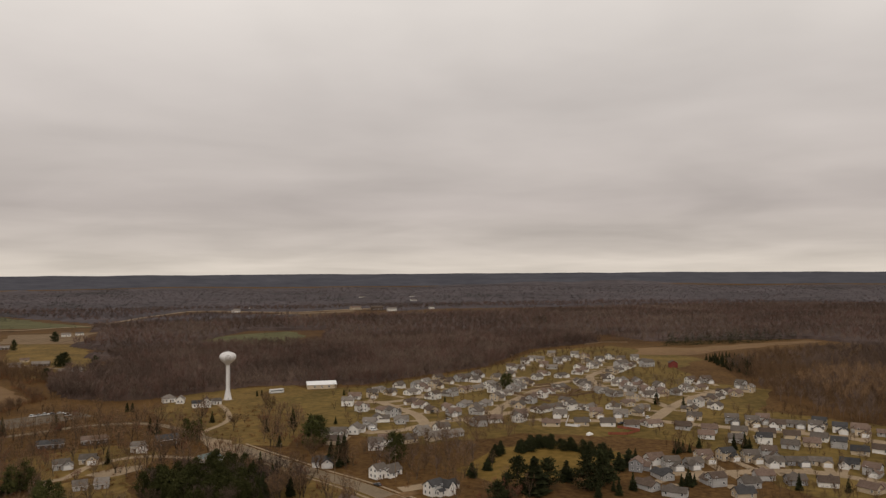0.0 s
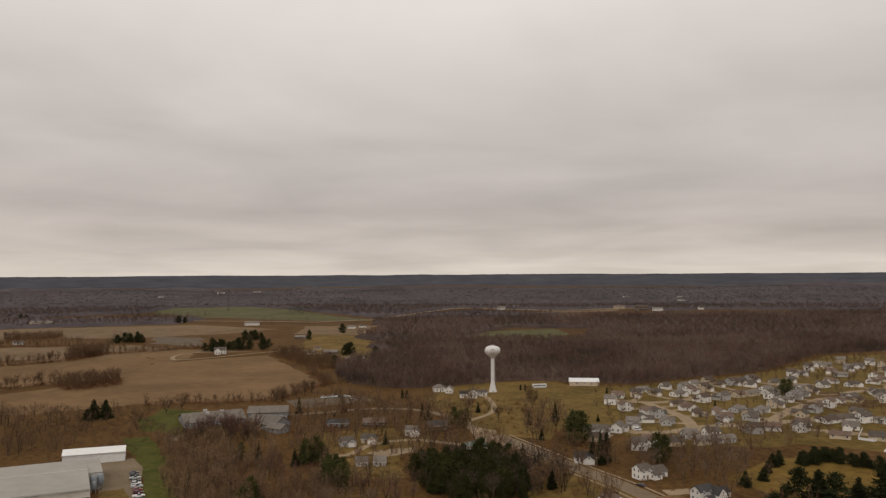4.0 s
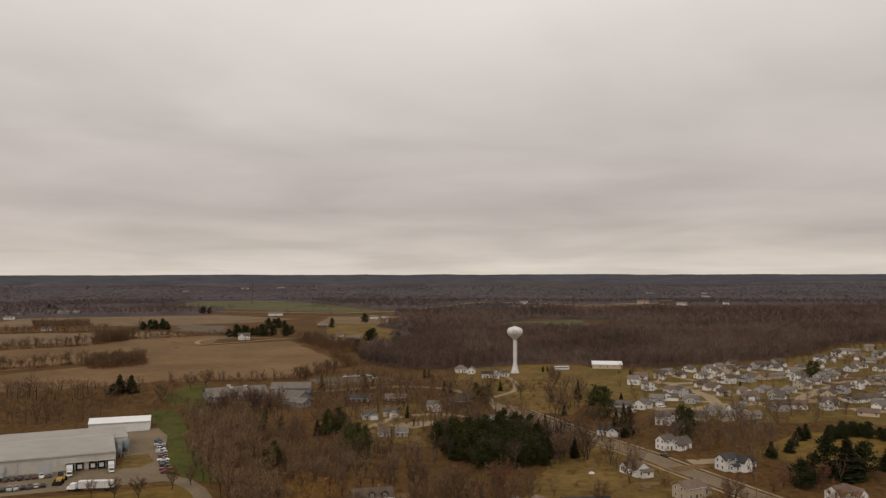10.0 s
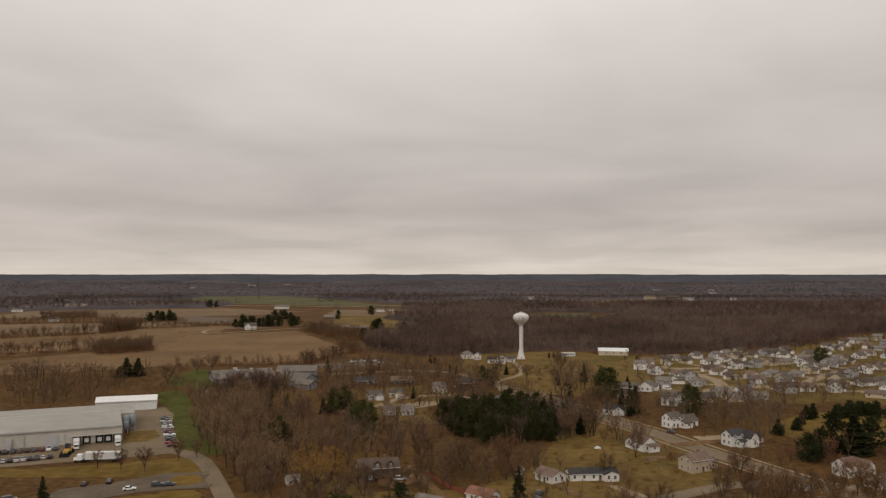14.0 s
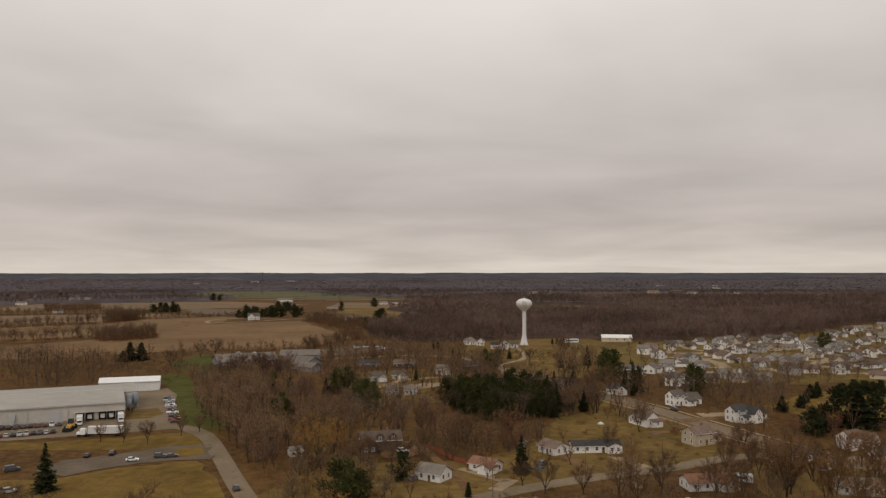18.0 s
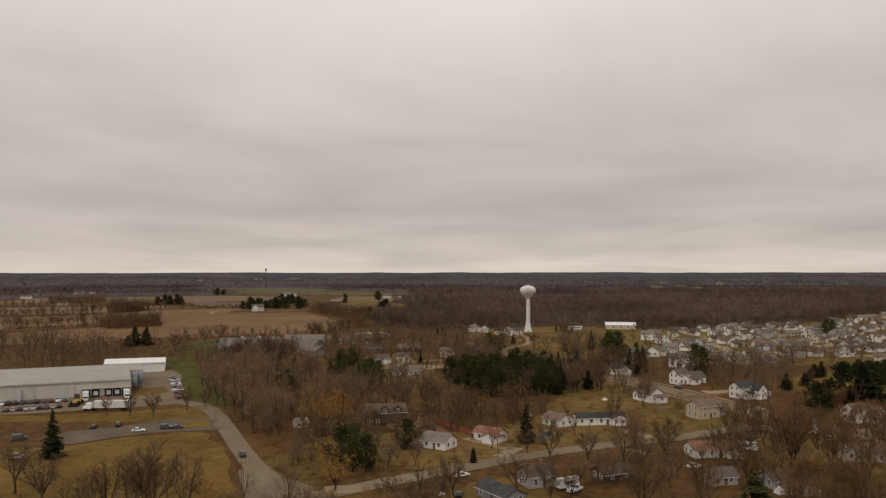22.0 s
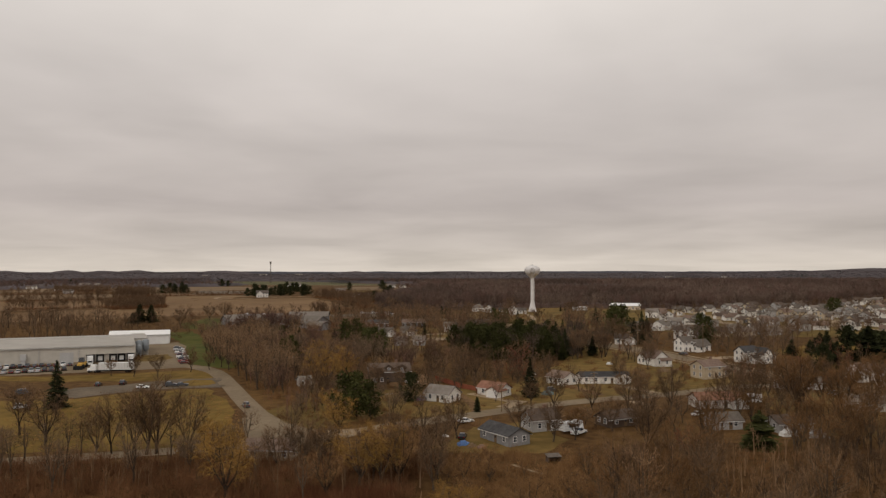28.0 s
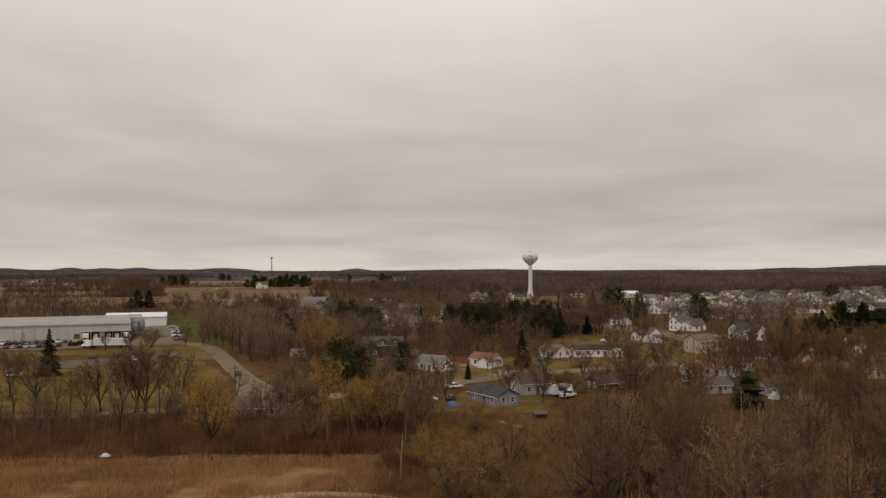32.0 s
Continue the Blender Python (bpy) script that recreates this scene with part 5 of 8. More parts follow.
part("bracing", brace.mesh("bracing", "roof_g"), mast)
for k in range(3):
    part("antenna_panel", Geo().box(-2.6, 2.6, -0.4, 0.4, 50 + k * 2.2, 51.6 + k * 2.2).mesh("antenna_panel", "roof_g"), mast)

# ---- factory ----
KEEP_OFF += [(-160 - 16 * i, 384 - 8 * i, 38) for i in range(5)] + [(-170, 452, 22), (-150, 400, 16)]
fz = -8.45
factory = thing("factory_building", pose(-139.9, 366.2, fz, 0, 0, 23), "long beige metal factory with loading docks and a low-pitched pale roof", "factory")
LONG, DEEP, HIGH, RISE = 120.0, 62.0, 7.8, 1.7
walls = Geo()
walls.add([(-LONG, 0, -1), (0, 0, -1), (0, DEEP, -1), (-LONG, DEEP, -1), (-LONG, 0, HIGH), (0, 0, HIGH), (0, DEEP, HIGH), (-LONG, DEEP, HIGH), (-LONG, DEEP / 2, HIGH + RISE), (0, DEEP / 2, HIGH + RISE)],
          [(0, 1, 5, 4), (2, 3, 7, 6), (1, 2, 6, 9, 5), (3, 0, 4, 8, 7), (4, 5, 9, 8), (6, 7, 8, 9)])
part("wall", walls.mesh("wall", "wall_metal"), factory)
for k in range(30):
    panel = Geo()
    x0, x1 = -LONG + k * 4.0, -LONG + (k + 1) * 4.0 - 0.02
    for y0, y1, z0, z1 in ((-0.5, DEEP / 2, HIGH - 0.03, HIGH + RISE), (DEEP / 2, DEEP + 0.5, HIGH + RISE, HIGH - 0.03)):
        panel.add([(x0, y0, z0 + 0.05), (x1, y0, z0 + 0.05), (x1, y1, z1 + 0.05), (x0, y1, z1 + 0.05), (x0, y0, z0 + 0.2), (x1, y0, z0 + 0.2), (x1, y1, z1 + 0.2), (x0, y1, z1 + 0.2)],
                  [(3, 2, 1, 0), (4, 5, 6, 7), (0, 1, 5, 4), (1, 2, 6, 5), (2, 3, 7, 6), (3, 0, 4, 7)])
    part("roof_panel", panel.mesh("roof_panel", "roof_metal"), factory)
part("gutter", Geo().box(-LONG, 0.1, -0.75, -0.5, HIGH - 0.3, HIGH).mesh("gutter", "steel_grey"), factory, "grey metal gutter")
part("ridge_cap", Geo().box(-LONG, 0.05, DEEP / 2 - 0.4, DEEP / 2 + 0.4, HIGH + RISE + 0.18, HIGH + RISE + 0.32).mesh("ridge_cap", "steel_grey"), factory)
part("base_course", Geo().box(-LONG, 0.08, -0.08, 0, -0.8, 1.0).mesh("base_course", "concrete"), factory)
for x in (-2.2, -6.0, -9.6, -15.0, -19.0):
    dock = part("dock_door", Geo().box(x - 0.95, x + 0.95, -0.12, 0, 1.3, 3.3).mesh("dock_door", "wall_white"), factory, "white dock door with black bumper seal")
    seal = Geo().box(x - 1.65, x - 0.95, -0.55, 0, 0.7, 4.1).box(x + 0.95, x + 1.65, -0.55, 0, 0.7, 4.1).box(x - 0.95, x + 0.95, -0.55, 0, 3.3, 4.1).box(x - 0.95, x + 0.95, -0.45, 0, 0.7, 1.3)
    part("dock_seal", seal.mesh("dock_seal", "black"), dock)
part("dock_canopy", Geo().box(-21.2, -0.3, -0.9, 0, 4.25, 4.5).mesh("dock_canopy", "wall_metal"), factory, "shallow metal canopy over the docks")
shutter = part("roller_door", Geo().box(-31.6, -26.0, -0.06, 0, 0.02, 5.4).mesh("roller_door", "steel_grey"), factory, "large pale roller door")
SLAT = Geo().box(-31.6, -26.0, -0.12, -0.06, 0.0, 0.5).mesh("slat", "steel_grey")
for k in range(9):
    part("slat", SLAT, shutter, "", pose(0, 0, 0.04 + k * 0.6))
for x in (-46.0, -61.0, -84.0, -102.0):
    vent = part("vent_hood", Geo().box(x - 1.2, x + 1.2, -1.2, 0, 2.6, 5.4).box(x - 0.9, x + 0.9, -1.0, 0, 0.6, 2.6).mesh("vent_hood", "steel_grey"), factory, "grey vent hood on the wall")
for x in (-29.5, -41.0, -55.0, -74.0, -93.0):
    part("door", Geo().box(x - 0.5, x + 0.5, -0.08, 0, 0, 2.1).mesh("door", "steel_grey"), factory)
for k in range(7):
    part("downpipe", Geo().box(-8 - k * 16, -7.8 - k * 16, -0.3, -0.1, 0, HIGH - 0.3).mesh("downpipe", "steel_grey"), factory)
annex = thing("factory_annex", pose(-139.9, 366.2, fz, 0, 0, 23), "beige metal annex with a flat roof at the factory's end", "factory")
part("wall", Geo().box(0.05, 6.4, 28, 60, -0.8, 8.2).mesh("wall", "wall_metal"), annex)
part("roof", Geo().box(0.0, 6.6, 27.8, 60.2, 8.25, 8.5).mesh("roof", "roof_metal"), annex)
for k, (sx, sy, r, tall) in enumerate(((2.4, 25.0, 1.7, 7.2), (5.6, 26.2, 1.6, 7.6), (2.2, 20.6, 1.3, 5.4))):
    silo = thing("dust_silo", pose(-139.9, 366.2, fz, 0, 0, 23) @ pose(sx, sy, 0), "grey steel dust collector silo with thin legs", "silo", "silos at the factory end")
    part("drum", Geo().lathe([(0.3, tall * 0.25), (r, tall * 0.45), (r, tall), (0.05, tall + 0.7)], 16).mesh("drum", "galvanised", smooth=True), silo)
    for i in range(4):
        a = math.pi / 4 + math.pi / 2 * i
        part("leg", Geo().tube((r * 0.9 * math.cos(a), r * 0.9 * math.sin(a), -0.5), (r * 0.9 * math.cos(a), r * 0.9 * math.sin(a), tall * 0.55), 0.1, 0.1, 5).mesh("leg", "steel_grey"), silo)

shed = thing("white_storage_shed", pose(-170.6, 453.2, -8.3, 0, 0, 16.5), "long white metal storage shed with bright white roof", "shed")
body, top = Geo(), Geo()
gable_wall(body, 32, 13, 5.4, 2.0)
part("wall", body.mesh("wall", "wall_white"), shed)
gable_roof(top, 32, 13, 5.4, 2.0, over=0.3)
part("roof", top.mesh("roof", "roof_white"), shed)
part("eave_trim", Geo().box(-16.3, 16.3, -6.92, -6.84, 4.95, 5.25).mesh("eave_trim", "steel_grey"), shed)
for x in (-3, 3.5, 11):
    part("sliding_door", Geo().box(x - 1.8, x + 1.8, -6.6, -6.5, -0.1, 3.8).mesh("sliding_door", "wall_white"), shed)

# ---- school and hall ----
KEEP_OFF += [(-136, 534, 17), (-118, 544, 18), (-86, 524, 15), (-90, 553, 18), (-77, 508, 9), (-138, 498, 9), (158, 666, 20)]
school = thing("school_building", stand(-108, 540), "long low school with broad grey roofs", "school")
for ox, oy, w, d, h, rise, spin in ((-18, 0, 39, 27, 2.9, 4.0, 24), (22, -16, 24, 17, 2.9, 4.2, -32), (18, 13, 26, 22, 4.6, 2.6, 4), (31, -32, 12, 9, 3.0, 2.2, -34)):
    body, top = Geo(), Geo()
    gable_wall(body, w, d, h, rise)
    gable_roof(top, w, d, h, rise, over=0.8, thick=0.3)
    m = pose(ox, oy, float(ground_at(ox - 108, oy + 540) - ground_at(-108, 540)), 0, 0, spin)
    wall = part("wall", body.mesh("wall", "wall_g"), school, "", m)
    part("roof", top.mesh("roof", "roof_l"), school, "grey shingle roof", m)
    for i in range(int(w / 4)):
        part("window", WINDOW_FAR, wall, "", pose(-w / 2 + 2 + i * 4, -d / 2 - 0.03, 1.7) @ Matrix.Diagonal((1.8, 1, 1, 1)))
for ox, oy in ((-24, 6), (-12, 3), (-20, -4)):
    part("roof_vent", Geo().box(-1.2, 1.2, -1.0, 1.0, 5.2, 7.0).mesh("roof_vent", "steel_grey"), school, "grey roof vent box", pose(ox, oy, 0.3, 0, 0, 24))
hall = thing("sports_hall", stand(159, 668, -10), "white metal hall with bright white roof", "hall")
body, top = Geo(), Geo()
gable_wall(body, 24.5, 22, 3.4, 1.8)
part("wall", body.mesh("wall", "wall_t"), hall, "pale beige metal wall")
gable_roof(top, 24.5, 22, 3.4, 1.8, over=0.4)
part("roof", top.mesh("roof", "roof_white"), hall)
for i in range(3):
    part("window", WINDOW_FAR, hall, "", pose(-6 + i * 6, -11.03, 2.0) @ Matrix.Diagonal((1.3, 1, 1.1, 1)))


# ---- vehicles ----
WHEEL = Geo().lathe([(0.12, -0.11), (0.32, -0.11), (0.34, -0.05), (0.34, 0.05), (0.32, 0.11), (0.12, 0.11)], 14)
TYRE = WHEEL.mesh("tyre", "black", smooth=True)
RIM = Geo().lathe([(0.01, -0.10), (0.2, -0.10), (0.2, 0.10), (0.01, 0.10)], 10).mesh("rim", "chrome")
vehicles = {}


def car_model(colour, kind, m):
    long_, wide, waist, top_z = {"saloon": (4.6, 1.8, 0.92, 1.45), "suv": (4.7, 1.9, 1.08, 1.75), "van": (5.2, 2.0, 1.15, 2.1), "pickup": (5.6, 2.0, 1.08, 1.85)}[kind]
    word = {"saloon": "saloon car", "suv": "sport utility car", "van": "van", "pickup": "pickup truck"}[kind]
    ob = thing("car", m, f"parked {colour} {word} on asphalt", "car", "parked cars")
    h, w = long_ / 2, wide / 2
    g = Geo()
    side = [(-h, 0.35), (-h, waist - 0.12), (-h + 0.15, waist), (h - 1.15, waist), (h - 0.1, waist - 0.2), (h, waist - 0.35), (h, 0.35)]
    n = len(side)
    verts = [(x, -w, z) for x, z in side] + [(x, w, z) for x, z in side]
    g.add(verts, [tuple(range(n)), tuple(range(2 * n - 1, n - 1, -1))] + [(i, i + n, (i + 1) % n + n, (i + 1) % n) for i in range(n)])
    if kind == "pickup":
        g.box(-h + 0.1, -0.5, -w + 0.12, w - 0.12, waist - 0.02, waist + 0.02)
    body = part("body", g.mesh("body", "paint_" + colour), ob)
    rear, nose = {"saloon": (-h + 0.55, h - 1.5), "suv": (-h + 0.1, h - 1.5), "van": (-h + 0.05, h - 1.1), "pickup": (-0.6, h - 1.7)}[kind]
    cab = Geo().add([(rear, -w + 0.05, waist), (nose, -w + 0.05, waist), (nose, w - 0.05, waist), (rear, w - 0.05, waist),
                     (rear + 0.45, -w + 0.25, top_z - 0.06), (nose - 0.75, -w + 0.25, top_z - 0.06), (nose - 0.75, w - 0.25, top_z - 0.06), (rear + 0.45, w - 0.25, top_z - 0.06)],
                    [(4, 5, 6, 7), (0, 1, 5, 4), (1, 2, 6, 5), (2, 3, 7, 6), (3, 0, 4, 7)])
    part("cabin_glass", cab.mesh("cabin_glass", "glass"), ob, "dark tinted car glass")
    part("roof", Geo().box(rear + 0.42, nose - 0.72, -w + 0.22, w - 0.22, top_z - 0.07, top_z, 0, 0.03).mesh("roof", "paint_" + colour), ob)
    for x in (-h + 0.85, h - 0.85):
        for y in (-w + 0.08, w - 0.08):
            wheel = part("wheel", TYRE, ob, "", pose(x, y, 0.34, 90))
            part("rim", RIM, wheel)
    for y in (-w + 0.25, w - 0.25):
        part("headlight", Geo().box(h - 0.06, h + 0.02, y - 0.2, y + 0.2, waist - 0.38, waist - 0.24).mesh("headlight", "lens"), body)
        part("tail_light", Geo().box(-h - 0.02, -h + 0.05, y - 0.16, y + 0.16, waist - 0.4, waist - 0.16).mesh("tail_light", "red_lens"), body)
    return ob


def park(x, y, turn, colour, kind="saloon"):
    m = pose(x, y, float(ground_at(x, y)) + 0.14, 0, 0, turn)
    KEEP_OFF.append((x, y, 3))
    if (colour, kind) in vehicles:
        copy_thing(vehicles[colour, kind], m)
    else:
        vehicles[colour, kind] = car_model(colour, kind, m)


rng = random.Random(11)
side_row = ["black", "dark grey", "silver", "black", "white", "silver", "red", "maroon", "white", "dark grey", "black", "red", "maroon"]
for k, colour in enumerate(side_row):
    s = k / (len(side_row) - 1)
    park(-140.5 + 25 * s + 2, 421 - 66 * s, 20, colour, ("saloon", "suv", "pickup")[k % 3])
for row, (x0, y0, x1, y1) in enumerate(((-184, 343, -163, 351), (-176.5, 328, -158.5, 336), (-196, 338, -186, 342), (-190, 322, -179, 327))):
    count = 9 if row < 2 else 5
    for k in range(count):
        s = k / (count - 1)
        park(x0 + (x1 - x0) * s, y0 + (y1 - y0) * s, 113, rng.choice(["silver", "white", "dark grey", "black", "dark grey", "silver", "white", "black", "maroon"]), rng.choice(["saloon", "suv", "suv", "pickup"]))
for x, y, turn, colour, kind in ((-126.6, 295.5, 100, "black", "saloon"), (-118.6, 298.5, 100, "black", "suv"), (-107.6, 289, 15, "white", "saloon"), (-99.2, 294, 20, "dark grey", "suv"), (-95.1, 294.5, 20, "dark grey", "saloon"),
                                 (-61, 252, 110, "dark grey", "suv"), (-144, 276, 40, "dark grey", "van"), (-131, 250, 30, "silver", "suv"), (-5.2, 262, 70, "blue", "suv"), (31, 221, 30, "white", "suv"), (38, 214, 50, "white", "pickup"),
                                 (-10, 300, 15, "white", "suv"), (78, 236, 20, "white", "saloon"), (8, 228, 30, "white", "saloon"), (6.5, 210, 80, "black", "saloon"), (116, 372, 115, "dark grey", "saloon"), (-58, 616, 20, "white", "suv"),
                                 (-54, 617.5, 20, "silver", "saloon"), (-50, 619, 20, "white", "suv"), (-46, 620.5, 20, "dark grey", "saloon"), (-36, 610, 0, "white", "van"), (-41, 621, 15, "white", "saloon"), (40, 280, 60, "dark grey", "suv"), (333, 445, 40, "white", "suv"),
                                 (305, 436, 10, "black", "pickup"), (346, 424, 120, "red", "saloon"), (150, 486, 20, "white", "suv"), (206, 496, 10, "silver", "saloon"), (136, 270, 10, "silver", "suv"), (390, 386, 130, "white", "saloon")):
    park(x, y, turn, colour, kind)

truck = thing("semi_truck", pose(-135.5, 329.6, -8.55, 0, 0, 4), "white semi truck with a long white box trailer in the yard", "truck")
trailer = part("trailer", Geo().box(-5.2, 8.6, -1.3, 1.3, 1.15, 4.05).mesh("trailer", "wall_white"), truck)
ribs = Geo()
for k in range(12):
    ribs.box(-5.0 + k * 1.15, -4.92 + k * 1.15, -1.34, 1.34, 1.2, 4.0)
part("trailer_rib", ribs.mesh("trailer_rib", "steel_grey"), trailer)
part("cab", Geo().box(-8.6, -6.2, -1.2, 1.2, 0.9, 3.2, 0, 0.12).box(-9.8, -8.6, -1.0, 1.0, 0.8, 1.9, 0, 0.1).mesh("cab", "paint_white"), truck)
part("windscreen", Geo().box(-8.66, -8.5, -1.0, 1.0, 2.0, 2.9).mesh("windscreen", "glass"), truck)
part("chassis", Geo().box(-9.6, 8.4, -0.5, 0.5, 0.6, 1.1).mesh("chassis", "black"), truck)
for x in (-9.0, -6.4, -5.3, 6.0, 7.2):
    for y in (-1.05, 1.05):
        part("wheel", TYRE, truck, "", pose(x, y, 0.52, 90) @ Matrix.Diagonal((1.5, 1.5, 2.2, 1)))
for x, y, label in ((-155.6, 354.3, "white box truck backed to a dock"), (-139.9, 360.9, "white trailer backed to a dock")):
    box = thing("box_truck", pose(x, y, -8.45, 0, 0, 113), label, "truck")
    part("cargo_box", Geo().box(-3.2, 4.2, -1.25, 1.25, 1.0, 3.7).mesh("cargo_box", "wall_white"), box)
    part("cab", Geo().box(-5.0, -3.25, -1.15, 1.15, 0.6, 2.5, 0, 0.15).mesh("cab", "paint_white"), box)
    part("windscreen", Geo().box(-5.02, -4.8, -0.95, 0.95, 1.6, 2.3).mesh("windscreen", "glass"), box)
    part("chassis", Geo().box(-4.8, 4.1, -0.5, 0.5, 0.5, 1.0).mesh("chassis", "black"), box)
    for wx in (-4.2, 2.6):
        for wy in (-1.0, 1.0):
            part("wheel", TYRE, box, "", pose(wx, wy, 0.48, 90) @ Matrix.Diagonal((1.4, 1.4, 2.0, 1)))
    KEEP_OFF.append((x, y, 6))
loader = thing("wheel_loader", pose(-154.2, 342.5, -8.5, 0, 0, -80) @ Matrix.Scale(1.35, 4), "yellow wheel loader standing in the yard", "loader")
part("body", Geo().box(-3.0, 0.2, -1.0, 1.0, 0.9, 2.0, 0, 0.1).box(-0.2, 2.2, -0.7, 0.7, 0.8, 1.6).mesh("body", "yellow"), loader)
part("cab", Geo().box(-1.2, 0.3, -0.8, 0.8, 2.0, 3.4, 0, 0.1).mesh("cab", "glass"), loader)
part("arm", Geo().tube((1.4, 0.5, 1.5), (3.6, 0.5, 0.8), 0.18, 0.15).tube((1.4, -0.5, 1.5), (3.6, -0.5, 0.8), 0.18, 0.15).mesh("arm", "yellow"), loader)
part("bucket", Geo().box(3.4, 4.5, -1.4, 1.4, 0.1, 1.2, 0, 0.2).mesh("bucket", "black"), loader)
for x in (-2.1, 1.6):
    for y in (-1.1, 1.1):
        part("wheel", TYRE, loader, "", pose(x, y, 0.72, 90) @ Matrix.Diagonal((2.1, 2.1, 2.6, 1)))
bus = thing("camper_bus", stand(117.5, 651, 8), "long white trailer home on the grass", "trailer")
part("body", Geo().box(-6, 6, -1.3, 1.3, 0.7, 3.3, 0, 0.12).mesh("body", "wall_white"), bus)
part("window_band", Geo().box(-5.2, 5.2, -1.33, 1.33, 1.7, 2.4).mesh("window_band", "glass"), bus)
part("skirt", Geo().box(-5.8, 5.8, -1.2, 1.2, 0.0, 0.7).mesh("skirt", "steel_grey"), bus)
camper = thing("camper_trailer", stand(102, 257, -20), "white camper trailer beside a house", "camper")
part("body", Geo().box(-3.4, 3.4, -1.2, 1.2, 0.6, 3.0, 0, 0.2).mesh("body", "wall_white"), camper)
part("window", Geo().box(-1.6, 1.2, -1.15, -1.05, 1.5, 2.3).mesh("window", "glass"), camper)
for y in (-1.1, 1.1):
    part("wheel", TYRE, camper, "", pose(0, y, 0.36, 90))
copy_thing(camper, stand(36.5, 217, 30))
KEEP_OFF += [(36.5, 217, 4), (102, 257, 6), (-136, 330, 12), (117, 651, 9), (-154, 340, 5)]


# ---- poles, fences, yard things ----
def pole(x, y, tall=10.0):
    ob = thing("utility_pole", stand(x, y, 25), "weathered wooden utility pole with a crossarm", "utility pole", "utility poles")
    part("post", Geo().tube((0, 0, -0.8), (0, 0, tall), 0.17, 0.11, 8).mesh("post", "wood"), ob)
    part("crossarm", Geo().box(-1.2, 1.2, -0.06, 0.06, tall - 0.9, tall - 0.75).mesh("crossarm", "wood"), ob)
    for s in (-1.05, -0.4, 0.4, 1.05):
        part("insulator", Geo().tube((s, 0, tall - 0.75), (s, 0, tall - 0.5), 0.05, 0.04, 6).mesh("insulator", "steel_grey"), ob)


for x, y, tall in ((19.5, 243, 9), (53, 268, 9), (84, 284, 9), (126, 374, 14.5), (-14, 228, 9), (-57, 312, 9), (80, 434, 11), (98, 386, 11), (134, 312, 10), (30, 470, 10), (-52, 214, 9)):
    pole(x, y, tall)


def fence(points, tall, mat, label, gap=2.4):
    ob = thing("fence", Matrix.Identity(4), label, "fence")
    for (ax, ay), (bx, by) in zip(points, points[1:]):
        n = max(1, round(math.dist((ax, ay), (bx, by)) / gap))
        for i in range(n + 1):
            x, y = ax + (bx - ax) * i / n, ay + (by - ay) * i / n
            part("post", Geo().box(x - 0.06, x + 0.06, y - 0.06, y + 0.06, float(ground_at(x, y)) - 0.3, float(ground_at(x, y)) + tall + 0.1).mesh("post", mat), ob)
            if i < n:
                u, v = ax + (bx - ax) * (i + 1) / n, ay + (by - ay) * (i + 1) / n
                z0, z1 = float(ground_at(x, y)) + 0.1, float(ground_at(u, v)) + 0.1
                k = 0.03 / max(math.dist((x, y), (u, v)), 0.01)
                ex, ey = (y - v) * k, (u - x) * k
                part("panel", Geo().add([(x - ex, y - ey, z0), (u - ex, v - ey, z1), (u + ex, v + ey, z1), (x + ex, y + ey, z0), (x - ex, y - ey, z0 + tall), (u - ex, v - ey, z1 + tall), (u + ex, v + ey, z1 + tall), (x + ex, y + ey, z0 + tall)],
                                        [(3, 2, 1, 0), (4, 5, 6, 7), (0, 1, 5, 4), (1, 2, 6, 5), (2, 3, 7, 6), (3, 0, 4, 7)]).mesh("panel", mat), ob)


fence([(-1, 307), (4, 298), (9, 287), (14.5, 281)], 1.7, "redwood", "red-stained wooden board fence along a drive")
fence([(287, 472), (269, 447), (275, 441), (291, 451)], 1.6, "trim", "white vinyl yard fence")
fence([(300, 560), (330, 545), (352, 562)], 1.6, "wood", "brown wooden yard fence")
fence([(325, 575), (362, 560), (380, 575)], 1.6, "wood", "brown wooden yard fence")
fence([(308, 581), (343, 591), (347, 602), (311, 601), (308, 581)], 1.6, "wood", "dark brown wooden yard fence", 3.0)
fence([(282, 593), (294, 582), (302, 523)], 1.6, "wood", "dark brown wooden yard fence", 3.0)
fence([(319, 541), (338, 542), (375, 555)], 1.6, "wood", "dark brown wooden yard fence", 3.0)
fence([(281, 416), (292, 411), (305, 416), (297, 429)], 1.6, "redwood", "reddish wooden yard fence", 3.0)
fence([(560, 880), (600, 897), (632, 884)], 2.0, "wood", "brown board fence at the estate's edge", 6)
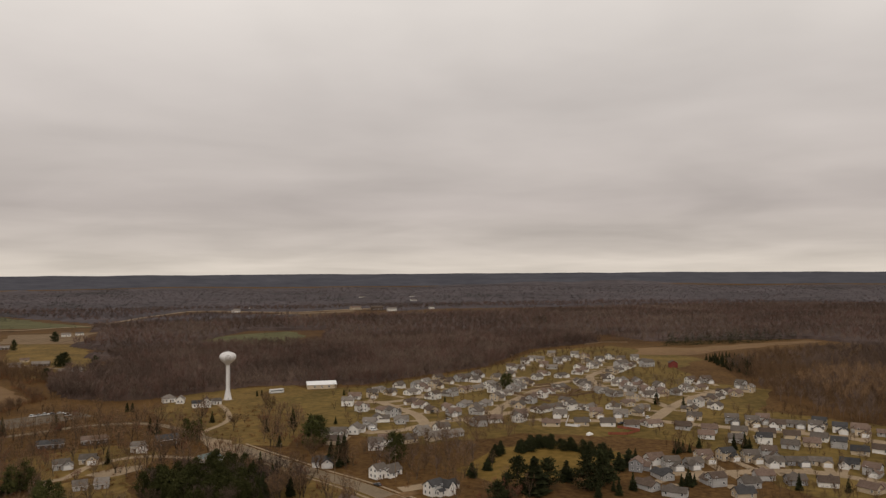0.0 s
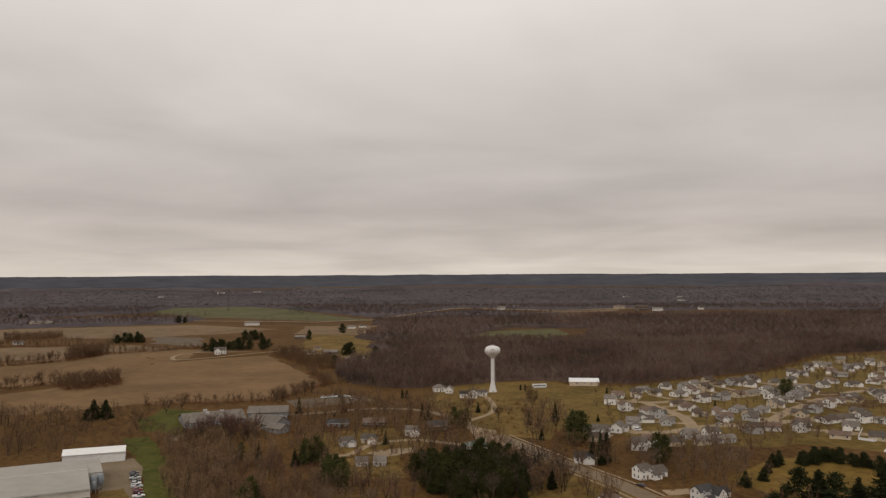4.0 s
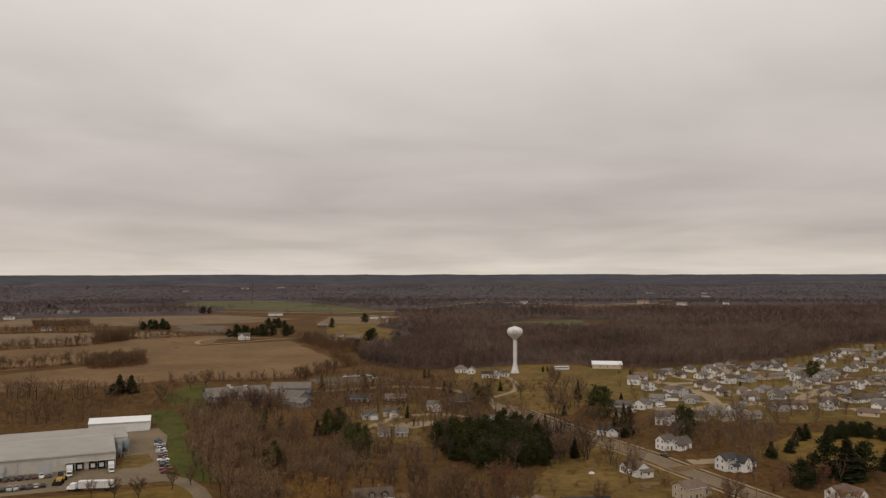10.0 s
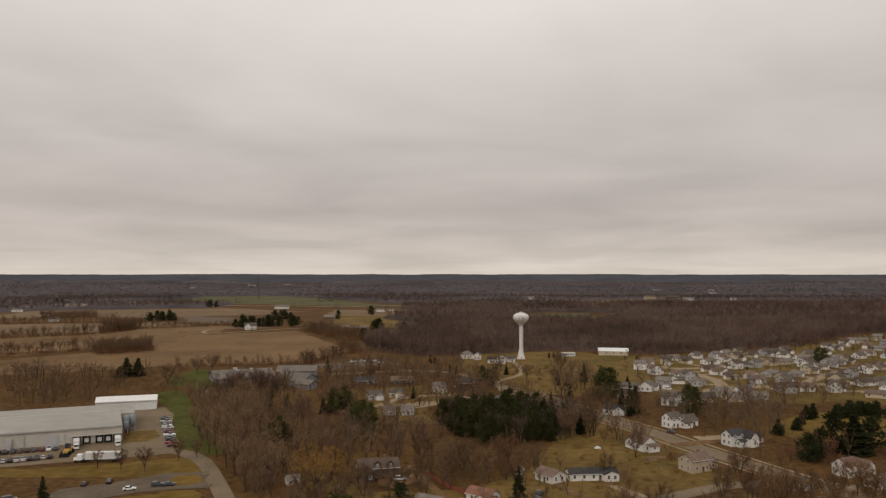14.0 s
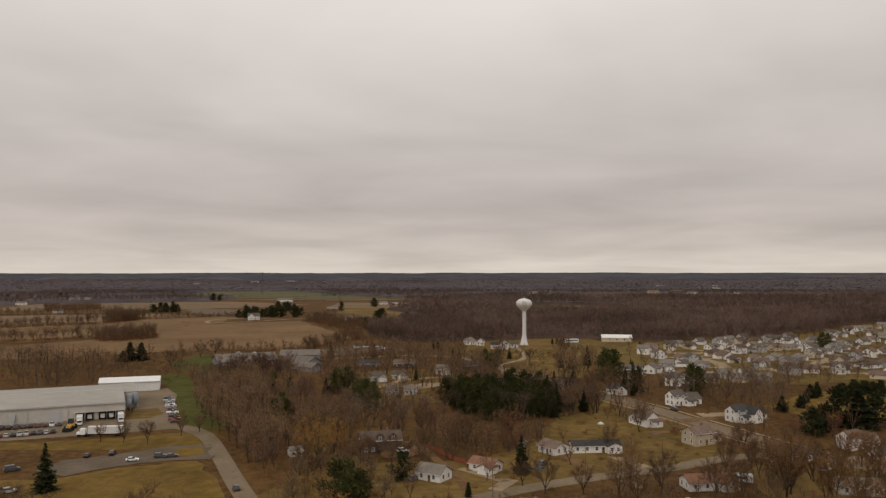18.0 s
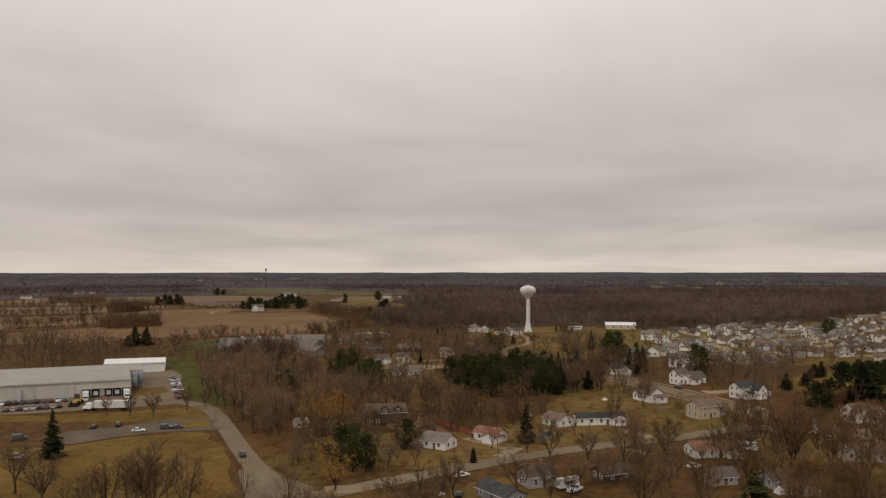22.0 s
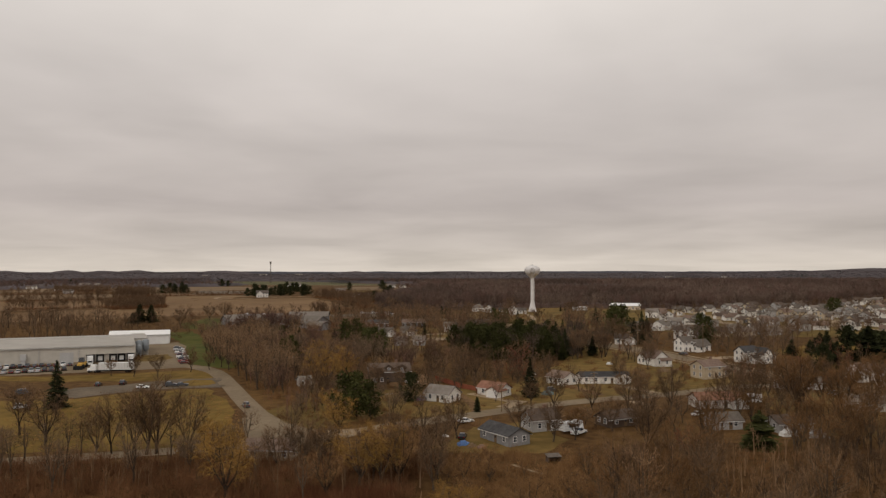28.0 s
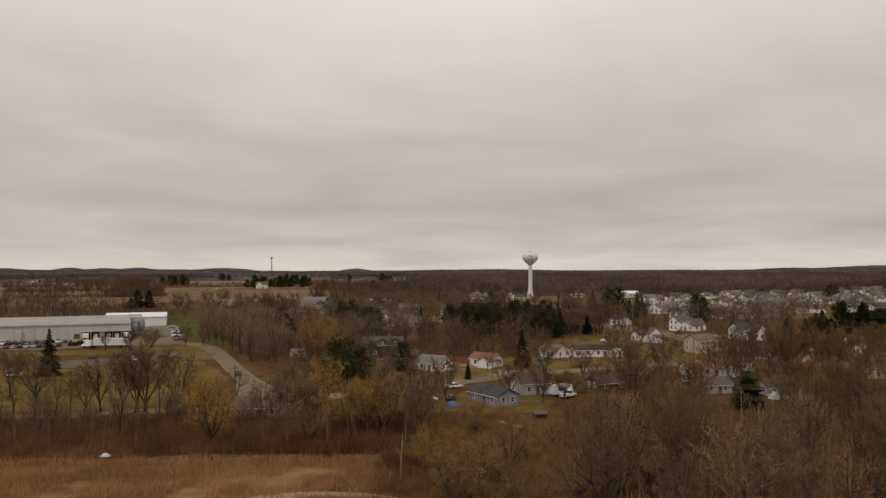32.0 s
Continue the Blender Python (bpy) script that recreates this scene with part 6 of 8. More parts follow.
for x, y, turn, mat, label, size in ((6.5, 203, 20, "tarp", "blue tarpaulin over a heap", 1.6), (8.5, 201, 50, "wood", "heap of scrap timber", 1.4), (11, 200, 10, "brick", "heap of rubble and buckets", 1.2), (2, 212, 0, "trim", "white plastic bin by a car", 0.9),
                                     (94, 212, 15, "trim", "white sacks stacked in a yard", 2.4), (101, 210, -10, "steel_grey", "grey sheets of scrap metal", 2.6), (93, 325, 5, "wood", "small wooden play house on grass", 2.2), (75, 345, 10, "wall_white", "small white cargo trailer", 1.3),
                                     (-60, 151, 5, "wall_white", "white boat hull lying at the marsh edge", 0.9), (103, 330, 60, "brush", "heap of brushwood on a lawn", 3.2), (38, 274, 30, "roof_e", "green garden shelter on lawn", 2.2), (270, 420, 20, "trim", "small white tent in a yard", 2.4)):
    heap = thing("yard_item", stand(x, y, turn), label, "yard clutter")
    g = Geo().box(-size, size, -size * 0.5, size * 0.5, -0.1, size * 0.45, 0, size * 0.12).box(-size * 0.6, size * 0.5, -size * 0.3, size * 0.4, size * 0.45, size * 0.75, 0, size * 0.15)
    part("body", g.mesh("body", mat), heap)
    KEEP_OFF.append((x, y, 3))
lean_to = thing("lean_to", stand(27, 186, 12) @ Matrix.Scale(0.65, 4), "dark lean-to shelter with a grey sheet roof", "shelter")
part("wall", Geo().box(-2.4, 2.4, 1.5, 1.6, 0, 2.3).box(-2.4, -2.3, -1.5, 1.5, 0, 2.2).box(2.3, 2.4, -1.5, 1.5, 0, 2.2).mesh("wall", "wall_k"), lean_to)
part("roof", Geo().add([(-2.7, -1.9, 2.1), (2.7, -1.9, 2.1), (2.7, 1.9, 2.7), (-2.7, 1.9, 2.7), (-2.7, -1.9, 2.2), (2.7, -1.9, 2.2), (2.7, 1.9, 2.8), (-2.7, 1.9, 2.8)], [(3, 2, 1, 0), (4, 5, 6, 7), (0, 1, 5, 4), (1, 2, 6, 5), (2, 3, 7, 6), (3, 0, 4, 7)]).mesh("roof", "roof_g"), lean_to)
for x in (-2.2, 0, 2.2):
    part("post", Geo().box(x - 0.07, x + 0.07, -1.6, -1.46, -0.2, 2.1).mesh("post", "wood"), lean_to)
KEEP_OFF.append((27, 186, 4))
snag = thing("dead_tree", stand(-3.2, 134), "pale dead tree trunk standing at the marsh edge", "tree")
part("trunk", Geo().tube((0, 0, -0.5), (0.1, 0, 4.2), 0.2, 0.15, 7).tube((0.1, 0, 4.2), (0.35, 0.1, 8.2), 0.15, 0.05, 6).mesh("trunk", "twig_pale"), snag)
part("stub", Geo().tube((0.1, 0, 4.0), (-0.7, 0.2, 5.4), 0.06, 0.03, 5).tube((0.2, 0, 6.0), (0.9, 0.1, 7.0), 0.05, 0.02, 5).mesh("stub", "twig_pale"), snag)
marsh_post = thing("wooden_post", stand(-39, 127), "thin weathered wooden post in the marsh", "post")
part("post", Geo().tube((0, 0, -0.5), (0.05, 0, 4.2), 0.09, 0.07, 7).mesh("post", "wood"), marsh_post)
log = thing("fallen_log", pose(47.2, 138, -11.6, 0, 0, -72), "pale fallen tree trunk lying in the woods", "log")
part("trunk", Geo().tube((-7, 0, 0.9), (7, 0, 0.4), 0.12, 0.24, 8).mesh("trunk", "twig_pale"), log)
part("stub", Geo().tube((2, 0, 0.6), (2.8, 0.7, 1.3), 0.09, 0.05, 6).mesh("stub", "twig_pale"), log)


# ---- trees ----
def slivers(p, d, length, width, rng):
    """Thin tapering triangles from the points p along the directions d."""
    d = d / np.linalg.norm(d, axis=1, keepdims=True)
    side = np.cross(d, rng.normal(size=d.shape))
    side /= np.linalg.norm(side, axis=1, keepdims=True) + 1e-9
    tip = p + d * length[:, None]
    tip[:, 2] = np.maximum(tip[:, 2], 0.05)
    return np.stack([p - side * width[:, None] / 2, p + side * width[:, None] / 2, tip], 1)


def bare_shape(seed, tall, spread, leaders, limbs, subs, twigs, width, droop=0.0, fork=0.2, forks=0, stout=0.017, rise=0.0):
    """A leafless tree: a trunk that forks into rising, bending leaders with side limbs, as a Geo, and its twigs as triangles. forks: branches on each limb."""
    rng = np.random.default_rng(seed)
    geo, tris = Geo(), []
    r = stout * tall
    lean = rng.normal(size=2) * 0.02 * tall
    base, split = Vector((0, 0, -0.5)), Vector((lean[0], lean[1], tall * fork))
    geo.tube(base, Vector((0, 0, 0.5)), r * 1.7, r * 1.2, 6)
    geo.tube(Vector((0, 0, 0.5)), split, r * 1.2, r * 0.95, 6)
    axes = []
    for k in range(leaders):
        a = 2 * math.pi * (k + rng.uniform(-0.25, 0.25)) / leaders
        u = rng.uniform(0.45, 1.0) if k else 0.15
        end = Vector((lean[0] + math.cos(a) * spread * u, lean[1] + math.sin(a) * spread * u, tall * (1.0 - 0.22 * u * rng.uniform(0.6, 1.3))))
        start = split - Vector((0, 0, tall * 0.06 * rng.random()))
        mid = start.lerp(end, 0.42) + Vector((math.cos(a + rng.normal() * 0.5), math.sin(a + rng.normal() * 0.5), -0.25)) * spread * 0.13
        high = mid.lerp(end, 0.5) + Vector((rng.normal(), rng.normal(), 0)) * spread * 0.06
        geo.tube(start, mid, r * 0.62, r * 0.40, 5)
        geo.tube(mid, high, r * 0.40, r * 0.22, 4)
        geo.tube(high, end, r * 0.22, r * 0.06, 3)
        axes += [(np.array(mid), np.array(end), 1.0), (np.array(start.lerp(mid, 0.45)), np.array(mid), 0.5)]
        for q in range(limbs):
            s = 0.18 + 0.66 * (q + rng.random()) / limbs
            p = start.lerp(mid, s / 0.42) if s < 0.42 else mid.lerp(high, (s - 0.42) / 0.29) if s < 0.71 else high.lerp(end, (s - 0.71) / 0.29)
            b = a + rng.uniform(-1.6, 1.6)
            ln = tall * rng.uniform(0.20, 0.36) * (1.1 - 0.55 * s)
            way = Vector((math.cos(b) * 0.85, math.sin(b) * 0.85, rng.uniform(0.2, 0.7) + rise)).normalized()
            elbow = p + way * ln * 0.5
            tip = elbow + (way + Vector((rng.normal() * 0.25, rng.normal() * 0.25, 0.5 - droop))).normalized() * ln * 0.55
            geo.tube(p, elbow, r * 0.26, r * 0.16, 3)
            geo.tube(elbow, tip, r * 0.16, r * 0.05, 3)
            axes += [(np.array(elbow), np.array(tip), 0.7), (np.array(p.lerp(elbow, 0.4)), np.array(elbow), 0.3)]
            for w in range(forks):
                c = b + (1 if w % 2 else -1) * rng.uniform(0.5, 1.2)
                root = p.lerp(elbow, 0.5) if w < forks / 2 else elbow.lerp(tip, 0.3)
                bud = root + Vector((math.cos(c), math.sin(c), rng.uniform(0.3, 1.1))).normalized() * ln * rng.uniform(0.35, 0.6)
                geo.tube(root, bud, r * 0.12, r * 0.04, 3)
                axes.append((np.array(root), np.array(bud), 0.5))
    for p0, p1, share in axes:
        n = max(2, int(subs * share))
        along = p1 - p0
        reach = np.linalg.norm(along) + 1e-6
        p = p0 + along * rng.uniform(0.12, 1.0, n)[:, None]
        d = along / reach * 0.75 + rng.normal(size=(n, 3)) * 0.52 + np.array([0, 0, 0.32 - droop])
        d /= np.linalg.norm(d, axis=1, keepdims=True)
        ln = tall * rng.uniform(0.06, 0.13, n)
        tris.append(slivers(p, d, ln, np.full(n, width * 1.6), rng))
        q = np.repeat(p, twigs, 0) + np.repeat(d * ln[:, None], twigs, 0) * rng.uniform(0.2, 1.0, n * twigs)[:, None]
        dd = np.repeat(d, twigs, 0) * 0.7 + rng.normal(size=(n * twigs, 3)) * 0.5 + np.array([0, 0, 0.25 - droop * 1.9])
        tris.append(slivers(q, dd, tall * rng.uniform(0.035, 0.08, n * twigs) * (1 + droop), np.full(n * twigs, width), rng))
    return geo, np.concatenate(tris)


def wood_shape(seed, tall, spread, ribs, twigs, width):
    """A tree of the far woods in few triangles: a thin stem, rising boughs and a soft crown of twigs."""
    rng = np.random.default_rng(seed)
    s = rng.uniform(0.25, 0.7, ribs)
    a = rng.random(ribs) * 2 * math.pi
    root = np.stack([np.cos(a) * 0.2, np.sin(a) * 0.2, s * tall], 1)
    reach = spread * rng.uniform(0.5, 1.0, ribs) * (1.15 - s * 0.5)
    tip = np.stack([np.cos(a) * reach, np.sin(a) * reach, tall * np.clip(s + rng.uniform(0.15, 0.42, ribs), 0, 1.0)], 1)
    d = tip - root
    bough = slivers(root, d, np.linalg.norm(d, axis=1), np.full(ribs, width * 1.3), rng)
    pick = rng.integers(0, ribs, twigs)
    p = root[pick] + d[pick] * rng.uniform(0.35, 1.0, twigs)[:, None]
    way = d[pick] / np.linalg.norm(d[pick], axis=1, keepdims=True) + rng.normal(size=(twigs, 3)) * 0.55 + np.array([0, 0, 0.3])
    twig = slivers(p, way, tall * rng.uniform(0.10, 0.22, twigs), np.full(twigs, width), rng)
    stem = slivers(np.array([[0, 0, -0.5]]), np.array([[0.02, 0.02, 1.0]]), np.array([tall * 0.95]), np.array([0.45]), rng)
    return Geo(), np.concatenate([stem, bough, twig])


def conifer_shape(seed, tall, spread, whorls, arms, start=0.08, rough=0.15, power=1.0):
    """Drooping sprays in whorls round a trunk."""
    rng = np.random.default_rng(seed)
    geo = Geo().tube((0, 0, -0.4), (0, 0, tall * 0.97), 0.018 * tall, 0.02, 7)
    tris = []
    for k in range(whorls):
        s = start + (0.985 - start) * k / (whorls - 1)
        reach = spread * (1 - s) ** power * (1 + rng.normal() * rough) + 0.12
        for i in range(arms):
            a = 2 * math.pi * (i + rng.random()) / arms
            rr = reach * rng.uniform(0.72, 1.1)
            z = tall * s + rng.normal() * 0.015 * tall
            way, side = np.array([math.cos(a), math.sin(a), 0]), np.array([-math.sin(a), math.cos(a), 0])
            root = np.array([0, 0, z + rr * 0.15])
            tip = way * rr + np.array([0, 0, z - rr * 0.22])
            for f in (0.42, 0.68, 0.94):
                c = root + (tip - root) * f
                wd = rr * 0.26 + 0.16
                tris.append([c - way * wd * 0.9 + rng.normal(size=3) * 0.08, c + side * wd + rng.normal(size=3) * 0.12 - [0, 0, wd * 0.35], c + way * wd * 0.9 + rng.normal(size=3) * 0.1 - [0, 0, 0.1]])
                tris.append([c - way * wd * 0.9 + rng.normal(size=3) * 0.08, c - side * wd + rng.normal(size=3) * 0.12 - [0, 0, wd * 0.35], c + way * wd * 0.9 + rng.normal(size=3) * 0.1 - [0, 0, 0.1]])
    return geo, np.array(tris)


def pine_shape(seed, tall, spread, clumps, leaves, bare=0.25):
    """A pine: tufts of needles at the ends of uneven limbs."""
    rng = np.random.default_rng(seed)
    geo = Geo().tube((0, 0, -0.4), (0, 0, tall * 0.95), 0.019 * tall, 0.04, 7)
    tris = []
    for k in range(clumps):
        s = bare + (1 - bare) * (k + rng.random()) / clumps
        a = rng.random() * 2 * math.pi
        shape = math.sin(min(1, (s - bare) / (1 - bare) * 0.9 + 0.18) * math.pi) ** 0.7
        r = spread * shape * rng.uniform(0.35, 1.05)
        c = np.array([math.cos(a) * r, math.sin(a) * r, tall * s * 0.96])
        if k % 3 == 0:
            geo.tube((0, 0, c[2] - r * 0.3), tuple(c), 0.07, 0.03, 4)
        size = spread * rng.uniform(0.20, 0.36)
        p = c + rng.normal(size=(leaves, 3)) * size * np.array([0.6, 0.6, 0.38])
        d = rng.normal(size=(leaves, 3)) + np.array([0, 0, 0.25]) + (p - c) / size
        tris.append(slivers(p, d, size * rng.uniform(0.5, 1.0, leaves), size * rng.uniform(0.3, 0.55, leaves), rng))
    return geo, np.concatenate(tris)


def tri_mesh(name, tris, mat):
    """A mesh of loose triangles from an array n x 3 x 3."""
    n = len(tris)
    me = bpy.data.meshes.new(name)
    me.vertices.add(3 * n)
    me.vertices.foreach_set("co", tris.reshape(-1).astype(np.float32))
    me.loops.add(3 * n)
    me.loops.foreach_set("vertex_index", np.arange(3 * n, dtype=np.int32))
    me.polygons.add(n)
    me.polygons.foreach_set("loop_start", np.arange(0, 3 * n, 3, dtype=np.int32))
    me.materials.append(M[mat])
    me.update(calc_edges=True)
    return me


def geo_tris(geo):
    v = np.array(geo.v, dtype=float)
    res = []
    for f in geo.f:
        for i in range(1, len(f) - 1):
            res.append((f[0], f[i], f[i + 1]))
    return v[np.array(res)]


shapes = {}
for k in range(6):
    shapes["lean", k] = bare_shape(20 + k, 13.5, 4.0 + 0.5 * (k % 3), 5, 3, 6, 6, 0.058, fork=0.14 + 0.03 * (k % 4), stout=0.016, rise=0.25)
    shapes["bare", k] = bare_shape(20 + k, 13.5, 4.0 + 0.5 * (k % 3), 5, 5, 8, 7, 0.046, fork=0.14 + 0.03 * (k % 4), forks=3, stout=0.018, rise=0.25)
for k in range(3):
    shapes["tall", k] = bare_shape(40 + k, 16.0, 2.6, 4, 5, 5, 5, 0.055, fork=0.30)
    shapes["vase", k] = bare_shape(30 + k, 15.0, 3.7, 6, 6, 5, 5, 0.044, fork=0.08 + 0.06 * k, forks=3, stout=0.014, rise=0.5)
    shapes["willow", k] = bare_shape(50 + k, 12.5, 5.2, 6, 5, 6, 8, 0.044, droop=0.36, fork=0.16, forks=2, stout=0.024)
    shapes["round", k] = bare_shape(60 + k, 9.5, 4.4, 6, 4, 6, 6, 0.060, droop=0.05, fork=0.14)
    shapes["spruce", k] = conifer_shape(70 + k, 13.0, 3.4, 26, 9)
    shapes["pine", k] = pine_shape(80 + k, 14.0, 4.4, 50, 26, bare=0.14)
    shapes["low_pine", k] = pine_shape(90 + k, 13.5, 5.4, 60, 26, bare=0.05)
for k in range(3):
    shapes["fir", k] = conifer_shape(110 + k, 11.0, 4.4, 24, 12, 0.04, 0.24, 0.55)
shapes["cedar", 0] = conifer_shape(99, 5.0, 1.1, 18, 8, 0.03, 0.08, 0.6)
NEEDLES = {"spruce": "needle", "pine": "pine", "low_pine": "needle", "fir": "needle", "cedar": "needle"}
NOTES = {"bare": "bare deciduous tree with spreading grey-brown twigs", "tall": "tall slender bare tree with grey-brown twigs", "vase": "tall bare tree with upswept dark limbs", "willow": "golden weeping willow with bare drooping twigs", "round": "low bare tree with a round crown",
         "spruce": "dark green spruce of conical shape", "pine": "dark green pine with an uneven crown", "low_pine": "broad dark green pine branched to the ground", "fir": "broad dark green fir branched to the ground", "cedar": "small narrow dark green cedar"}
tree_meshes = {}


def tree(kind, x, y, size=1.0, twig="", note=""):
    """A tree of its own, with trunk and crown."""
    rng = random.Random(int(x * 31 + y * 17))
    k = rng.randrange(6 if kind in ("bare", "lean") else 1 if kind == "cedar" else 3)
    leaf = twig or NEEDLES.get(kind) or ("twig_gold" if kind == "willow" else "twig")
    if (kind, k, leaf) not in tree_meshes:
        geo, tris = shapes[kind, k]
        tree_meshes[kind, k, leaf] = (geo.mesh("trunk", "bark"), tri_mesh("crown", tris, leaf))
    trunk, crown = tree_meshes[kind, k, leaf]
    where = NOTES[kind] if not note else note
    ob = thing("tree", stand(x, y, rng.random() * 360) @ Matrix.Diagonal((size, size, size * rng.uniform(0.93, 1.07), 1)), where, "tree", "trees of the village")
    part("trunk", trunk, ob)
    part("crown", crown, ob)


def inside(points, poly):
    x, y = points[:, 0], points[:, 1]
    res = np.zeros(len(points), bool)
    for (ax, ay), (bx, by) in zip(poly, poly[1:] + poly[:1]):
        hit = ((ay > y) != (by > y)) & (x < (bx - ax) * (y - ay) / ((by - ay) or 1e-9) + ax)
        res ^= hit
    return res


def scatter(poly, gap, seed, clear=1.0, off=()):
    """Uneven points inside a polygon, away from houses and roads, and outside the polygons off."""
    rng = np.random.default_rng(seed)
    xs, ys = [p[0] for p in poly], [p[1] for p in poly]
    gx_, gy_ = np.meshgrid(np.arange(min(xs), max(xs), gap), np.arange(min(ys), max(ys), gap))
    pts = np.stack([gx_.ravel(), gy_.ravel()], 1) + rng.uniform(-0.48, 0.48, (gx_.size, 2)) * gap
    pts = pts[inside(pts, poly)]
    for hole in off:
        pts = pts[~inside(pts, hole)]
    for x, y, r in KEEP_OFF:
        if len(pts):
            pts = pts[np.hypot(pts[:, 0] - x, pts[:, 1] - y) > r * clear + 1]
    for line, half in LANES:
        if len(pts):
            a, b = line[:-1], line[1:]
            d = b - a
            s = np.clip(((pts[:, None] - a) * d).sum(2) / ((d * d).sum(1) + 1e-9), 0, 1)
            near = np.linalg.norm(pts[:, None] - (a + d * s[:, :, None]), axis=2).min(1)
            pts = pts[near > half + 2.0 * clear]
    return pts


def grove(name, pts, kinds, mat, label, seed, low=0.75, high=1.2, bark=True, category="woodland"):
    """Many trees that nobody would count, as one mesh of twigs and one of trunks."""
    rng = np.random.default_rng(seed)
    crowns, stems = [], []
    pick = rng.integers(0, len(kinds), len(pts))
    for k, key in enumerate(kinds):
        sel = pts[pick == k]
        if not len(sel):
            continue
        geo, tris = shapes[key]
        a, s = rng.random(len(sel)) * 2 * math.pi, rng.uniform(low, high, len(sel))
        c, n = np.cos(a) * s, np.sin(a) * s
        z = ground_at(sel[:, 0], sel[:, 1])
        for source, target in ((tris, crowns), (geo_tris(geo) if bark and geo.f else None, stems)):
            if source is None:
                continue
            t = np.empty((len(sel), *source.shape), np.float32)
            t[..., 0] = c[:, None, None] * source[..., 0] - n[:, None, None] * source[..., 1] + sel[:, 0, None, None]
            t[..., 1] = n[:, None, None] * source[..., 0] + c[:, None, None] * source[..., 1] + sel[:, 1, None, None]
            t[..., 2] = s[:, None, None] * source[..., 2] + z[:, None, None]
            target.append(t.reshape(-1, 3, 3))
    ob = tagged(new(name, tri_mesh(name, np.concatenate(crowns), mat)), label, category, kind="stuff")
    if bark:
        part("trunks", tri_mesh("trunks", np.concatenate(stems), "bark"), ob)
    return ob


# leaner shapes for woods farther off
for k in range(5):
    shapes["mid", k] = bare_shape(120 + k, 13.0, 4.2, 4, 2, 6, 4, 0.115, fork=0.2)
    shapes["far", k] = wood_shape(140 + k, 13.5, 4.4, 22, 60, 0.23)
    shapes["sapling", k] = wood_shape(170 + k, 7.5, 1.5, 9, 18, 0.07)
    shapes["farther", k] = wood_shape(150 + k, 12.5, 5.2, 12, 30, 0.42)
    shapes["speck", k] = wood_shape(160 + k, 8.0, 9.0, 6, 22, 0.75)
for k in range(3):
    bush_rng = np.random.default_rng(200 + k)
    pts1 = bush_rng.normal(size=(46, 3)) * np.array([1.9, 1.9, 1.0])
    pts1[:, 2] = np.abs(pts1[:, 2]) * 1.3
    shapes["bush", k] = (Geo(), slivers(pts1, bush_rng.normal(size=(46, 3)) * 0.42 + np.array([0, 0, 1.0]), bush_rng.uniform(2.0, 5.0, 46), np.full(46, 0.22), bush_rng))
for k in range(2):
    shapes["far_pine", k] = conifer_shape(180 + k, 15.0, 5.0, 5, 3)
    brush_rng = np.random.default_rng(190 + k)
    pts0 = brush_rng.normal(size=(90, 3)) * np.array([0.9, 0.9, 0.1])
    pts0[:, 2] = np.abs(pts0[:, 2])
    shapes["brush", k] = (Geo(), slivers(pts0, brush_rng.normal(size=(90, 3)) * 0.45 + np.array([0, 0, 1.0]), brush_rng.uniform(0.9, 3.0, 90), np.full(90, 0.07), brush_rng))
    reed0 = brush_rng.normal(size=(40, 3)) * np.array([0.6, 0.6, 0.0])
    shapes["reed", k] = (Geo(), slivers(reed0, brush_rng.normal(size=(40, 3)) * 0.28 + np.array([0, 0, 1.0]), brush_rng.uniform(0.4, 1.3, 40), np.full(40, 0.07), brush_rng))



def value_noise(x, y, cell, seed):
    """Smooth noise between 0 and 1."""
    table = np.random.default_rng(seed).random((256, 256))
    u, v = x / cell, y / cell
    i, j = np.floor(u).astype(int), np.floor(v).astype(int)
    f, h = u - i, v - j
    f, h = f * f * (3 - 2 * f), h * h * (3 - 2 * h)
    a, b_, c, d = table[i % 256, j % 256], table[(i + 1) % 256, j % 256], table[i % 256, (j + 1) % 256], table[(i + 1) % 256, (j + 1) % 256]
    return (a * (1 - f) + b_ * f) * (1 - h) + (c * (1 - f) + d * f) * h


def mixed_wood(name, pts, kinds, mats, label, seed, low, high, cell=70.0, bark=False):
    """A wood whose trees differ in tint by patches: mats holds materials with the words for their tint."""
    rng = np.random.default_rng(seed)
    drift = value_noise(pts[:, 0], pts[:, 1], cell, seed) * 0.75 + value_noise(pts[:, 0], pts[:, 1], cell * 0.22, seed + 1) * 0.35 + rng.normal(size=len(pts)) * 0.10
    rank = np.argsort(np.argsort(drift)) * len(mats) // max(1, len(pts))
    for k, (mat, word) in enumerate(mats):
        grove(name, pts[rank == k], kinds, mat, word + " " + label, seed + 10 + k, low, high, bark=bark)


# single trees that stand out
for x, y, s in ((-14, 171, 0.9), (-10, 186, 1.0), (1, 200, 0.8), (50, 190, 1.0), (22, 212, 0.8), (30, 206, 0.8), (58, 240, 1.2), (62, 236, 0.9)):
    tree("bare", x, y, s, "", "tall bare tree with spreading limbs and grey-brown twigs" if s > 1 else "bare tree with fine grey-brown twigs")
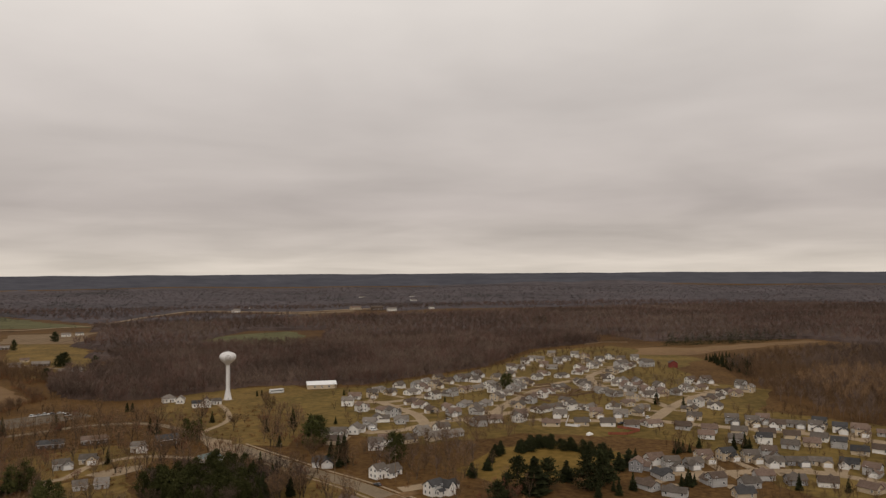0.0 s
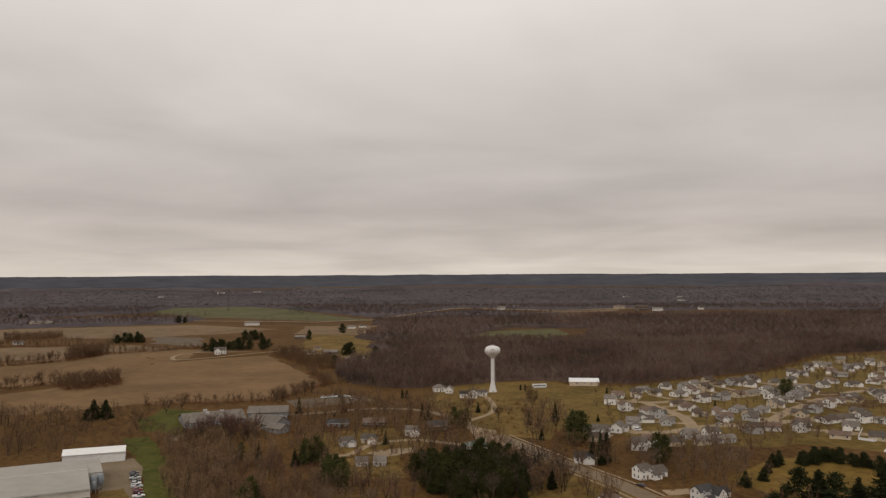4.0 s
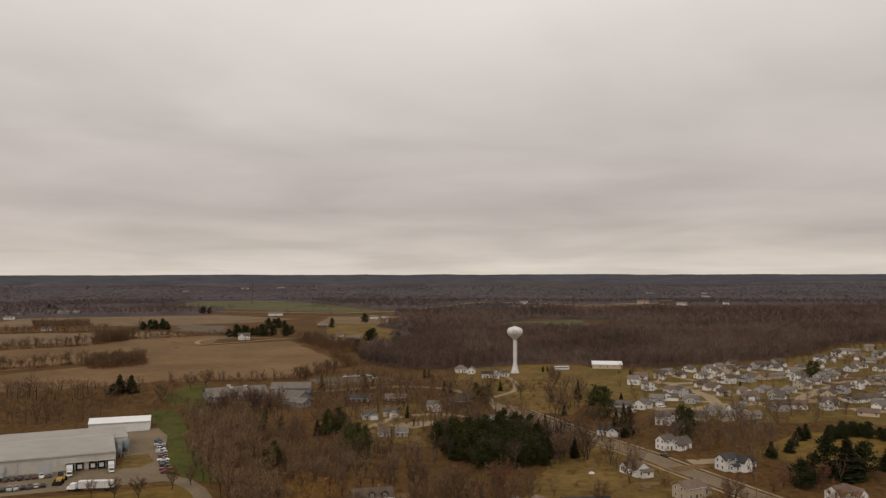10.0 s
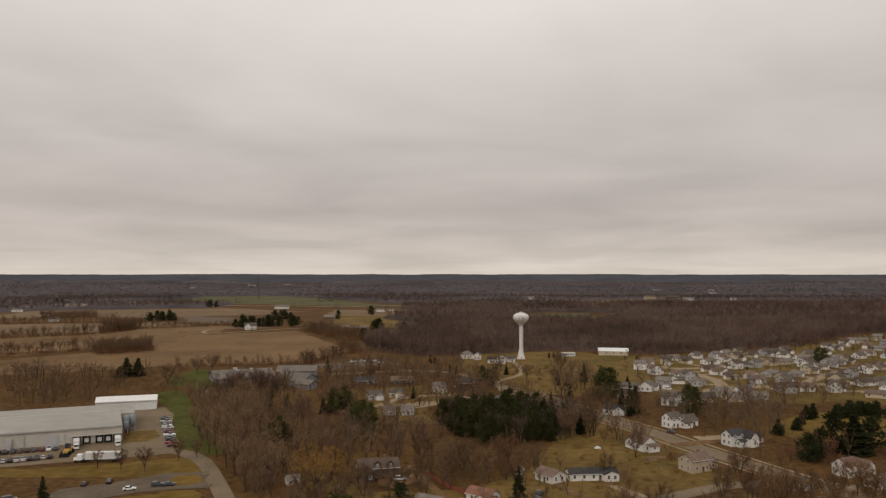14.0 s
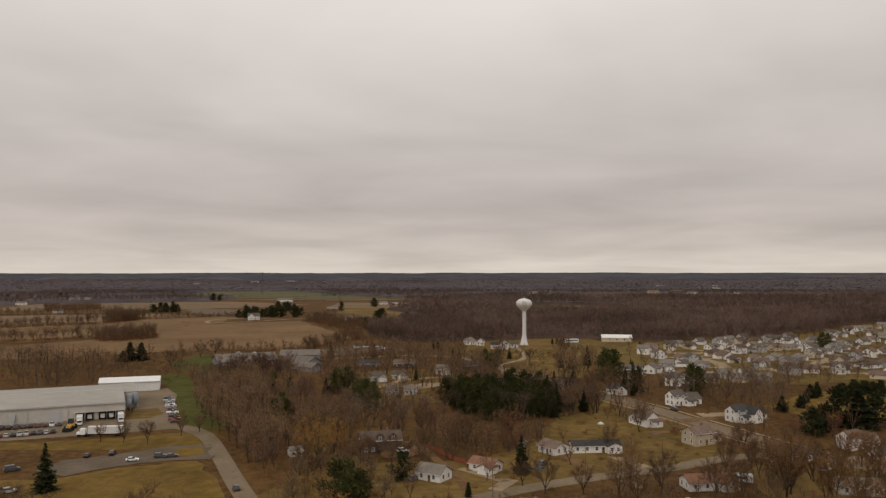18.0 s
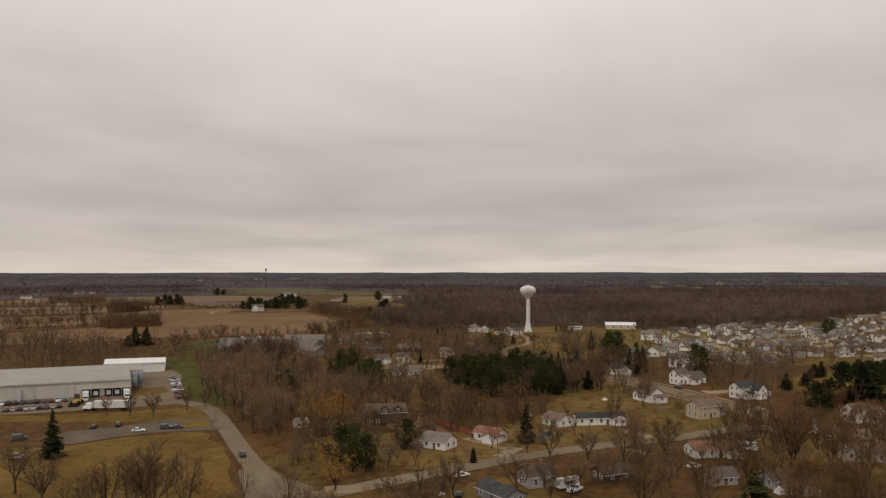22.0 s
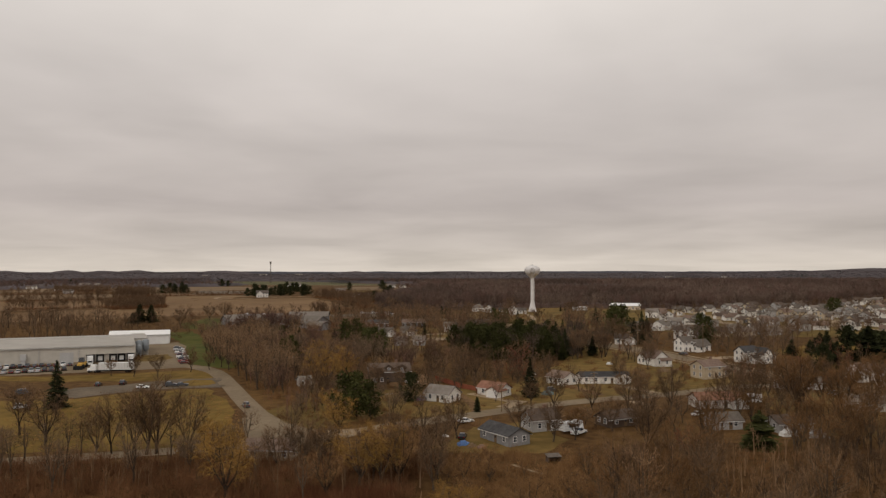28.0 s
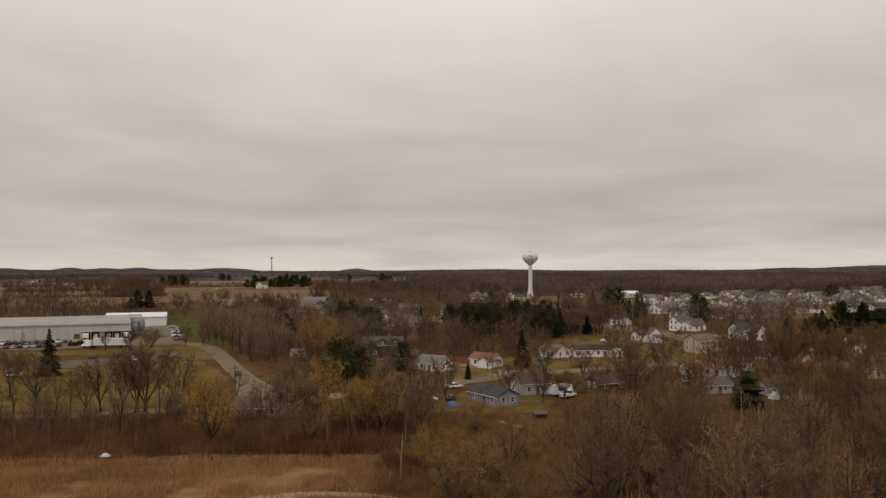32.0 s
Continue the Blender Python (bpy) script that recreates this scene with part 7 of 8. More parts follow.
for x, y, s in ((68, 300, 0.8), (-111, 314, 0.7), (-122, 318, 0.65), (-103, 330, 0.75), (-97, 336, 0.65), (-132, 320, 0.55), (88, 330, 0.9), (94, 345, 0.8), (120, 300, 1.0), (100, 266, 1.1), (110, 262, 1.15), (118, 268, 1.0), (126, 258, 1.2), (112, 244, 1.2), (86, 238, 1.1), (72, 245, 1.1), (92, 232, 1.05), (104, 236, 0.9), (140, 268, 1.0), (150, 262, 1.1), (30, 255, 0.7), (36, 246, 0.9), (48, 246, 0.8),):
    tree("bare", x, y, s, "", "tall bare tree with spreading limbs and grey-brown twigs" if s > 1 else "bare tree with fine grey-brown twigs")
for x, y, s in ((8, 302, 1.1), (-2, 320, 1.0), (-157, 582, 1.0), (-164, 567, 0.95), (-170, 522, 1.15), (97, 432, 1.1), (93, 402, 0.9), (110, 412, 1.0), (66, 520, 0.9), (96, 560, 1.1), (100, 600, 0.9), (60, 400, 1.1), (68, 372, 1.05), (73, 380, 1.0), (76, 366, 0.95), (64, 362, 1.0), (80, 374, 0.9), (-92, 600, 1.0), (-88, 604, 0.9), (-80, 622, 0.9), (-74, 630, 0.9), (-70, 640, 0.85),):
    tree("bare", x, y, s, "", "tall bare tree with spreading limbs and grey-brown twigs" if s > 1 else "bare tree with fine grey-brown twigs")
for x, y, s in ((-16.5, 167, 1.1), (-12, 168, 1.05), (-42, 158, 1.15), (-49.5, 179, 1.0), (-40, 285, 1.45), (-36, 300, 1.0), (-60, 205, 0.6), (-27, 189, 0.75), (7, 132, 0.62), (2, 140, 0.7), (-34, 246, 0.6)):
    tree("willow", x, y, s)
for x, y, s, tw, note in ((29, 306, 0.85, "twig_red", "round tree with reddish budding twigs"), (24, 312, 0.7, "twig_red", "small reddish budding tree"), (12, 318, 1.25, "", ""), (-4, 300, 0.8, "", ""), (122, 310, 0.6, "twig_red", "low round shrub with red-brown twigs"),
                          (127, 305, 0.55, "twig_red", "low round shrub with red-brown twigs"), (-40, 316, 1.0, "twig_red", "bare tree with reddish budding twigs"), (60, 190, 0.8, "twig_red", "bare tree with reddish budding twigs"), (-30, 280, 0.8, "", ""), (64, 560, 0.9, "", ""), (76, 540, 0.8, "", ""), (86, 526, 0.9, "", "")):
    tree("round", x, y, s, tw, note)
tree("round", 33, 320, 1.3, "twig_red", "round red budding tree before a pine grove")
tree("bare", 15, 314, 1.05, "twig", "broad bare tree before a pine grove")
tree("bare", 82, 398, 1.1, "twig", "broad bare tree with dark limbs at the street")
tree("bare", 21, 463, 1.0, "twig", "bare tree with pale limbs in a yard")
for x, y, s in ((-121.1, 252.2, 1.18), (31.5, 270, 1.0), (107, 413, 1.3), (111, 418, 1.15), (104, 417, 1.05), (104, 518, 0.95), (85, 509, 0.62), (90, 504, 0.55), (120, 448, 0.8), (132, 515, 0.42), (60, 372, 1.05), (66, 380, 1.1), (70, 392, 1.0), (58, 388, 1.1), (64, 404, 1.05), (73, 372, 0.8), (76, 386, 0.75), (16, 532, 0.8), (20, 530, 0.7), (-78, 444, 0.7), (-52, 432, 0.9), (-48, 436, 0.8),
                (-56, 428, 0.75), (-8, 470, 0.6), (372, 486, 0.8), (250, 372, 0.6), (330, 360, 0.7), (334, 352, 0.7), (338, 360, 0.7), (86, 470, 0.6), (-70, 560, 0.9), (-40, 566, 0.8), (56, 552, 0.6)):
    tree("spruce", x, y, s)
tree("fir", 80.7, 198.5, 0.92, "pine", "broad rounded olive-green fir in the wood")
for x, y, s in ((-210, 556, 1.2), (-203, 559, 1.15), (-214, 554, 0.7)):
    tree("fir", x, y, s)
for x, y, s in ((-280, 542, 1.0), (-272, 540, 0.9), (-265, 542, 1.1), (-258, 536, 0.95), (-249, 532, 1.05), (-234, 541, 0.95), (-239, 469, 1.0), (-231, 468, 1.1), (-225, 468, 0.95), (-220, 470, 1.0), (-288, 530, 1.0), (-296, 545, 0.9)):
    tree("tall", x, y, s, "woods", "slender bare poplar behind the factory")
for x, y, s in ((102, 456, 1.3), (109, 463, 1.35), (106, 470, 1.2), (137, 410, 1.12), (142, 413, 0.95), (-24, 234, 1.0), (-28, 238, 0.9), (-20, 233, 0.85), (-32, 402, 0.85), (-36, 406, 0.75), (-28, 398, 0.75), (-68, 348, 0.85), (-68, 366, 0.8), (-64, 356, 0.7), (-50, 428, 1.0), (-45, 436, 1.0), (-41, 428, 0.8), (-33, 386, 0.9), (-27, 378, 0.85), (-36, 392, 0.8), (-87, 441, 0.7), (36, 510, 0.9), (40, 506, 0.8), (44, 512, 0.85),
                (300, 596, 1.0), (306, 600, 0.9)):
    tree("pine", x, y, s)
for x, y, tall in ((158, 323, 12), (165, 330, 11), (176, 338, 16), (183, 334, 18), (193, 338, 15), (207, 344, 10), (209, 328, 17), (220, 331, 16), (235, 351, 9), (243, 350, 9), (252, 354, 9), (228, 340, 11), (165, 367, 7.5), (178, 376, 6), (186, 388, 6), (194, 399, 7), (199, 402, 7.5)):
    tree("low_pine" if tall > 9 and x % 3 else "fir", x, y, tall / (13.5 if tall > 9 and x % 3 else 11.0))
tree("low_pine", -9, 263, 0.72)
for x, y, s in ((12, 243, 0.95), (100, 640, 0.9), (104, 642, 0.9), (3, 611, 1.3), (6.5, 611, 1.3), (166, 619, 0.9), (171, 621, 0.8), (230, 560, 0.8)):
    tree("cedar", x, y, s)
def canopy(name, poly, cell, tall, mat, label, seed, off=()):
    """The massed tops of a wood too dense to tell its trees apart: uneven crowns, let down to the ground at the edge."""
    xs, ys = np.arange(min(p[0] for p in poly) - 2 * cell, max(p[0] for p in poly) + 3 * cell, cell), np.arange(min(p[1] for p in poly) - 2 * cell, max(p[1] for p in poly) + 3 * cell, cell)
    cx, cy = np.meshgrid(xs, ys)
    cx = cx + (value_noise(cx * 3.1, cy * 2.7, cell * 1.3, seed) - 0.5) * cell * 0.7
    pts = np.stack([cx.ravel(), cy.ravel()], 1)
    ok = inside(pts, poly)
    for hole in off:
        ok &= ~inside(pts, hole)
    for x, y, r in KEEP_OFF:
        ok &= np.hypot(pts[:, 0] - x, pts[:, 1] - y) > r + 4
    px, py = pts[:, 0], pts[:, 1]
    h = tall * (0.42 + 0.42 * value_noise(px, py, 9.0, seed + 1) + 0.30 * value_noise(px, py, 38.0, seed + 2) + 0.16 * value_noise(px, py, 4.5, seed + 3))
    z = ground_at(px, py) + np.where(ok, h, -0.6)
    n = len(xs)
    grid = ok.reshape(len(ys), n)
    some = grid[:-1, :-1] | grid[1:, :-1] | grid[:-1, 1:] | grid[1:, 1:]
    r, c = np.nonzero(some)
    a = r * n + c
    faces = np.stack([a, a + 1, a + n + 1, a + n], 1)
    used, back = np.unique(faces, return_inverse=True)
    geo = Geo()
    geo.v = np.stack([px[used], py[used], z[used]], 1).tolist()
    geo.f = back.reshape(-1, 4).tolist()
    geo.m = [0] * len(geo.f)
    return tagged(new(name, geo.mesh(name, mat)), label, "woodland", kind="stuff")


# woods and thickets
MID = [("mid", k) for k in range(5)]
FAR = [("far", k) for k in range(5)]
BUSH = [("bush", k) for k in range(3)]
grove("pine_grove", scatter([(5, 398), (14, 367), (28, 352), (46, 355), (60, 360), (64, 398), (54, 422), (36, 428), (14, 416)], 5.8, 5), [("spruce", 0), ("spruce", 1), ("pine", 0), ("pine", 1), ("pine", 2)], "pine", "dense grove of dark green pines", 4, 0.62, 1.02)
grove("grove_mix", scatter([(5, 398), (14, 363), (28, 348), (46, 350), (66, 354), (64, 398), (36, 428), (14, 416)], 9.5, 205), [("lean", 1), ("tall", 0), ("tall", 2), ("round", 0)], "woods_dark", "dark bare trees among the pines", 206, 0.6, 1.0)
grove("grove_edge", scatter([(50, 362), (78, 364), (82, 408), (66, 428), (52, 424), (60, 398)], 6.5, 6), [("lean", 0), ("lean", 3), ("tall", 1)], "woods_dark", "dark bare trees beside the pine grove", 7, 0.7, 1.0)
estate_yards = np.concatenate([scatter([(118, 470), (150, 440), (300, 480), (480, 560), (560, 840), (460, 830), (300, 690), (160, 640)], 11.5, 8), scatter([(270, 250), (460, 270), (450, 440), (320, 430), (270, 330)], 8.5, 9)])
grove("conifer_stand", scatter([(211, 396), (227, 404), (232, 397), (237, 390), (241, 383), (245, 375), (249, 367), (255, 366), (254, 374), (249, 383), (243, 392), (236, 403), (231, 412), (216, 406), (209, 402)], 4.2, 120),
      [("low_pine", 0), ("low_pine", 1), ("fir", 2)], "needle", "dense row of broad dark green pines", 122, 0.4, 0.6)
grove("estate_conifers", np.concatenate([np.array([(292.0, 365.0), (295.0, 366.0), (298.0, 366.0), (301.0, 364.0), (313.0, 370.0), (266.0, 323.0), (379.0, 464.0), (256.0, 316.0), (259.0, 316.0), (260.0, 314.0), (264.0, 316.0), (262.0, 362.0), (338.0, 346.0), (306.0, 290.0), (325.0, 278.0), (208.0, 317.0), (220.0, 322.0), (219.0, 316.0), (230.0, 320.0)]), scatter([(594, 689), (566, 639), (550, 604), (540, 574), (549, 566), (566, 600), (632, 652), (634, 724), (620, 690)], 8.0, 175)]), [("spruce", 0), ("spruce", 2)], "needle", "dark conifers between estate houses", 176, 0.42, 0.72)
grove("estate_trees", estate_yards, FAR + [("mid", 1)], "twig", "small bare yard trees of the housing estate", 12, 0.35, 0.7)
village = [(-62, 452), (-30, 396), (6, 384), (12, 340), (30, 318), (60, 330), (86, 330), (100, 360), (84, 400), (74, 430), (90, 462), (120, 470), (120, 560), (90, 600), (30, 640), (-40, 600), (-70, 560)]
open_lawn = [[(-2, 324), (78, 334), (84, 425), (-2, 428)], [(-34, 402), (2, 400), (0, 440), (-34, 438)], [(56, 300), (100, 305), (98, 350), (62, 352)], [(68, 560), (110, 560), (140, 640), (70, 660)], [(-10, 580), (75, 580), (80, 665), (-10, 665)], [(40, 505), (76, 470), (90, 560), (56, 580)]]
grove("village_trees", scatter(village, 10.0, 13, off=open_lawn), [("lean", 0), ("lean", 3), ("round", 1)] + MID, "twig", "bare dark brown trees among village houses", 14, 0.45, 1.05)
grove("village_oaks", scatter(village, 19.0, 213, 0.8, open_lawn), [("lean", 1), ("lean", 2), ("lean", 4), ("lean", 5)], "twig", "large dark bare shade trees between village houses", 214, 0.9, 1.25)
grove("village_buds", scatter(village, 25.0, 113, off=open_lawn), [("round", 0), ("round", 2)], "twig_red", "reddish budding trees among village houses", 114, 0.6, 1.0)
grove("street_trees", scatter([(-24, 226), (10, 250), (40, 268), (100, 300), (112, 330), (60, 336), (36, 320), (0, 330), (-30, 300)], 13, 15, 0.8, open_lawn), [("lean", 0), ("lean", 2), ("lean", 5), ("mid", 1)], "twig", "bare trees along the village street", 16, 0.45, 0.8)
grove("village_shrubs", scatter([(-60, 220), (160, 210), (180, 330), (110, 470), (100, 600), (-60, 600), (-70, 450), (-30, 400), (-30, 300)], 9, 17, 0.7), [("brush", 0), ("brush", 1)], "brush", "brown shrubs and hedges in gardens", 18, 0.5, 1.1, False, "shrubs")
near_wood = [(22, 100), (60, 96), (120, 96), (150, 130), (150, 196), (112, 196), (70, 192), (44, 188), (34, 168), (26, 120)]
fir_view = [(42, 110), (68, 186), (73, 210), (86, 208), (84, 186), (56, 110)]
house_view = [(2, 60), (6, 150), (-2, 190), (30, 196), (36, 170), (24, 120)]
wood_rng = random.Random(7)
WOOD_KINDS = (("bare", "twig_warm", "bare tree with warm brown twigs in the wood"), ("bare", "twig", "dark bare tree with grey-brown twigs in the wood"), ("tall", "twig_warm", "slender bare tree with warm brown twigs in the wood"),
              ("tall", "twig_pale", "slender pale bare tree in the wood"), ("vase", "twig", "tall bare tree with upswept dark limbs in the wood"))
for x, y in scatter(near_wood, 9.2, 21)[:105]:
    low = inside(np.array([[x, y]]), fir_view)[0]
    room = max(3.0, 35 * (1 - math.hypot(x, y) / (214 if low else 236 if x < 50 else 268)))
    kind, tw, note = wood_rng.choice(WOOD_KINDS)
    tree(kind, x, y, min(room, 16.5) / (16.0 if kind == "tall" else 13.5) * wood_rng.uniform(0.8, 1.08), tw, note)
grove("wood_shrubs", scatter(near_wood, 10.5, 121), [("round", 0), ("round", 1), ("round", 2)], "twig_warm", "brown shrubs below the wood", 122, 0.28, 0.55)
grove("edge_brush", scatter([(-9, 96), (8, 96), (8, 150), (-8, 152)], 2.4, 125, 0.3), [("brush", 0), ("brush", 1)], "scrub", "dark brush between marsh and wood", 126, 0.5, 1.2, False, "thicket")
grove("front_wood", scatter([(54, 184), (130, 184), (146, 214), (60, 205)], 6.4, 135, 0.7, [fir_view]), [("lean", 0), ("lean", 2), ("tall", 1), ("lean", 5)], "twig_warm", "dense bare trees before low houses", 136, 0.55, 0.88)
grove("house_screen", scatter([(88, 186), (114, 186), (116, 212), (90, 212)], 4.8, 139, 0.6), [("lean", 1), ("lean", 3), ("tall", 2)], "twig_warm", "thin bare trees before a low house", 140, 0.55, 0.8)
grove("yard_brush", scatter(house_view, 3.0, 141, 0.7), [("brush", 0), ("brush", 1)], "twig_ochre", "tangled ochre brush below the grey house", 142, 0.5, 1.25, False, "thicket")
grove("street_brush", scatter([(30, 228), (60, 250), (100, 268), (104, 222), (60, 210), (46, 214)], 9.5, 137, 0.7), [("round", 0), ("round", 1), ("round", 2)], "twig_pale", "pale brown shrubs and saplings below the street", 138, 0.3, 0.65)
grove("low_thicket", scatter(house_view, 7.6, 20), [("round", 0), ("round", 1), ("willow", 2)], "twig_ochre", "low thicket of ochre budding shrubs", 19, 0.25, 0.5)
for x, y, s in ((10, 128, 0.75), (16, 141, 0.7), (29, 136, 0.95), (24, 118, 0.95), (36, 124, 1.0), (5, 120, 0.8), (-8, 168, 1.0), (-22, 158, 0.8), (34, 158, 0.75), (44, 138, 0.9), (14, 146, 0.5), (38, 160, 0.75), (32, 170, 0.7)):
    tree("willow", x, y, s, "twig_ochre" if x < 26 else "twig_warm", "bare willow with ochre drooping twigs" if x < 26 else "bare willow with warm brown drooping twigs")
for x, y, s in ((3, 134, 0.8), (-27, 216, 0.9)):
    tree("willow", x, y, s, "twig_gold", "golden bare willow at the marsh edge")
for x, y, s in ((-24, 176, 0.9), (-30, 182, 0.85), (-38, 262, 0.7), (-44, 276, 0.8), (-36, 178, 0.8), (-8, 178, 0.9), (-3, 186, 0.9)):
    tree("bare", x, y, s, "twig", "bare tree with dark limbs among willows")
for x, y, tall in ((-113, 215, 15.8), (-83, 193, 13.8), (-80, 195, 14.1), (-74, 193, 14.9), (-71, 194, 19.3), (-69, 195, 19.8), (-62, 197, 16), (-48, 201, 10.7), (-35, 190, 11), (-86, 192, 9), (-89, 191, 10), (-95, 183, 10), (-63, 188, 9.6), (-121, 205, 12), (-128, 211, 13),
                   (-63, 165, 10), (-78, 167, 9), (-92, 172, 10), (-76, 157, 11), (-26, 154, 9), (-1, 163, 12), (-26, 172, 11), (-38, 208, 9), (5, 210, 13.8), (-4, 206, 10.7), (0, 169, 14.5), (-106, 178, 9)):
    tree("bare" if tall > 13 and x % 2 else "vase" if tall > 11 else "tall", x, y, tall / 14.5, "twig", "tall bare tree with upswept dark limbs by the meadow" if tall > 11 else "slim bare tree with upswept limbs")
for x, y, tall in ((67, 199, 17), (88, 231, 11), (117.5, 254, 13.8), (110, 253, 12.2), (116.5, 232, 18), (113, 215, 10), (112, 274, 11), (67, 263, 12), (56, 164, 13), (49, 175, 10.7), (98, 190, 9), (126, 190, 12), (140, 240, 13), (150, 246, 12)):
    tree("vase", x, y, tall / 15.0, "twig_warm", "bare tree with upswept warm brown limbs")
for x, y, s in ((-14.5, 181, 0.95), (-9, 186, 0.85), (-51.5, 185, 0.8), (-60, 187, 0.42), (-57, 186, 0.36)):
    tree("willow", x, y, s, "twig_gold", "golden bare willow behind the thicket" if s > 0.5 else "low golden willow bush")
for x, y, s in ((-22, 290, 0.6), (-14, 288, 0.7), (-8, 292, 0.62), (-2, 296, 0.7), (-26, 296, 0.65), (48, 218, 0.7), (55, 219, 0.75)):
    tree("bare", x, y, s, "twig", "bare tree with dark limbs before a house")
tree("willow", -102, 207, 1.1, "twig", "dark weeping bare tree beside a spruce")
for x, y, s in ((108, 238, 1.45), (118, 230, 1.2), (128, 234, 1.1), (142, 230, 1.2), (86, 216, 0.9), (146, 258, 1.2), (158, 252, 1.1), (136, 262, 1.0), (152, 276, 1.0), (114, 252, 1.1), (94, 209, 0.9), (100, 206, 0.95), (108, 207, 0.85), (104, 198, 0.85), (118, 214, 1.0), (128, 218, 1.0), (140, 216, 1.0), (36, 208, 0.7)):
    tree("bare", x, y, s, "twig_warm", "bare street tree with warm brown twigs")
grove("yard_shrubs", scatter([(-52, 250), (-36, 226), (-12, 238), (-4, 252), (-16, 268), (-24, 292), (-42, 306), (-48, 280)], 6.5, 331, 0.7), [("round", 0), ("round", 1), ("round", 2)], "twig_dun", "dun shrubs and saplings among the village yards", 332, 0.35, 0.75)
grove("fence_shrubs", scatter([(-4, 280), (20, 292), (46, 296), (50, 330), (10, 330), (-8, 312)], 7.5, 333, 0.7), [("round", 0), ("lean", 2), ("lean", 4)], "twig", "brown bare trees behind a red fence", 334, 0.5, 0.9)
tree("round", 33, 300, 0.95, "twig_red", "round red budding tree behind a bungalow")
for x, y, s in ((-104, 170, 0.7), (-97, 176, 0.8), (-88, 179, 0.72), (-82, 172, 0.62), (-70, 180, 0.75), (-66, 173, 0.6), (-55, 176, 0.72), (-47, 182, 0.8), (-40, 174, 0.6), (-31, 180, 0.7)):
    tree("bare" if x % 2 else "tall", x, y, s, "twig_dun", "dun bare tree rising from the marsh thicket")
BELT_TINTS = (("twig_rose", "reddish-brown"), ("twig_dun", "dun"), ("twig_pale", "pale grey"))
LEAN = [("lean", 0), ("lean", 2), ("lean", 4), ("tall", 1), ("vase", 0), ("round", 1)]
mixed_wood("tree_belt", scatter([(-176, 536), (-148, 500), (-100, 378), (-68, 290), (-56, 262), (-48, 272), (-54, 320), (-30, 336), (-30, 396), (-64, 420), (-70, 470), (-90, 500), (-110, 490)], 8.8, 25), LEAN, BELT_TINTS,
           "bare trees in a belt beside the drive", 26, 0.5, 0.95, 45.0, True)
grove("belt_shrubs", scatter([(-152, 500), (-128, 440), (-116, 400), (-93, 350), (-72, 306), (-60, 276), (-52, 290), (-62, 350), (-88, 410), (-104, 470), (-120, 506)], 5.0, 227, 0.6), [("round", 0), ("round", 1), ("round", 2)], "twig_pale", "pale grey-brown shrubs along the drive", 228, 0.45, 0.85)
grove("pale_tree_belt", scatter([(-126, 410), (-90, 330), (-64, 278), (-52, 300), (-70, 370), (-100, 430)], 8.0, 27), [("lean", 1), ("lean", 3), ("tall", 0), ("tall", 2)], "twig_pale", "pale grey bare poplars beside the drive", 28, 0.7, 1.05)
mixed_wood("village_wood", scatter([(-30, 310), (-10, 320), (4, 330), (8, 380), (-30, 396), (-56, 390), (-60, 340)], 9.5, 29), LEAN, BELT_TINTS, "bare trees behind the lodge", 30, 0.6, 1.0, 45.0, True)
grove("street_wood", scatter([(60, 205), (150, 200), (150, 236), (120, 236), (70, 240), (58, 226)], 13, 31), [("lean", 2), ("lean", 3), ("tall", 1)], "twig", "bare trees round low houses", 32, 0.6, 0.95)
grove("red_wood", scatter([(104, 256), (160, 250), (175, 330), (128, 330), (112, 300)], 11, 33), [("round", 0), ("round", 1), ("lean", 4)], "twig_red", "reddish bare trees along the street", 34, 0.6, 1.0)
grove("yard_trees", scatter([(110, 330), (180, 330), (190, 420), (150, 450), (100, 440), (84, 400)], 14, 133), [("lean", 1), ("lean", 4), ("mid", 0)], "twig", "bare trees in the yards by the wide street", 134, 0.5, 0.95)
mixed_wood("lane_wood", scatter([(126, 396), (150, 374), (172, 384), (190, 412), (238, 436), (268, 452), (320, 420), (324, 440), (276, 476), (240, 470), (196, 466), (150, 452), (126, 425)], 8.0, 35, 0.8), FAR + [("mid", 0), ("mid", 2)], (("twig", "dark brown"), ("woods_grey", "grey-brown"), ("woods", "brown")), "bare trees below the estate", 36, 0.6, 1.0)
mixed_wood("garden_wood", scatter([(150, 452), (196, 466), (276, 476), (360, 440), (430, 470), (470, 540), (400, 600), (330, 560), (240, 520), (180, 500)], 13, 235, 0.8), FAR + [("mid", 0)], (("twig", "dark brown"), ("woods_grey", "grey-brown")), "bare garden trees of the estate", 236, 0.4, 0.8)
grove("factory_scrub", scatter([(-420, 520), (-330, 480), (-240, 470), (-190, 482), (-150, 470), (-150, 520), (-180, 590), (-300, 600), (-420, 640)], 8.5, 36), BUSH, "woods", "brown scrub behind the factory", 39, 0.35, 0.8, False, "scrub")
grove("factory_wood", scatter([(-420, 520), (-330, 480), (-240, 470), (-190, 482), (-186, 520), (-200, 580), (-300, 560), (-420, 620)], 13, 37), MID, "woods", "bare scrub wood behind the factory", 38, 0.55, 0.95)
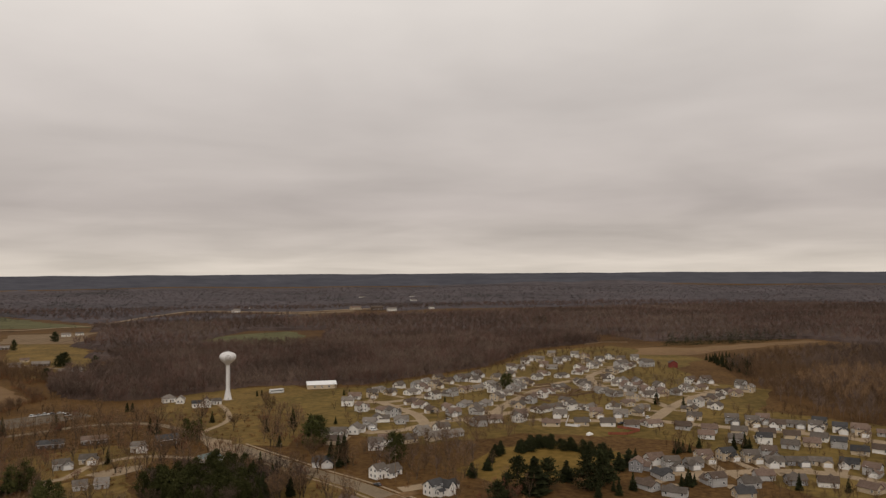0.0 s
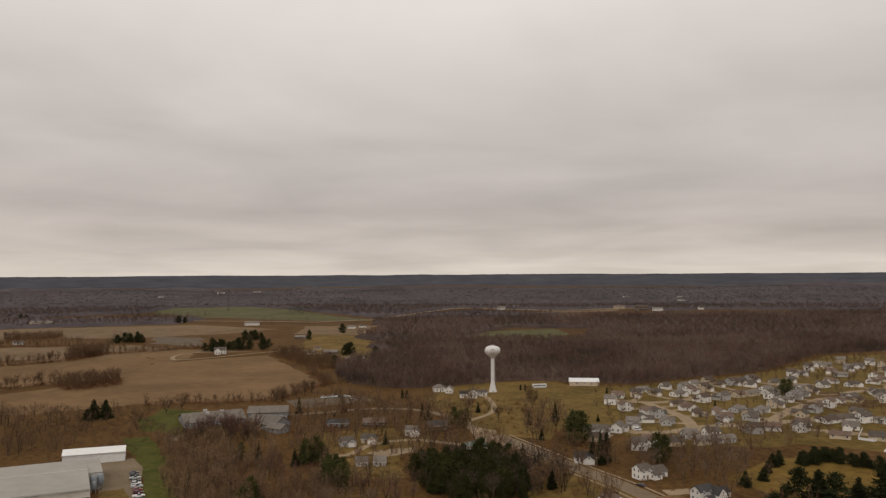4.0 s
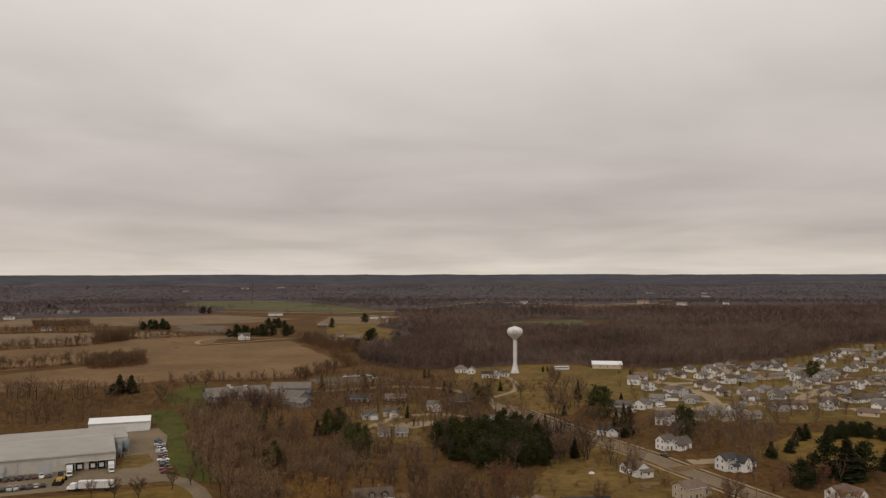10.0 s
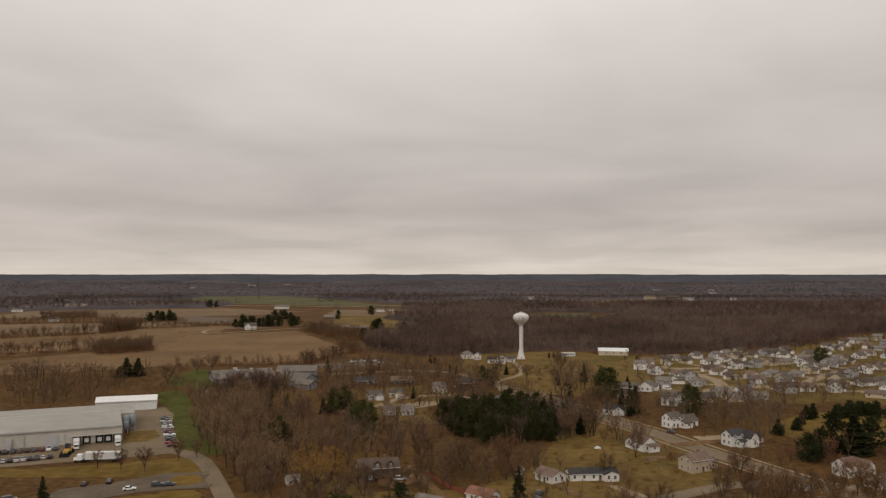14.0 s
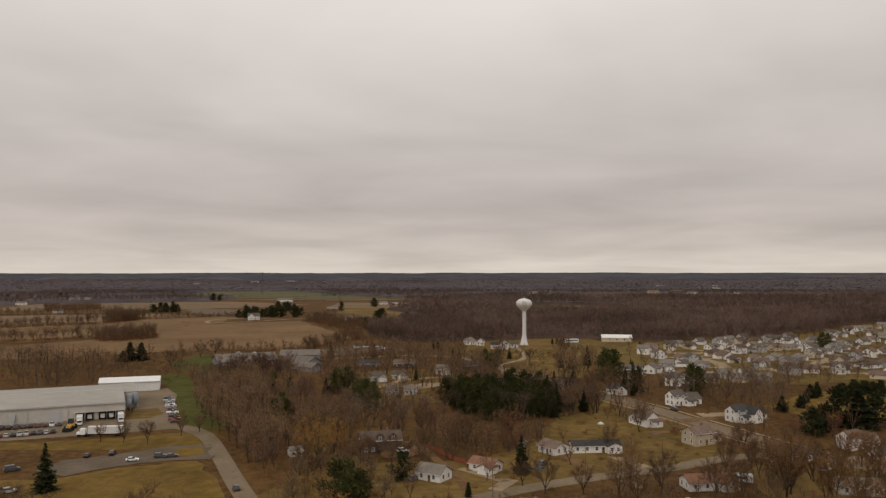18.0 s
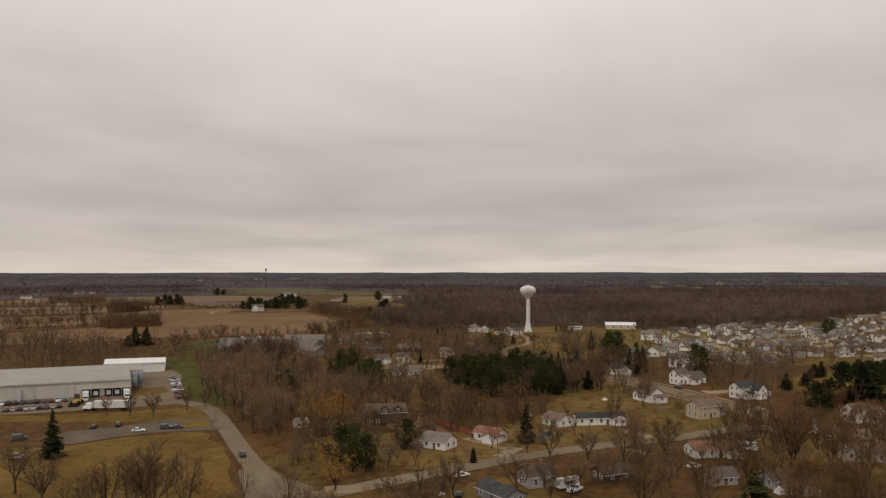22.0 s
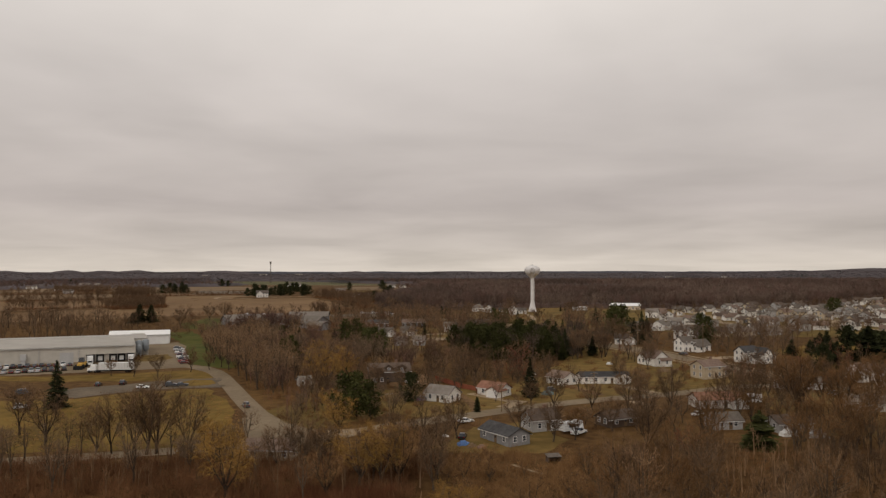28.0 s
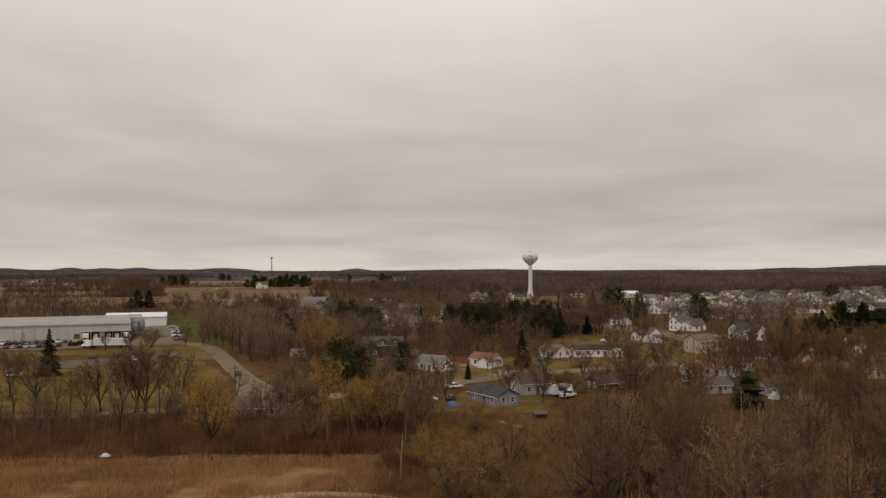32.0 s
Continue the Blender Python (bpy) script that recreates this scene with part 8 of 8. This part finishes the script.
for points, gap, seed, low, high, label in (([(-279, 671), (-262, 674), (-243, 700), (-255, 740), (-276, 730), (-300, 700)], 4.2, 41, 0.75, 1.0, "dense bare woodlot in a field"), ([(-360, 662), (-326, 684), (-298, 714), (-300, 722), (-330, 692), (-364, 670)], 3.6, 46, 0.6, 1.0, "bare hedgerow trees along a field"), ([(-450, 818), (-402, 855), (-361, 888), (-348, 955), (-300, 988), (-300, 998), (-352, 966), (-368, 896), (-408, 866), (-456, 828)], 4.4, 42, 0.5, 1.0, "bare hedgerow trees along a field"), ([(-373, 899), (-350, 930), (-348, 976), (-366, 990), (-386, 960)], 4.6, 47, 0.9, 1.25, "tall bare trees at a field corner"), ([(-300, 985), (-249, 1022), (-247, 1030), (-300, 995)], 3.6, 49, 0.35, 0.6, "low brown hedge along a field"),):
    pts_hedge = scatter(points, gap, seed)
    grove("hedgerow", pts_hedge, FAR, "woods", label, seed + 50, low * 0.6, high * 1.05, bark=False)
    grove("hedge_undergrowth", pts_hedge + 1.1, BUSH, "scrub", "dark brush below " + label, seed + 150, 0.45, 0.8, False, "scrub")
for points, gap, seed, low, high, label in (([(-567, 1168), (-499, 1200), (-520, 1250), (-600, 1230)], 5.5, 53, 0.7, 0.9, "dense bare woodlot in a field"), ([(-190, 600), (-140, 606), (-100, 612), (-66, 690), (-90, 770), (-84, 772), (-56, 690), (-92, 603), (-140, 598), (-190, 594)], 4.6, 43, 0.3, 0.75, "bare brown hedgerow along a field"), ([(-150, 930), (-84, 790), (-40, 780), (-70, 850), (-120, 960)], 5.6, 44, 0.6, 0.95, "bare brown trees beside a farm lane"), ([(-900, 1000), (-420, 1075), (-420, 1090), (-900, 1015)], 6.5, 48, 0.6, 1.0, "bare hedgerow trees along a far field"),):
    pts_hedge = scatter(points, gap, seed)
    grove("hedgerow", pts_hedge, FAR, "woods", label, seed + 50, low * 0.6, high * 1.05, bark=False)
    grove("hedge_undergrowth", pts_hedge + 1.1, BUSH, "scrub", "dark brush below " + label, seed + 150, 0.45, 0.8, False, "scrub")
farm_pines = np.array([(-238, 985), (-231, 992), (-226, 980), (-222, 996), (-216, 985), (-210, 996), (-204, 988), (-198, 998), (-192, 990), (-232, 1004), (-214, 1006), (-202, 1010), (-186, 1000), (-172, 1004), (-168, 996), (-164, 1010), (-215, 1120), (-208, 1126), (-200, 1122), (-194, 1130), (-204, 1136), (-388, 1112), (-380, 1118), (-372, 1112), (-364, 1120), (-356, 1114), (-366, 1128), (-376, 1130), (-62, 922), (-56, 926), (-60, 932), (-125, 1116), (-87, 1236), (-26, 914), (-64, 806), (-423, 1543), (-412, 1548), (-802, 1722), (-790, 1720)], float)
grove("field_pines", farm_pines, [("low_pine", 0), ("low_pine", 1), ("low_pine", 2), ("pine", 1)], "needle", "dark pines round farmhouses", 174, 0.7, 1.1, bark=False)
belt_pts = scatter([(-640, 1780), (-520, 1822), (-420, 1800), (-420, 1822), (-520, 1850), (-650, 1805)], 11, 177)
grove("pine_belt", belt_pts, [("far_pine", 0), ("far_pine", 1)], "haze_needle", "dark belt of pines before far woods", 178, 0.6, 0.9, bark=False)
grove("school_front", scatter([(-138, 488), (-92, 484), (-84, 498), (-96, 512), (-122, 514), (-140, 504)], 5.6, 151), [("lean", 0), ("lean", 3), ("round", 0)], "twig_rose", "bare reddish-brown trees before the school", 152, 0.9, 1.2)
grove("school_trees", scatter([(-150, 505), (-100, 490), (-60, 480), (-40, 520), (-60, 600), (-90, 610), (-56, 640), (0, 600), (30, 620), (20, 580), (-60, 530)], 12, 51), MID, "twig", "bare trees round the school", 52, 0.45, 0.8)
holes = [[(-60, 1555), (-20, 1600), (40, 1720), (100, 1800), (180, 1930), (260, 1840), (330, 1760), (420, 1720), (520, 1770), (640, 1840), (650, 2085), (520, 2040), (430, 1990), (340, 2030), (275, 2110), (190, 2180), (150, 2160), (40, 1880), (-10, 1720)], [(85, 1130), (160, 1040), (245, 1025), (315, 1265), (190, 1310)], [(540, 740), (606, 822), (760, 800), (900, 800), (870, 700), (690, 722)], [(480, 855), (590, 860), (640, 880), (600, 690), (520, 640), (500, 700), (420, 740)],
         [(-60, 860), (-110, 960), (-40, 1010), (10, 900)], [(-700, 1190), (-100, 1190), (-30, 1190), (-30, 1400), (-374, 1500), (-700, 1430)]]
edge_wood = [(-60, 770), (-40, 690), (0, 660), (40, 668), (110, 700), (160, 680), (200, 668), (262, 700), (352, 742), (470, 870), (600, 905), (640, 1000), (300, 1100), (0, 1000), (-50, 860)]
canopy("edge_canopy", edge_wood, 4.5, 3.6, "canopy", "dark brown undergrowth of the bare woods", 130, holes)
NEAR_TINTS = (("woods_dark", "dark brown"), ("woods_red", "reddish-brown budding"), ("woods_grey", "grey-brown"))
front_edge = [(-60, 770), (-52, 690), (-10, 652), (40, 658), (110, 692), (160, 678), (200, 660), (266, 692), (358, 736), (476, 862), (600, 898), (598, 915), (466, 884), (346, 758), (258, 714), (200, 684), (160, 696), (110, 712), (40, 682), (0, 676), (-30, 700), (-44, 770)]
mixed_wood("edge_trees", scatter(front_edge, 5.2, 161, 0.6), FAR, NEAR_TINTS, "bare trees along the edge of the woods", 162, 0.6, 1.1)
mixed_wood("edge_woods", scatter(edge_wood, 7.6, 61, off=holes), FAR, NEAR_TINTS, "bare woods behind the water tower", 62, 0.8, 1.2)
back_wood = [(-60, 860), (0, 980), (300, 1108), (650, 1010), (760, 1006), (1400, 1000), (1900, 1500), (1500, 1750), (-40, 1540), (-60, 1150), (0, 1040), (-40, 1010)]
canopy("middle_canopy", back_wood, 6.0, 5.0, "canopy_mid", "dark brown undergrowth of the middle woods", 140, holes)
FARTHER = [("farther", k) for k in range(5)]
mixed_wood("middle_woods", scatter(back_wood, 11.0, 63, off=holes), FARTHER, NEAR_TINTS, "broad bare woods", 64, 0.75, 1.2, 110.0)
canopy("right_canopy", [(830, 440), (900, 420), (1300, 700), (1500, 985), (770, 985), (680, 975), (672, 888), (900, 830), (900, 690), (850, 690)], 5.0, 4.0, "canopy_mid", "massed tops of bare woods beside the estate", 150, holes)
mixed_wood("right_front_wood", scatter([(470, 470), (452, 384), (520, 300), (830, 390), (860, 700), (700, 700), (600, 660), (545, 600), (500, 520)], 7.2, 165), FAR, (("woods_dark", "dark brown"), ("woods_grey", "grey-brown"), ("woods", "brown")), "bare wood beside the estate", 167, 0.55, 1.0)
mixed_wood("right_woods", scatter([(830, 390), (900, 420), (1300, 700), (1500, 1010), (760, 1010), (640, 1000), (620, 880), (900, 830), (900, 690), (850, 690)], 11, 65, off=holes), FARTHER, NEAR_TINTS, "bare woods beyond the estate", 66, 0.7, 1.1)
grove("pale_right_woods", scatter([(500, 430), (560, 400), (700, 480), (640, 560), (540, 520)], 8, 69), FAR, "twig_pale", "pale grey birches at the wood edge", 70, 0.7, 1.0, bark=False)
far_ring = [(-2600, 1500), (-900, 1100), (-700, 1440), (-420, 1520), (-420, 1690), (-900, 1740), (-640, 2000), (-640, 2260), (-440, 2330), (-280, 2160), (-20, 1640), (250, 1660), (800, 1960), (1500, 1700), (1900, 1450), (1400, 950), (1300, 600), (2600, 900), (3600, 2600), (2000, 4000), (0, 4500), (-2600, 3900)]
for hx, half, top in ((-2620, 260, 33), (-2230, 120, 31), (-1880, 62, 32), (-1700, 130, 29.5), (-1540, 95, 31.5), (-1090, 180, 30), (-425, 95, 25.5), (1800, 230, 26), (2250, 330, 37), (2760, 320, 42)):
    us, vs = np.meshgrid(np.linspace(-2.2, 2.2, 70), np.linspace(-1.5, 1.5, 14))
    wx, wy = hx + us * half, 4000 + vs * 220
    low = ground_at(wx, wy) - 1.0
    wz = low + (top - low) * np.exp(-us ** 2 - vs ** 2 * 1.6) * (0.86 + 0.2 * value_noise(wx, wy, 16.0, 171)) + 3.0 * value_noise(wx, wy, 40.0, 172) - 2.0
    geo = Geo()
    geo.v = np.stack([wx.ravel(), wy.ravel(), wz.ravel()], 1).tolist()
    geo.f = [(r * 70 + c, r * 70 + c + 1, r * 70 + c + 71, r * 70 + c + 70) for r in range(13) for c in range(69)]
    geo.m = [0] * len(geo.f)
    tagged(new("wooded_hill", geo.mesh("wooded_hill", "canopy_haze")), "low hill covered in dark haze-tinted bare woods", "woodland", kind="stuff")
canopy("far_canopy", far_ring, 20.0, 5.5, "canopy_haze", "massed haze-tinted brown woods to the horizon", 160, holes)
far_pts = scatter(far_ring, 25, 67, off=holes)
bearing = np.degrees(np.arctan2(far_pts[:, 0], far_pts[:, 1]))
far_pts = far_pts[(bearing > -38) & (bearing < 58)]
near_pts = scatter([(-1300, 1300), (-700, 1180), (-700, 1440), (-420, 1520), (-420, 1690), (-900, 1740), (-640, 2000), (-440, 2330), (-280, 2160), (-20, 1640), (250, 1660), (800, 1960), (1500, 1700), (1900, 1450), (1400, 950), (1300, 600), (2000, 900), (1900, 1700), (1500, 2000), (700, 2200), (-300, 2330), (-1000, 2150)], 15.0, 267, off=holes)
near_pts = near_pts[inside(near_pts, far_ring)]
reach = np.hypot(far_pts[:, 0], far_pts[:, 1]) + np.random.default_rng(5).normal(size=len(far_pts)) * 160
SPECKS = [("speck", k) for k in range(5)]
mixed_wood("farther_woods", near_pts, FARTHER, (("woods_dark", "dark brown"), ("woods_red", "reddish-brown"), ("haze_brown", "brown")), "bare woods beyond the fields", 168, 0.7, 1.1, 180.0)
mixed_wood("far_woods", far_pts[reach >= 2000], SPECKS, (("haze_dark", "dark"), ("haze_brown", "brown"), ("haze_grey", "grey")), "distant haze-tinted bare woods to the horizon", 68, 0.75, 1.25, 260.0)
pine_pts = np.concatenate([scatter([(-900, 1760), (-640, 2020), (-900, 2040)], 26, 71), scatter([(300, 820), (420, 880), (380, 920)], 10, 72), scatter([(640, 830), (760, 815), (900, 830), (900, 900), (700, 880)], 9, 73), 
                           scatter([(560, 1880), (680, 1870), (660, 1960), (560, 1960)], 22, 75), scatter([(-420, 1180), (-390, 1160), (-340, 1110), (-400, 1100)], 10, 76), scatter([(-300, 1500), (-180, 1470), (-60, 1480), (-80, 1520), (-280, 1540)], 34, 77), scatter([(200, 960), (1300, 1100), (1300, 1600), (200, 1500)], 110, 78)])
clumps = ([(-259, 1861), (-198, 1857), (-232, 2168), (-297, 2171)], [(-6, 1958), (47, 1955), (51, 2285), (-1, 2288)], [(-196, 2506), (-102, 2500), (-125, 2969), (-228, 2977)], [(593, 2402), (666, 2398), (802, 2905), (723, 2910)], [(1041, 2273), (1080, 2271), (1324, 2792), (1285, 2795)], [(-618, 1781), (-518, 1775), (-596, 2032), (-705, 2038)], [(660, 1205), (662, 1140), (787, 1355), (764, 1392)], [(277, 796), (295, 795), (323, 872), (310, 887)], [(689, 1360), (704, 1359), (777, 1504), (764, 1505)])
pine_pts = np.concatenate([pine_pts] + [scatter(c, 10 if c[0][1] < 1300 else 24, 300 + k) for k, c in enumerate(clumps)])
grove("far_conifers", pine_pts[pine_pts[:, 1] < 1350], [("far_pine", 0), ("far_pine", 1)], "needle", "scattered dark conifers in the middle woods", 79, 0.7, 1.15, bark=False)
patches = scatter(far_ring, 19, 174, off=holes)
patches = patches[value_noise(patches[:, 0], patches[:, 1] * 0.55, 95.0, 31) * 0.7 + value_noise(patches[:, 0], patches[:, 1] * 0.5, 380.0, 32) * 0.5 > 0.90]
grove("distant_conifers", np.concatenate([pine_pts[pine_pts[:, 1] >= 1350], patches]), [("far_pine", 0), ("far_pine", 1)], "haze_needle", "dark stands of conifers in the distant woods", 179, 0.7, 1.2, bark=False)

# undergrowth and reeds
thicket = [(-125, 147), (-78, 148), (-52, 150.5), (-28, 151), (-8, 152), (2, 190), (-24, 196), (-60, 186), (-125, 188)]
grove("tall_thicket", scatter([(-125, 152), (-78, 153), (-52, 155), (-28, 158), (-6, 160), (4, 186), (-24, 192), (-60, 184), (-125, 186)], 5.6, 80, 0.3), [("round", 0), ("round", 1), ("round", 2)], "scrub", "tall brown thicket before the meadow", 93, 0.3, 0.56, False, "thicket")
grove("dark_thicket", scatter(thicket, 3.3, 81, 0.3), [("brush", 0), ("brush", 1)], "scrub", "dense dark brown thicket at the marsh edge", 82, 0.8, 1.5, False, "thicket")
grove("red_thicket", scatter([(-30, 152), (-9, 153), (-8, 162), (-28, 160)], 1.5, 83, 0.3), [("brush", 0), ("brush", 1)], "brush_red", "red-stemmed dogwood thicket", 84, 0.7, 1.2, False, "thicket")
grove("wood_undergrowth", scatter(near_wood, 5.0, 85, 0.3), [("brush", 0), ("brush", 1)], "brush", "brown undergrowth below bare trees", 86, 0.6, 1.4, False, "thicket")
grove("belt_undergrowth", scatter([(-150, 490), (-100, 374), (-64, 280), (-54, 262), (-40, 250), (-32, 300), (-30, 396), (-70, 440)], 7.0, 87, 0.3), [("brush", 0), ("brush", 1)], "brush", "brown undergrowth in the tree belt", 88, 0.7, 1.6, False, "thicket")
grove("wall_shrubs", scatter([(-169, 353.8), (-240, 323.6), (-239, 321.6), (-168, 351.8)], 1.8, 187, 0), [("brush", 0)], "scrub", "dark shrubs along the factory wall", 188, 0.35, 0.75, False, "shrubs")
reed_pts = scatter([(-100, 100), (-4, 100), (-4, 120), (-9, 151), (-28, 149), (-52, 148), (-100, 144)], 1.4, 89, 0.2)
reed_pts = reed_pts[(value_noise(reed_pts[:, 0], reed_pts[:, 1], 7.0, 5) > 0.36) & (reed_pts[:, 1] < 148)]
grove("reeds", reed_pts, [("reed", 0), ("reed", 1)], "reed", "dry tan reeds and marsh grass", 90, 0.7, 1.7, False, "reeds")
grove("margin_brush", scatter([(-125, 140), (-78, 141), (-52, 142), (-28, 143), (-8, 146), (-8, 153), (-28, 151), (-52, 151), (-125, 148)], 1.8, 95, 0.2), [("brush", 0), ("brush", 1)], "brush_red", "low russet weeds at the marsh margin", 96, 0.15, 0.4, False, "weeds")
grove("lodge_brush", scatter([(-58, 236), (-34, 222), (-14, 240), (-22, 288), (-40, 310), (-52, 300), (-48, 262)], 3.4, 97, 0.5), [("brush", 0), ("reed", 0), ("reed", 1)], "brush", "dry weeds and saplings beside the drive", 98, 0.25, 0.7, False, "weeds")
grove("meadow_tufts", scatter([(-125, 196), (-52, 198), (-60, 246), (-80, 276), (-130, 268)], 3.0, 91, 0.3), [("reed", 0)], "reed", "tufts of dry meadow grass", 92, 0.3, 0.7, False, "grass")
SAPLINGS = [("sapling", k) for k in range(5)]
grove("thicket_saplings", scatter([(-125, 160), (-60, 158), (-28, 156), (-6, 158), (4, 188), (-24, 196), (-60, 190), (-125, 192)], 4.4, 301, 0.3), SAPLINGS, "twig", "thin bare saplings rising from the thicket", 302, 0.5, 1.15, False, "thicket")
grove("wood_saplings", scatter(near_wood, 5.0, 303, 0.3), SAPLINGS, "twig_pale", "thin pale saplings in the wood", 304, 0.5, 1.1, False, "thicket")
grove("belt_saplings", scatter([(-150, 490), (-100, 374), (-64, 280), (-50, 240), (-30, 226), (-20, 262), (-32, 300), (-30, 396), (-70, 440)], 5.6, 305, 0.4), SAPLINGS, "twig_rose", "thin bare saplings beside the drive", 306, 0.4, 0.9, False, "thicket")
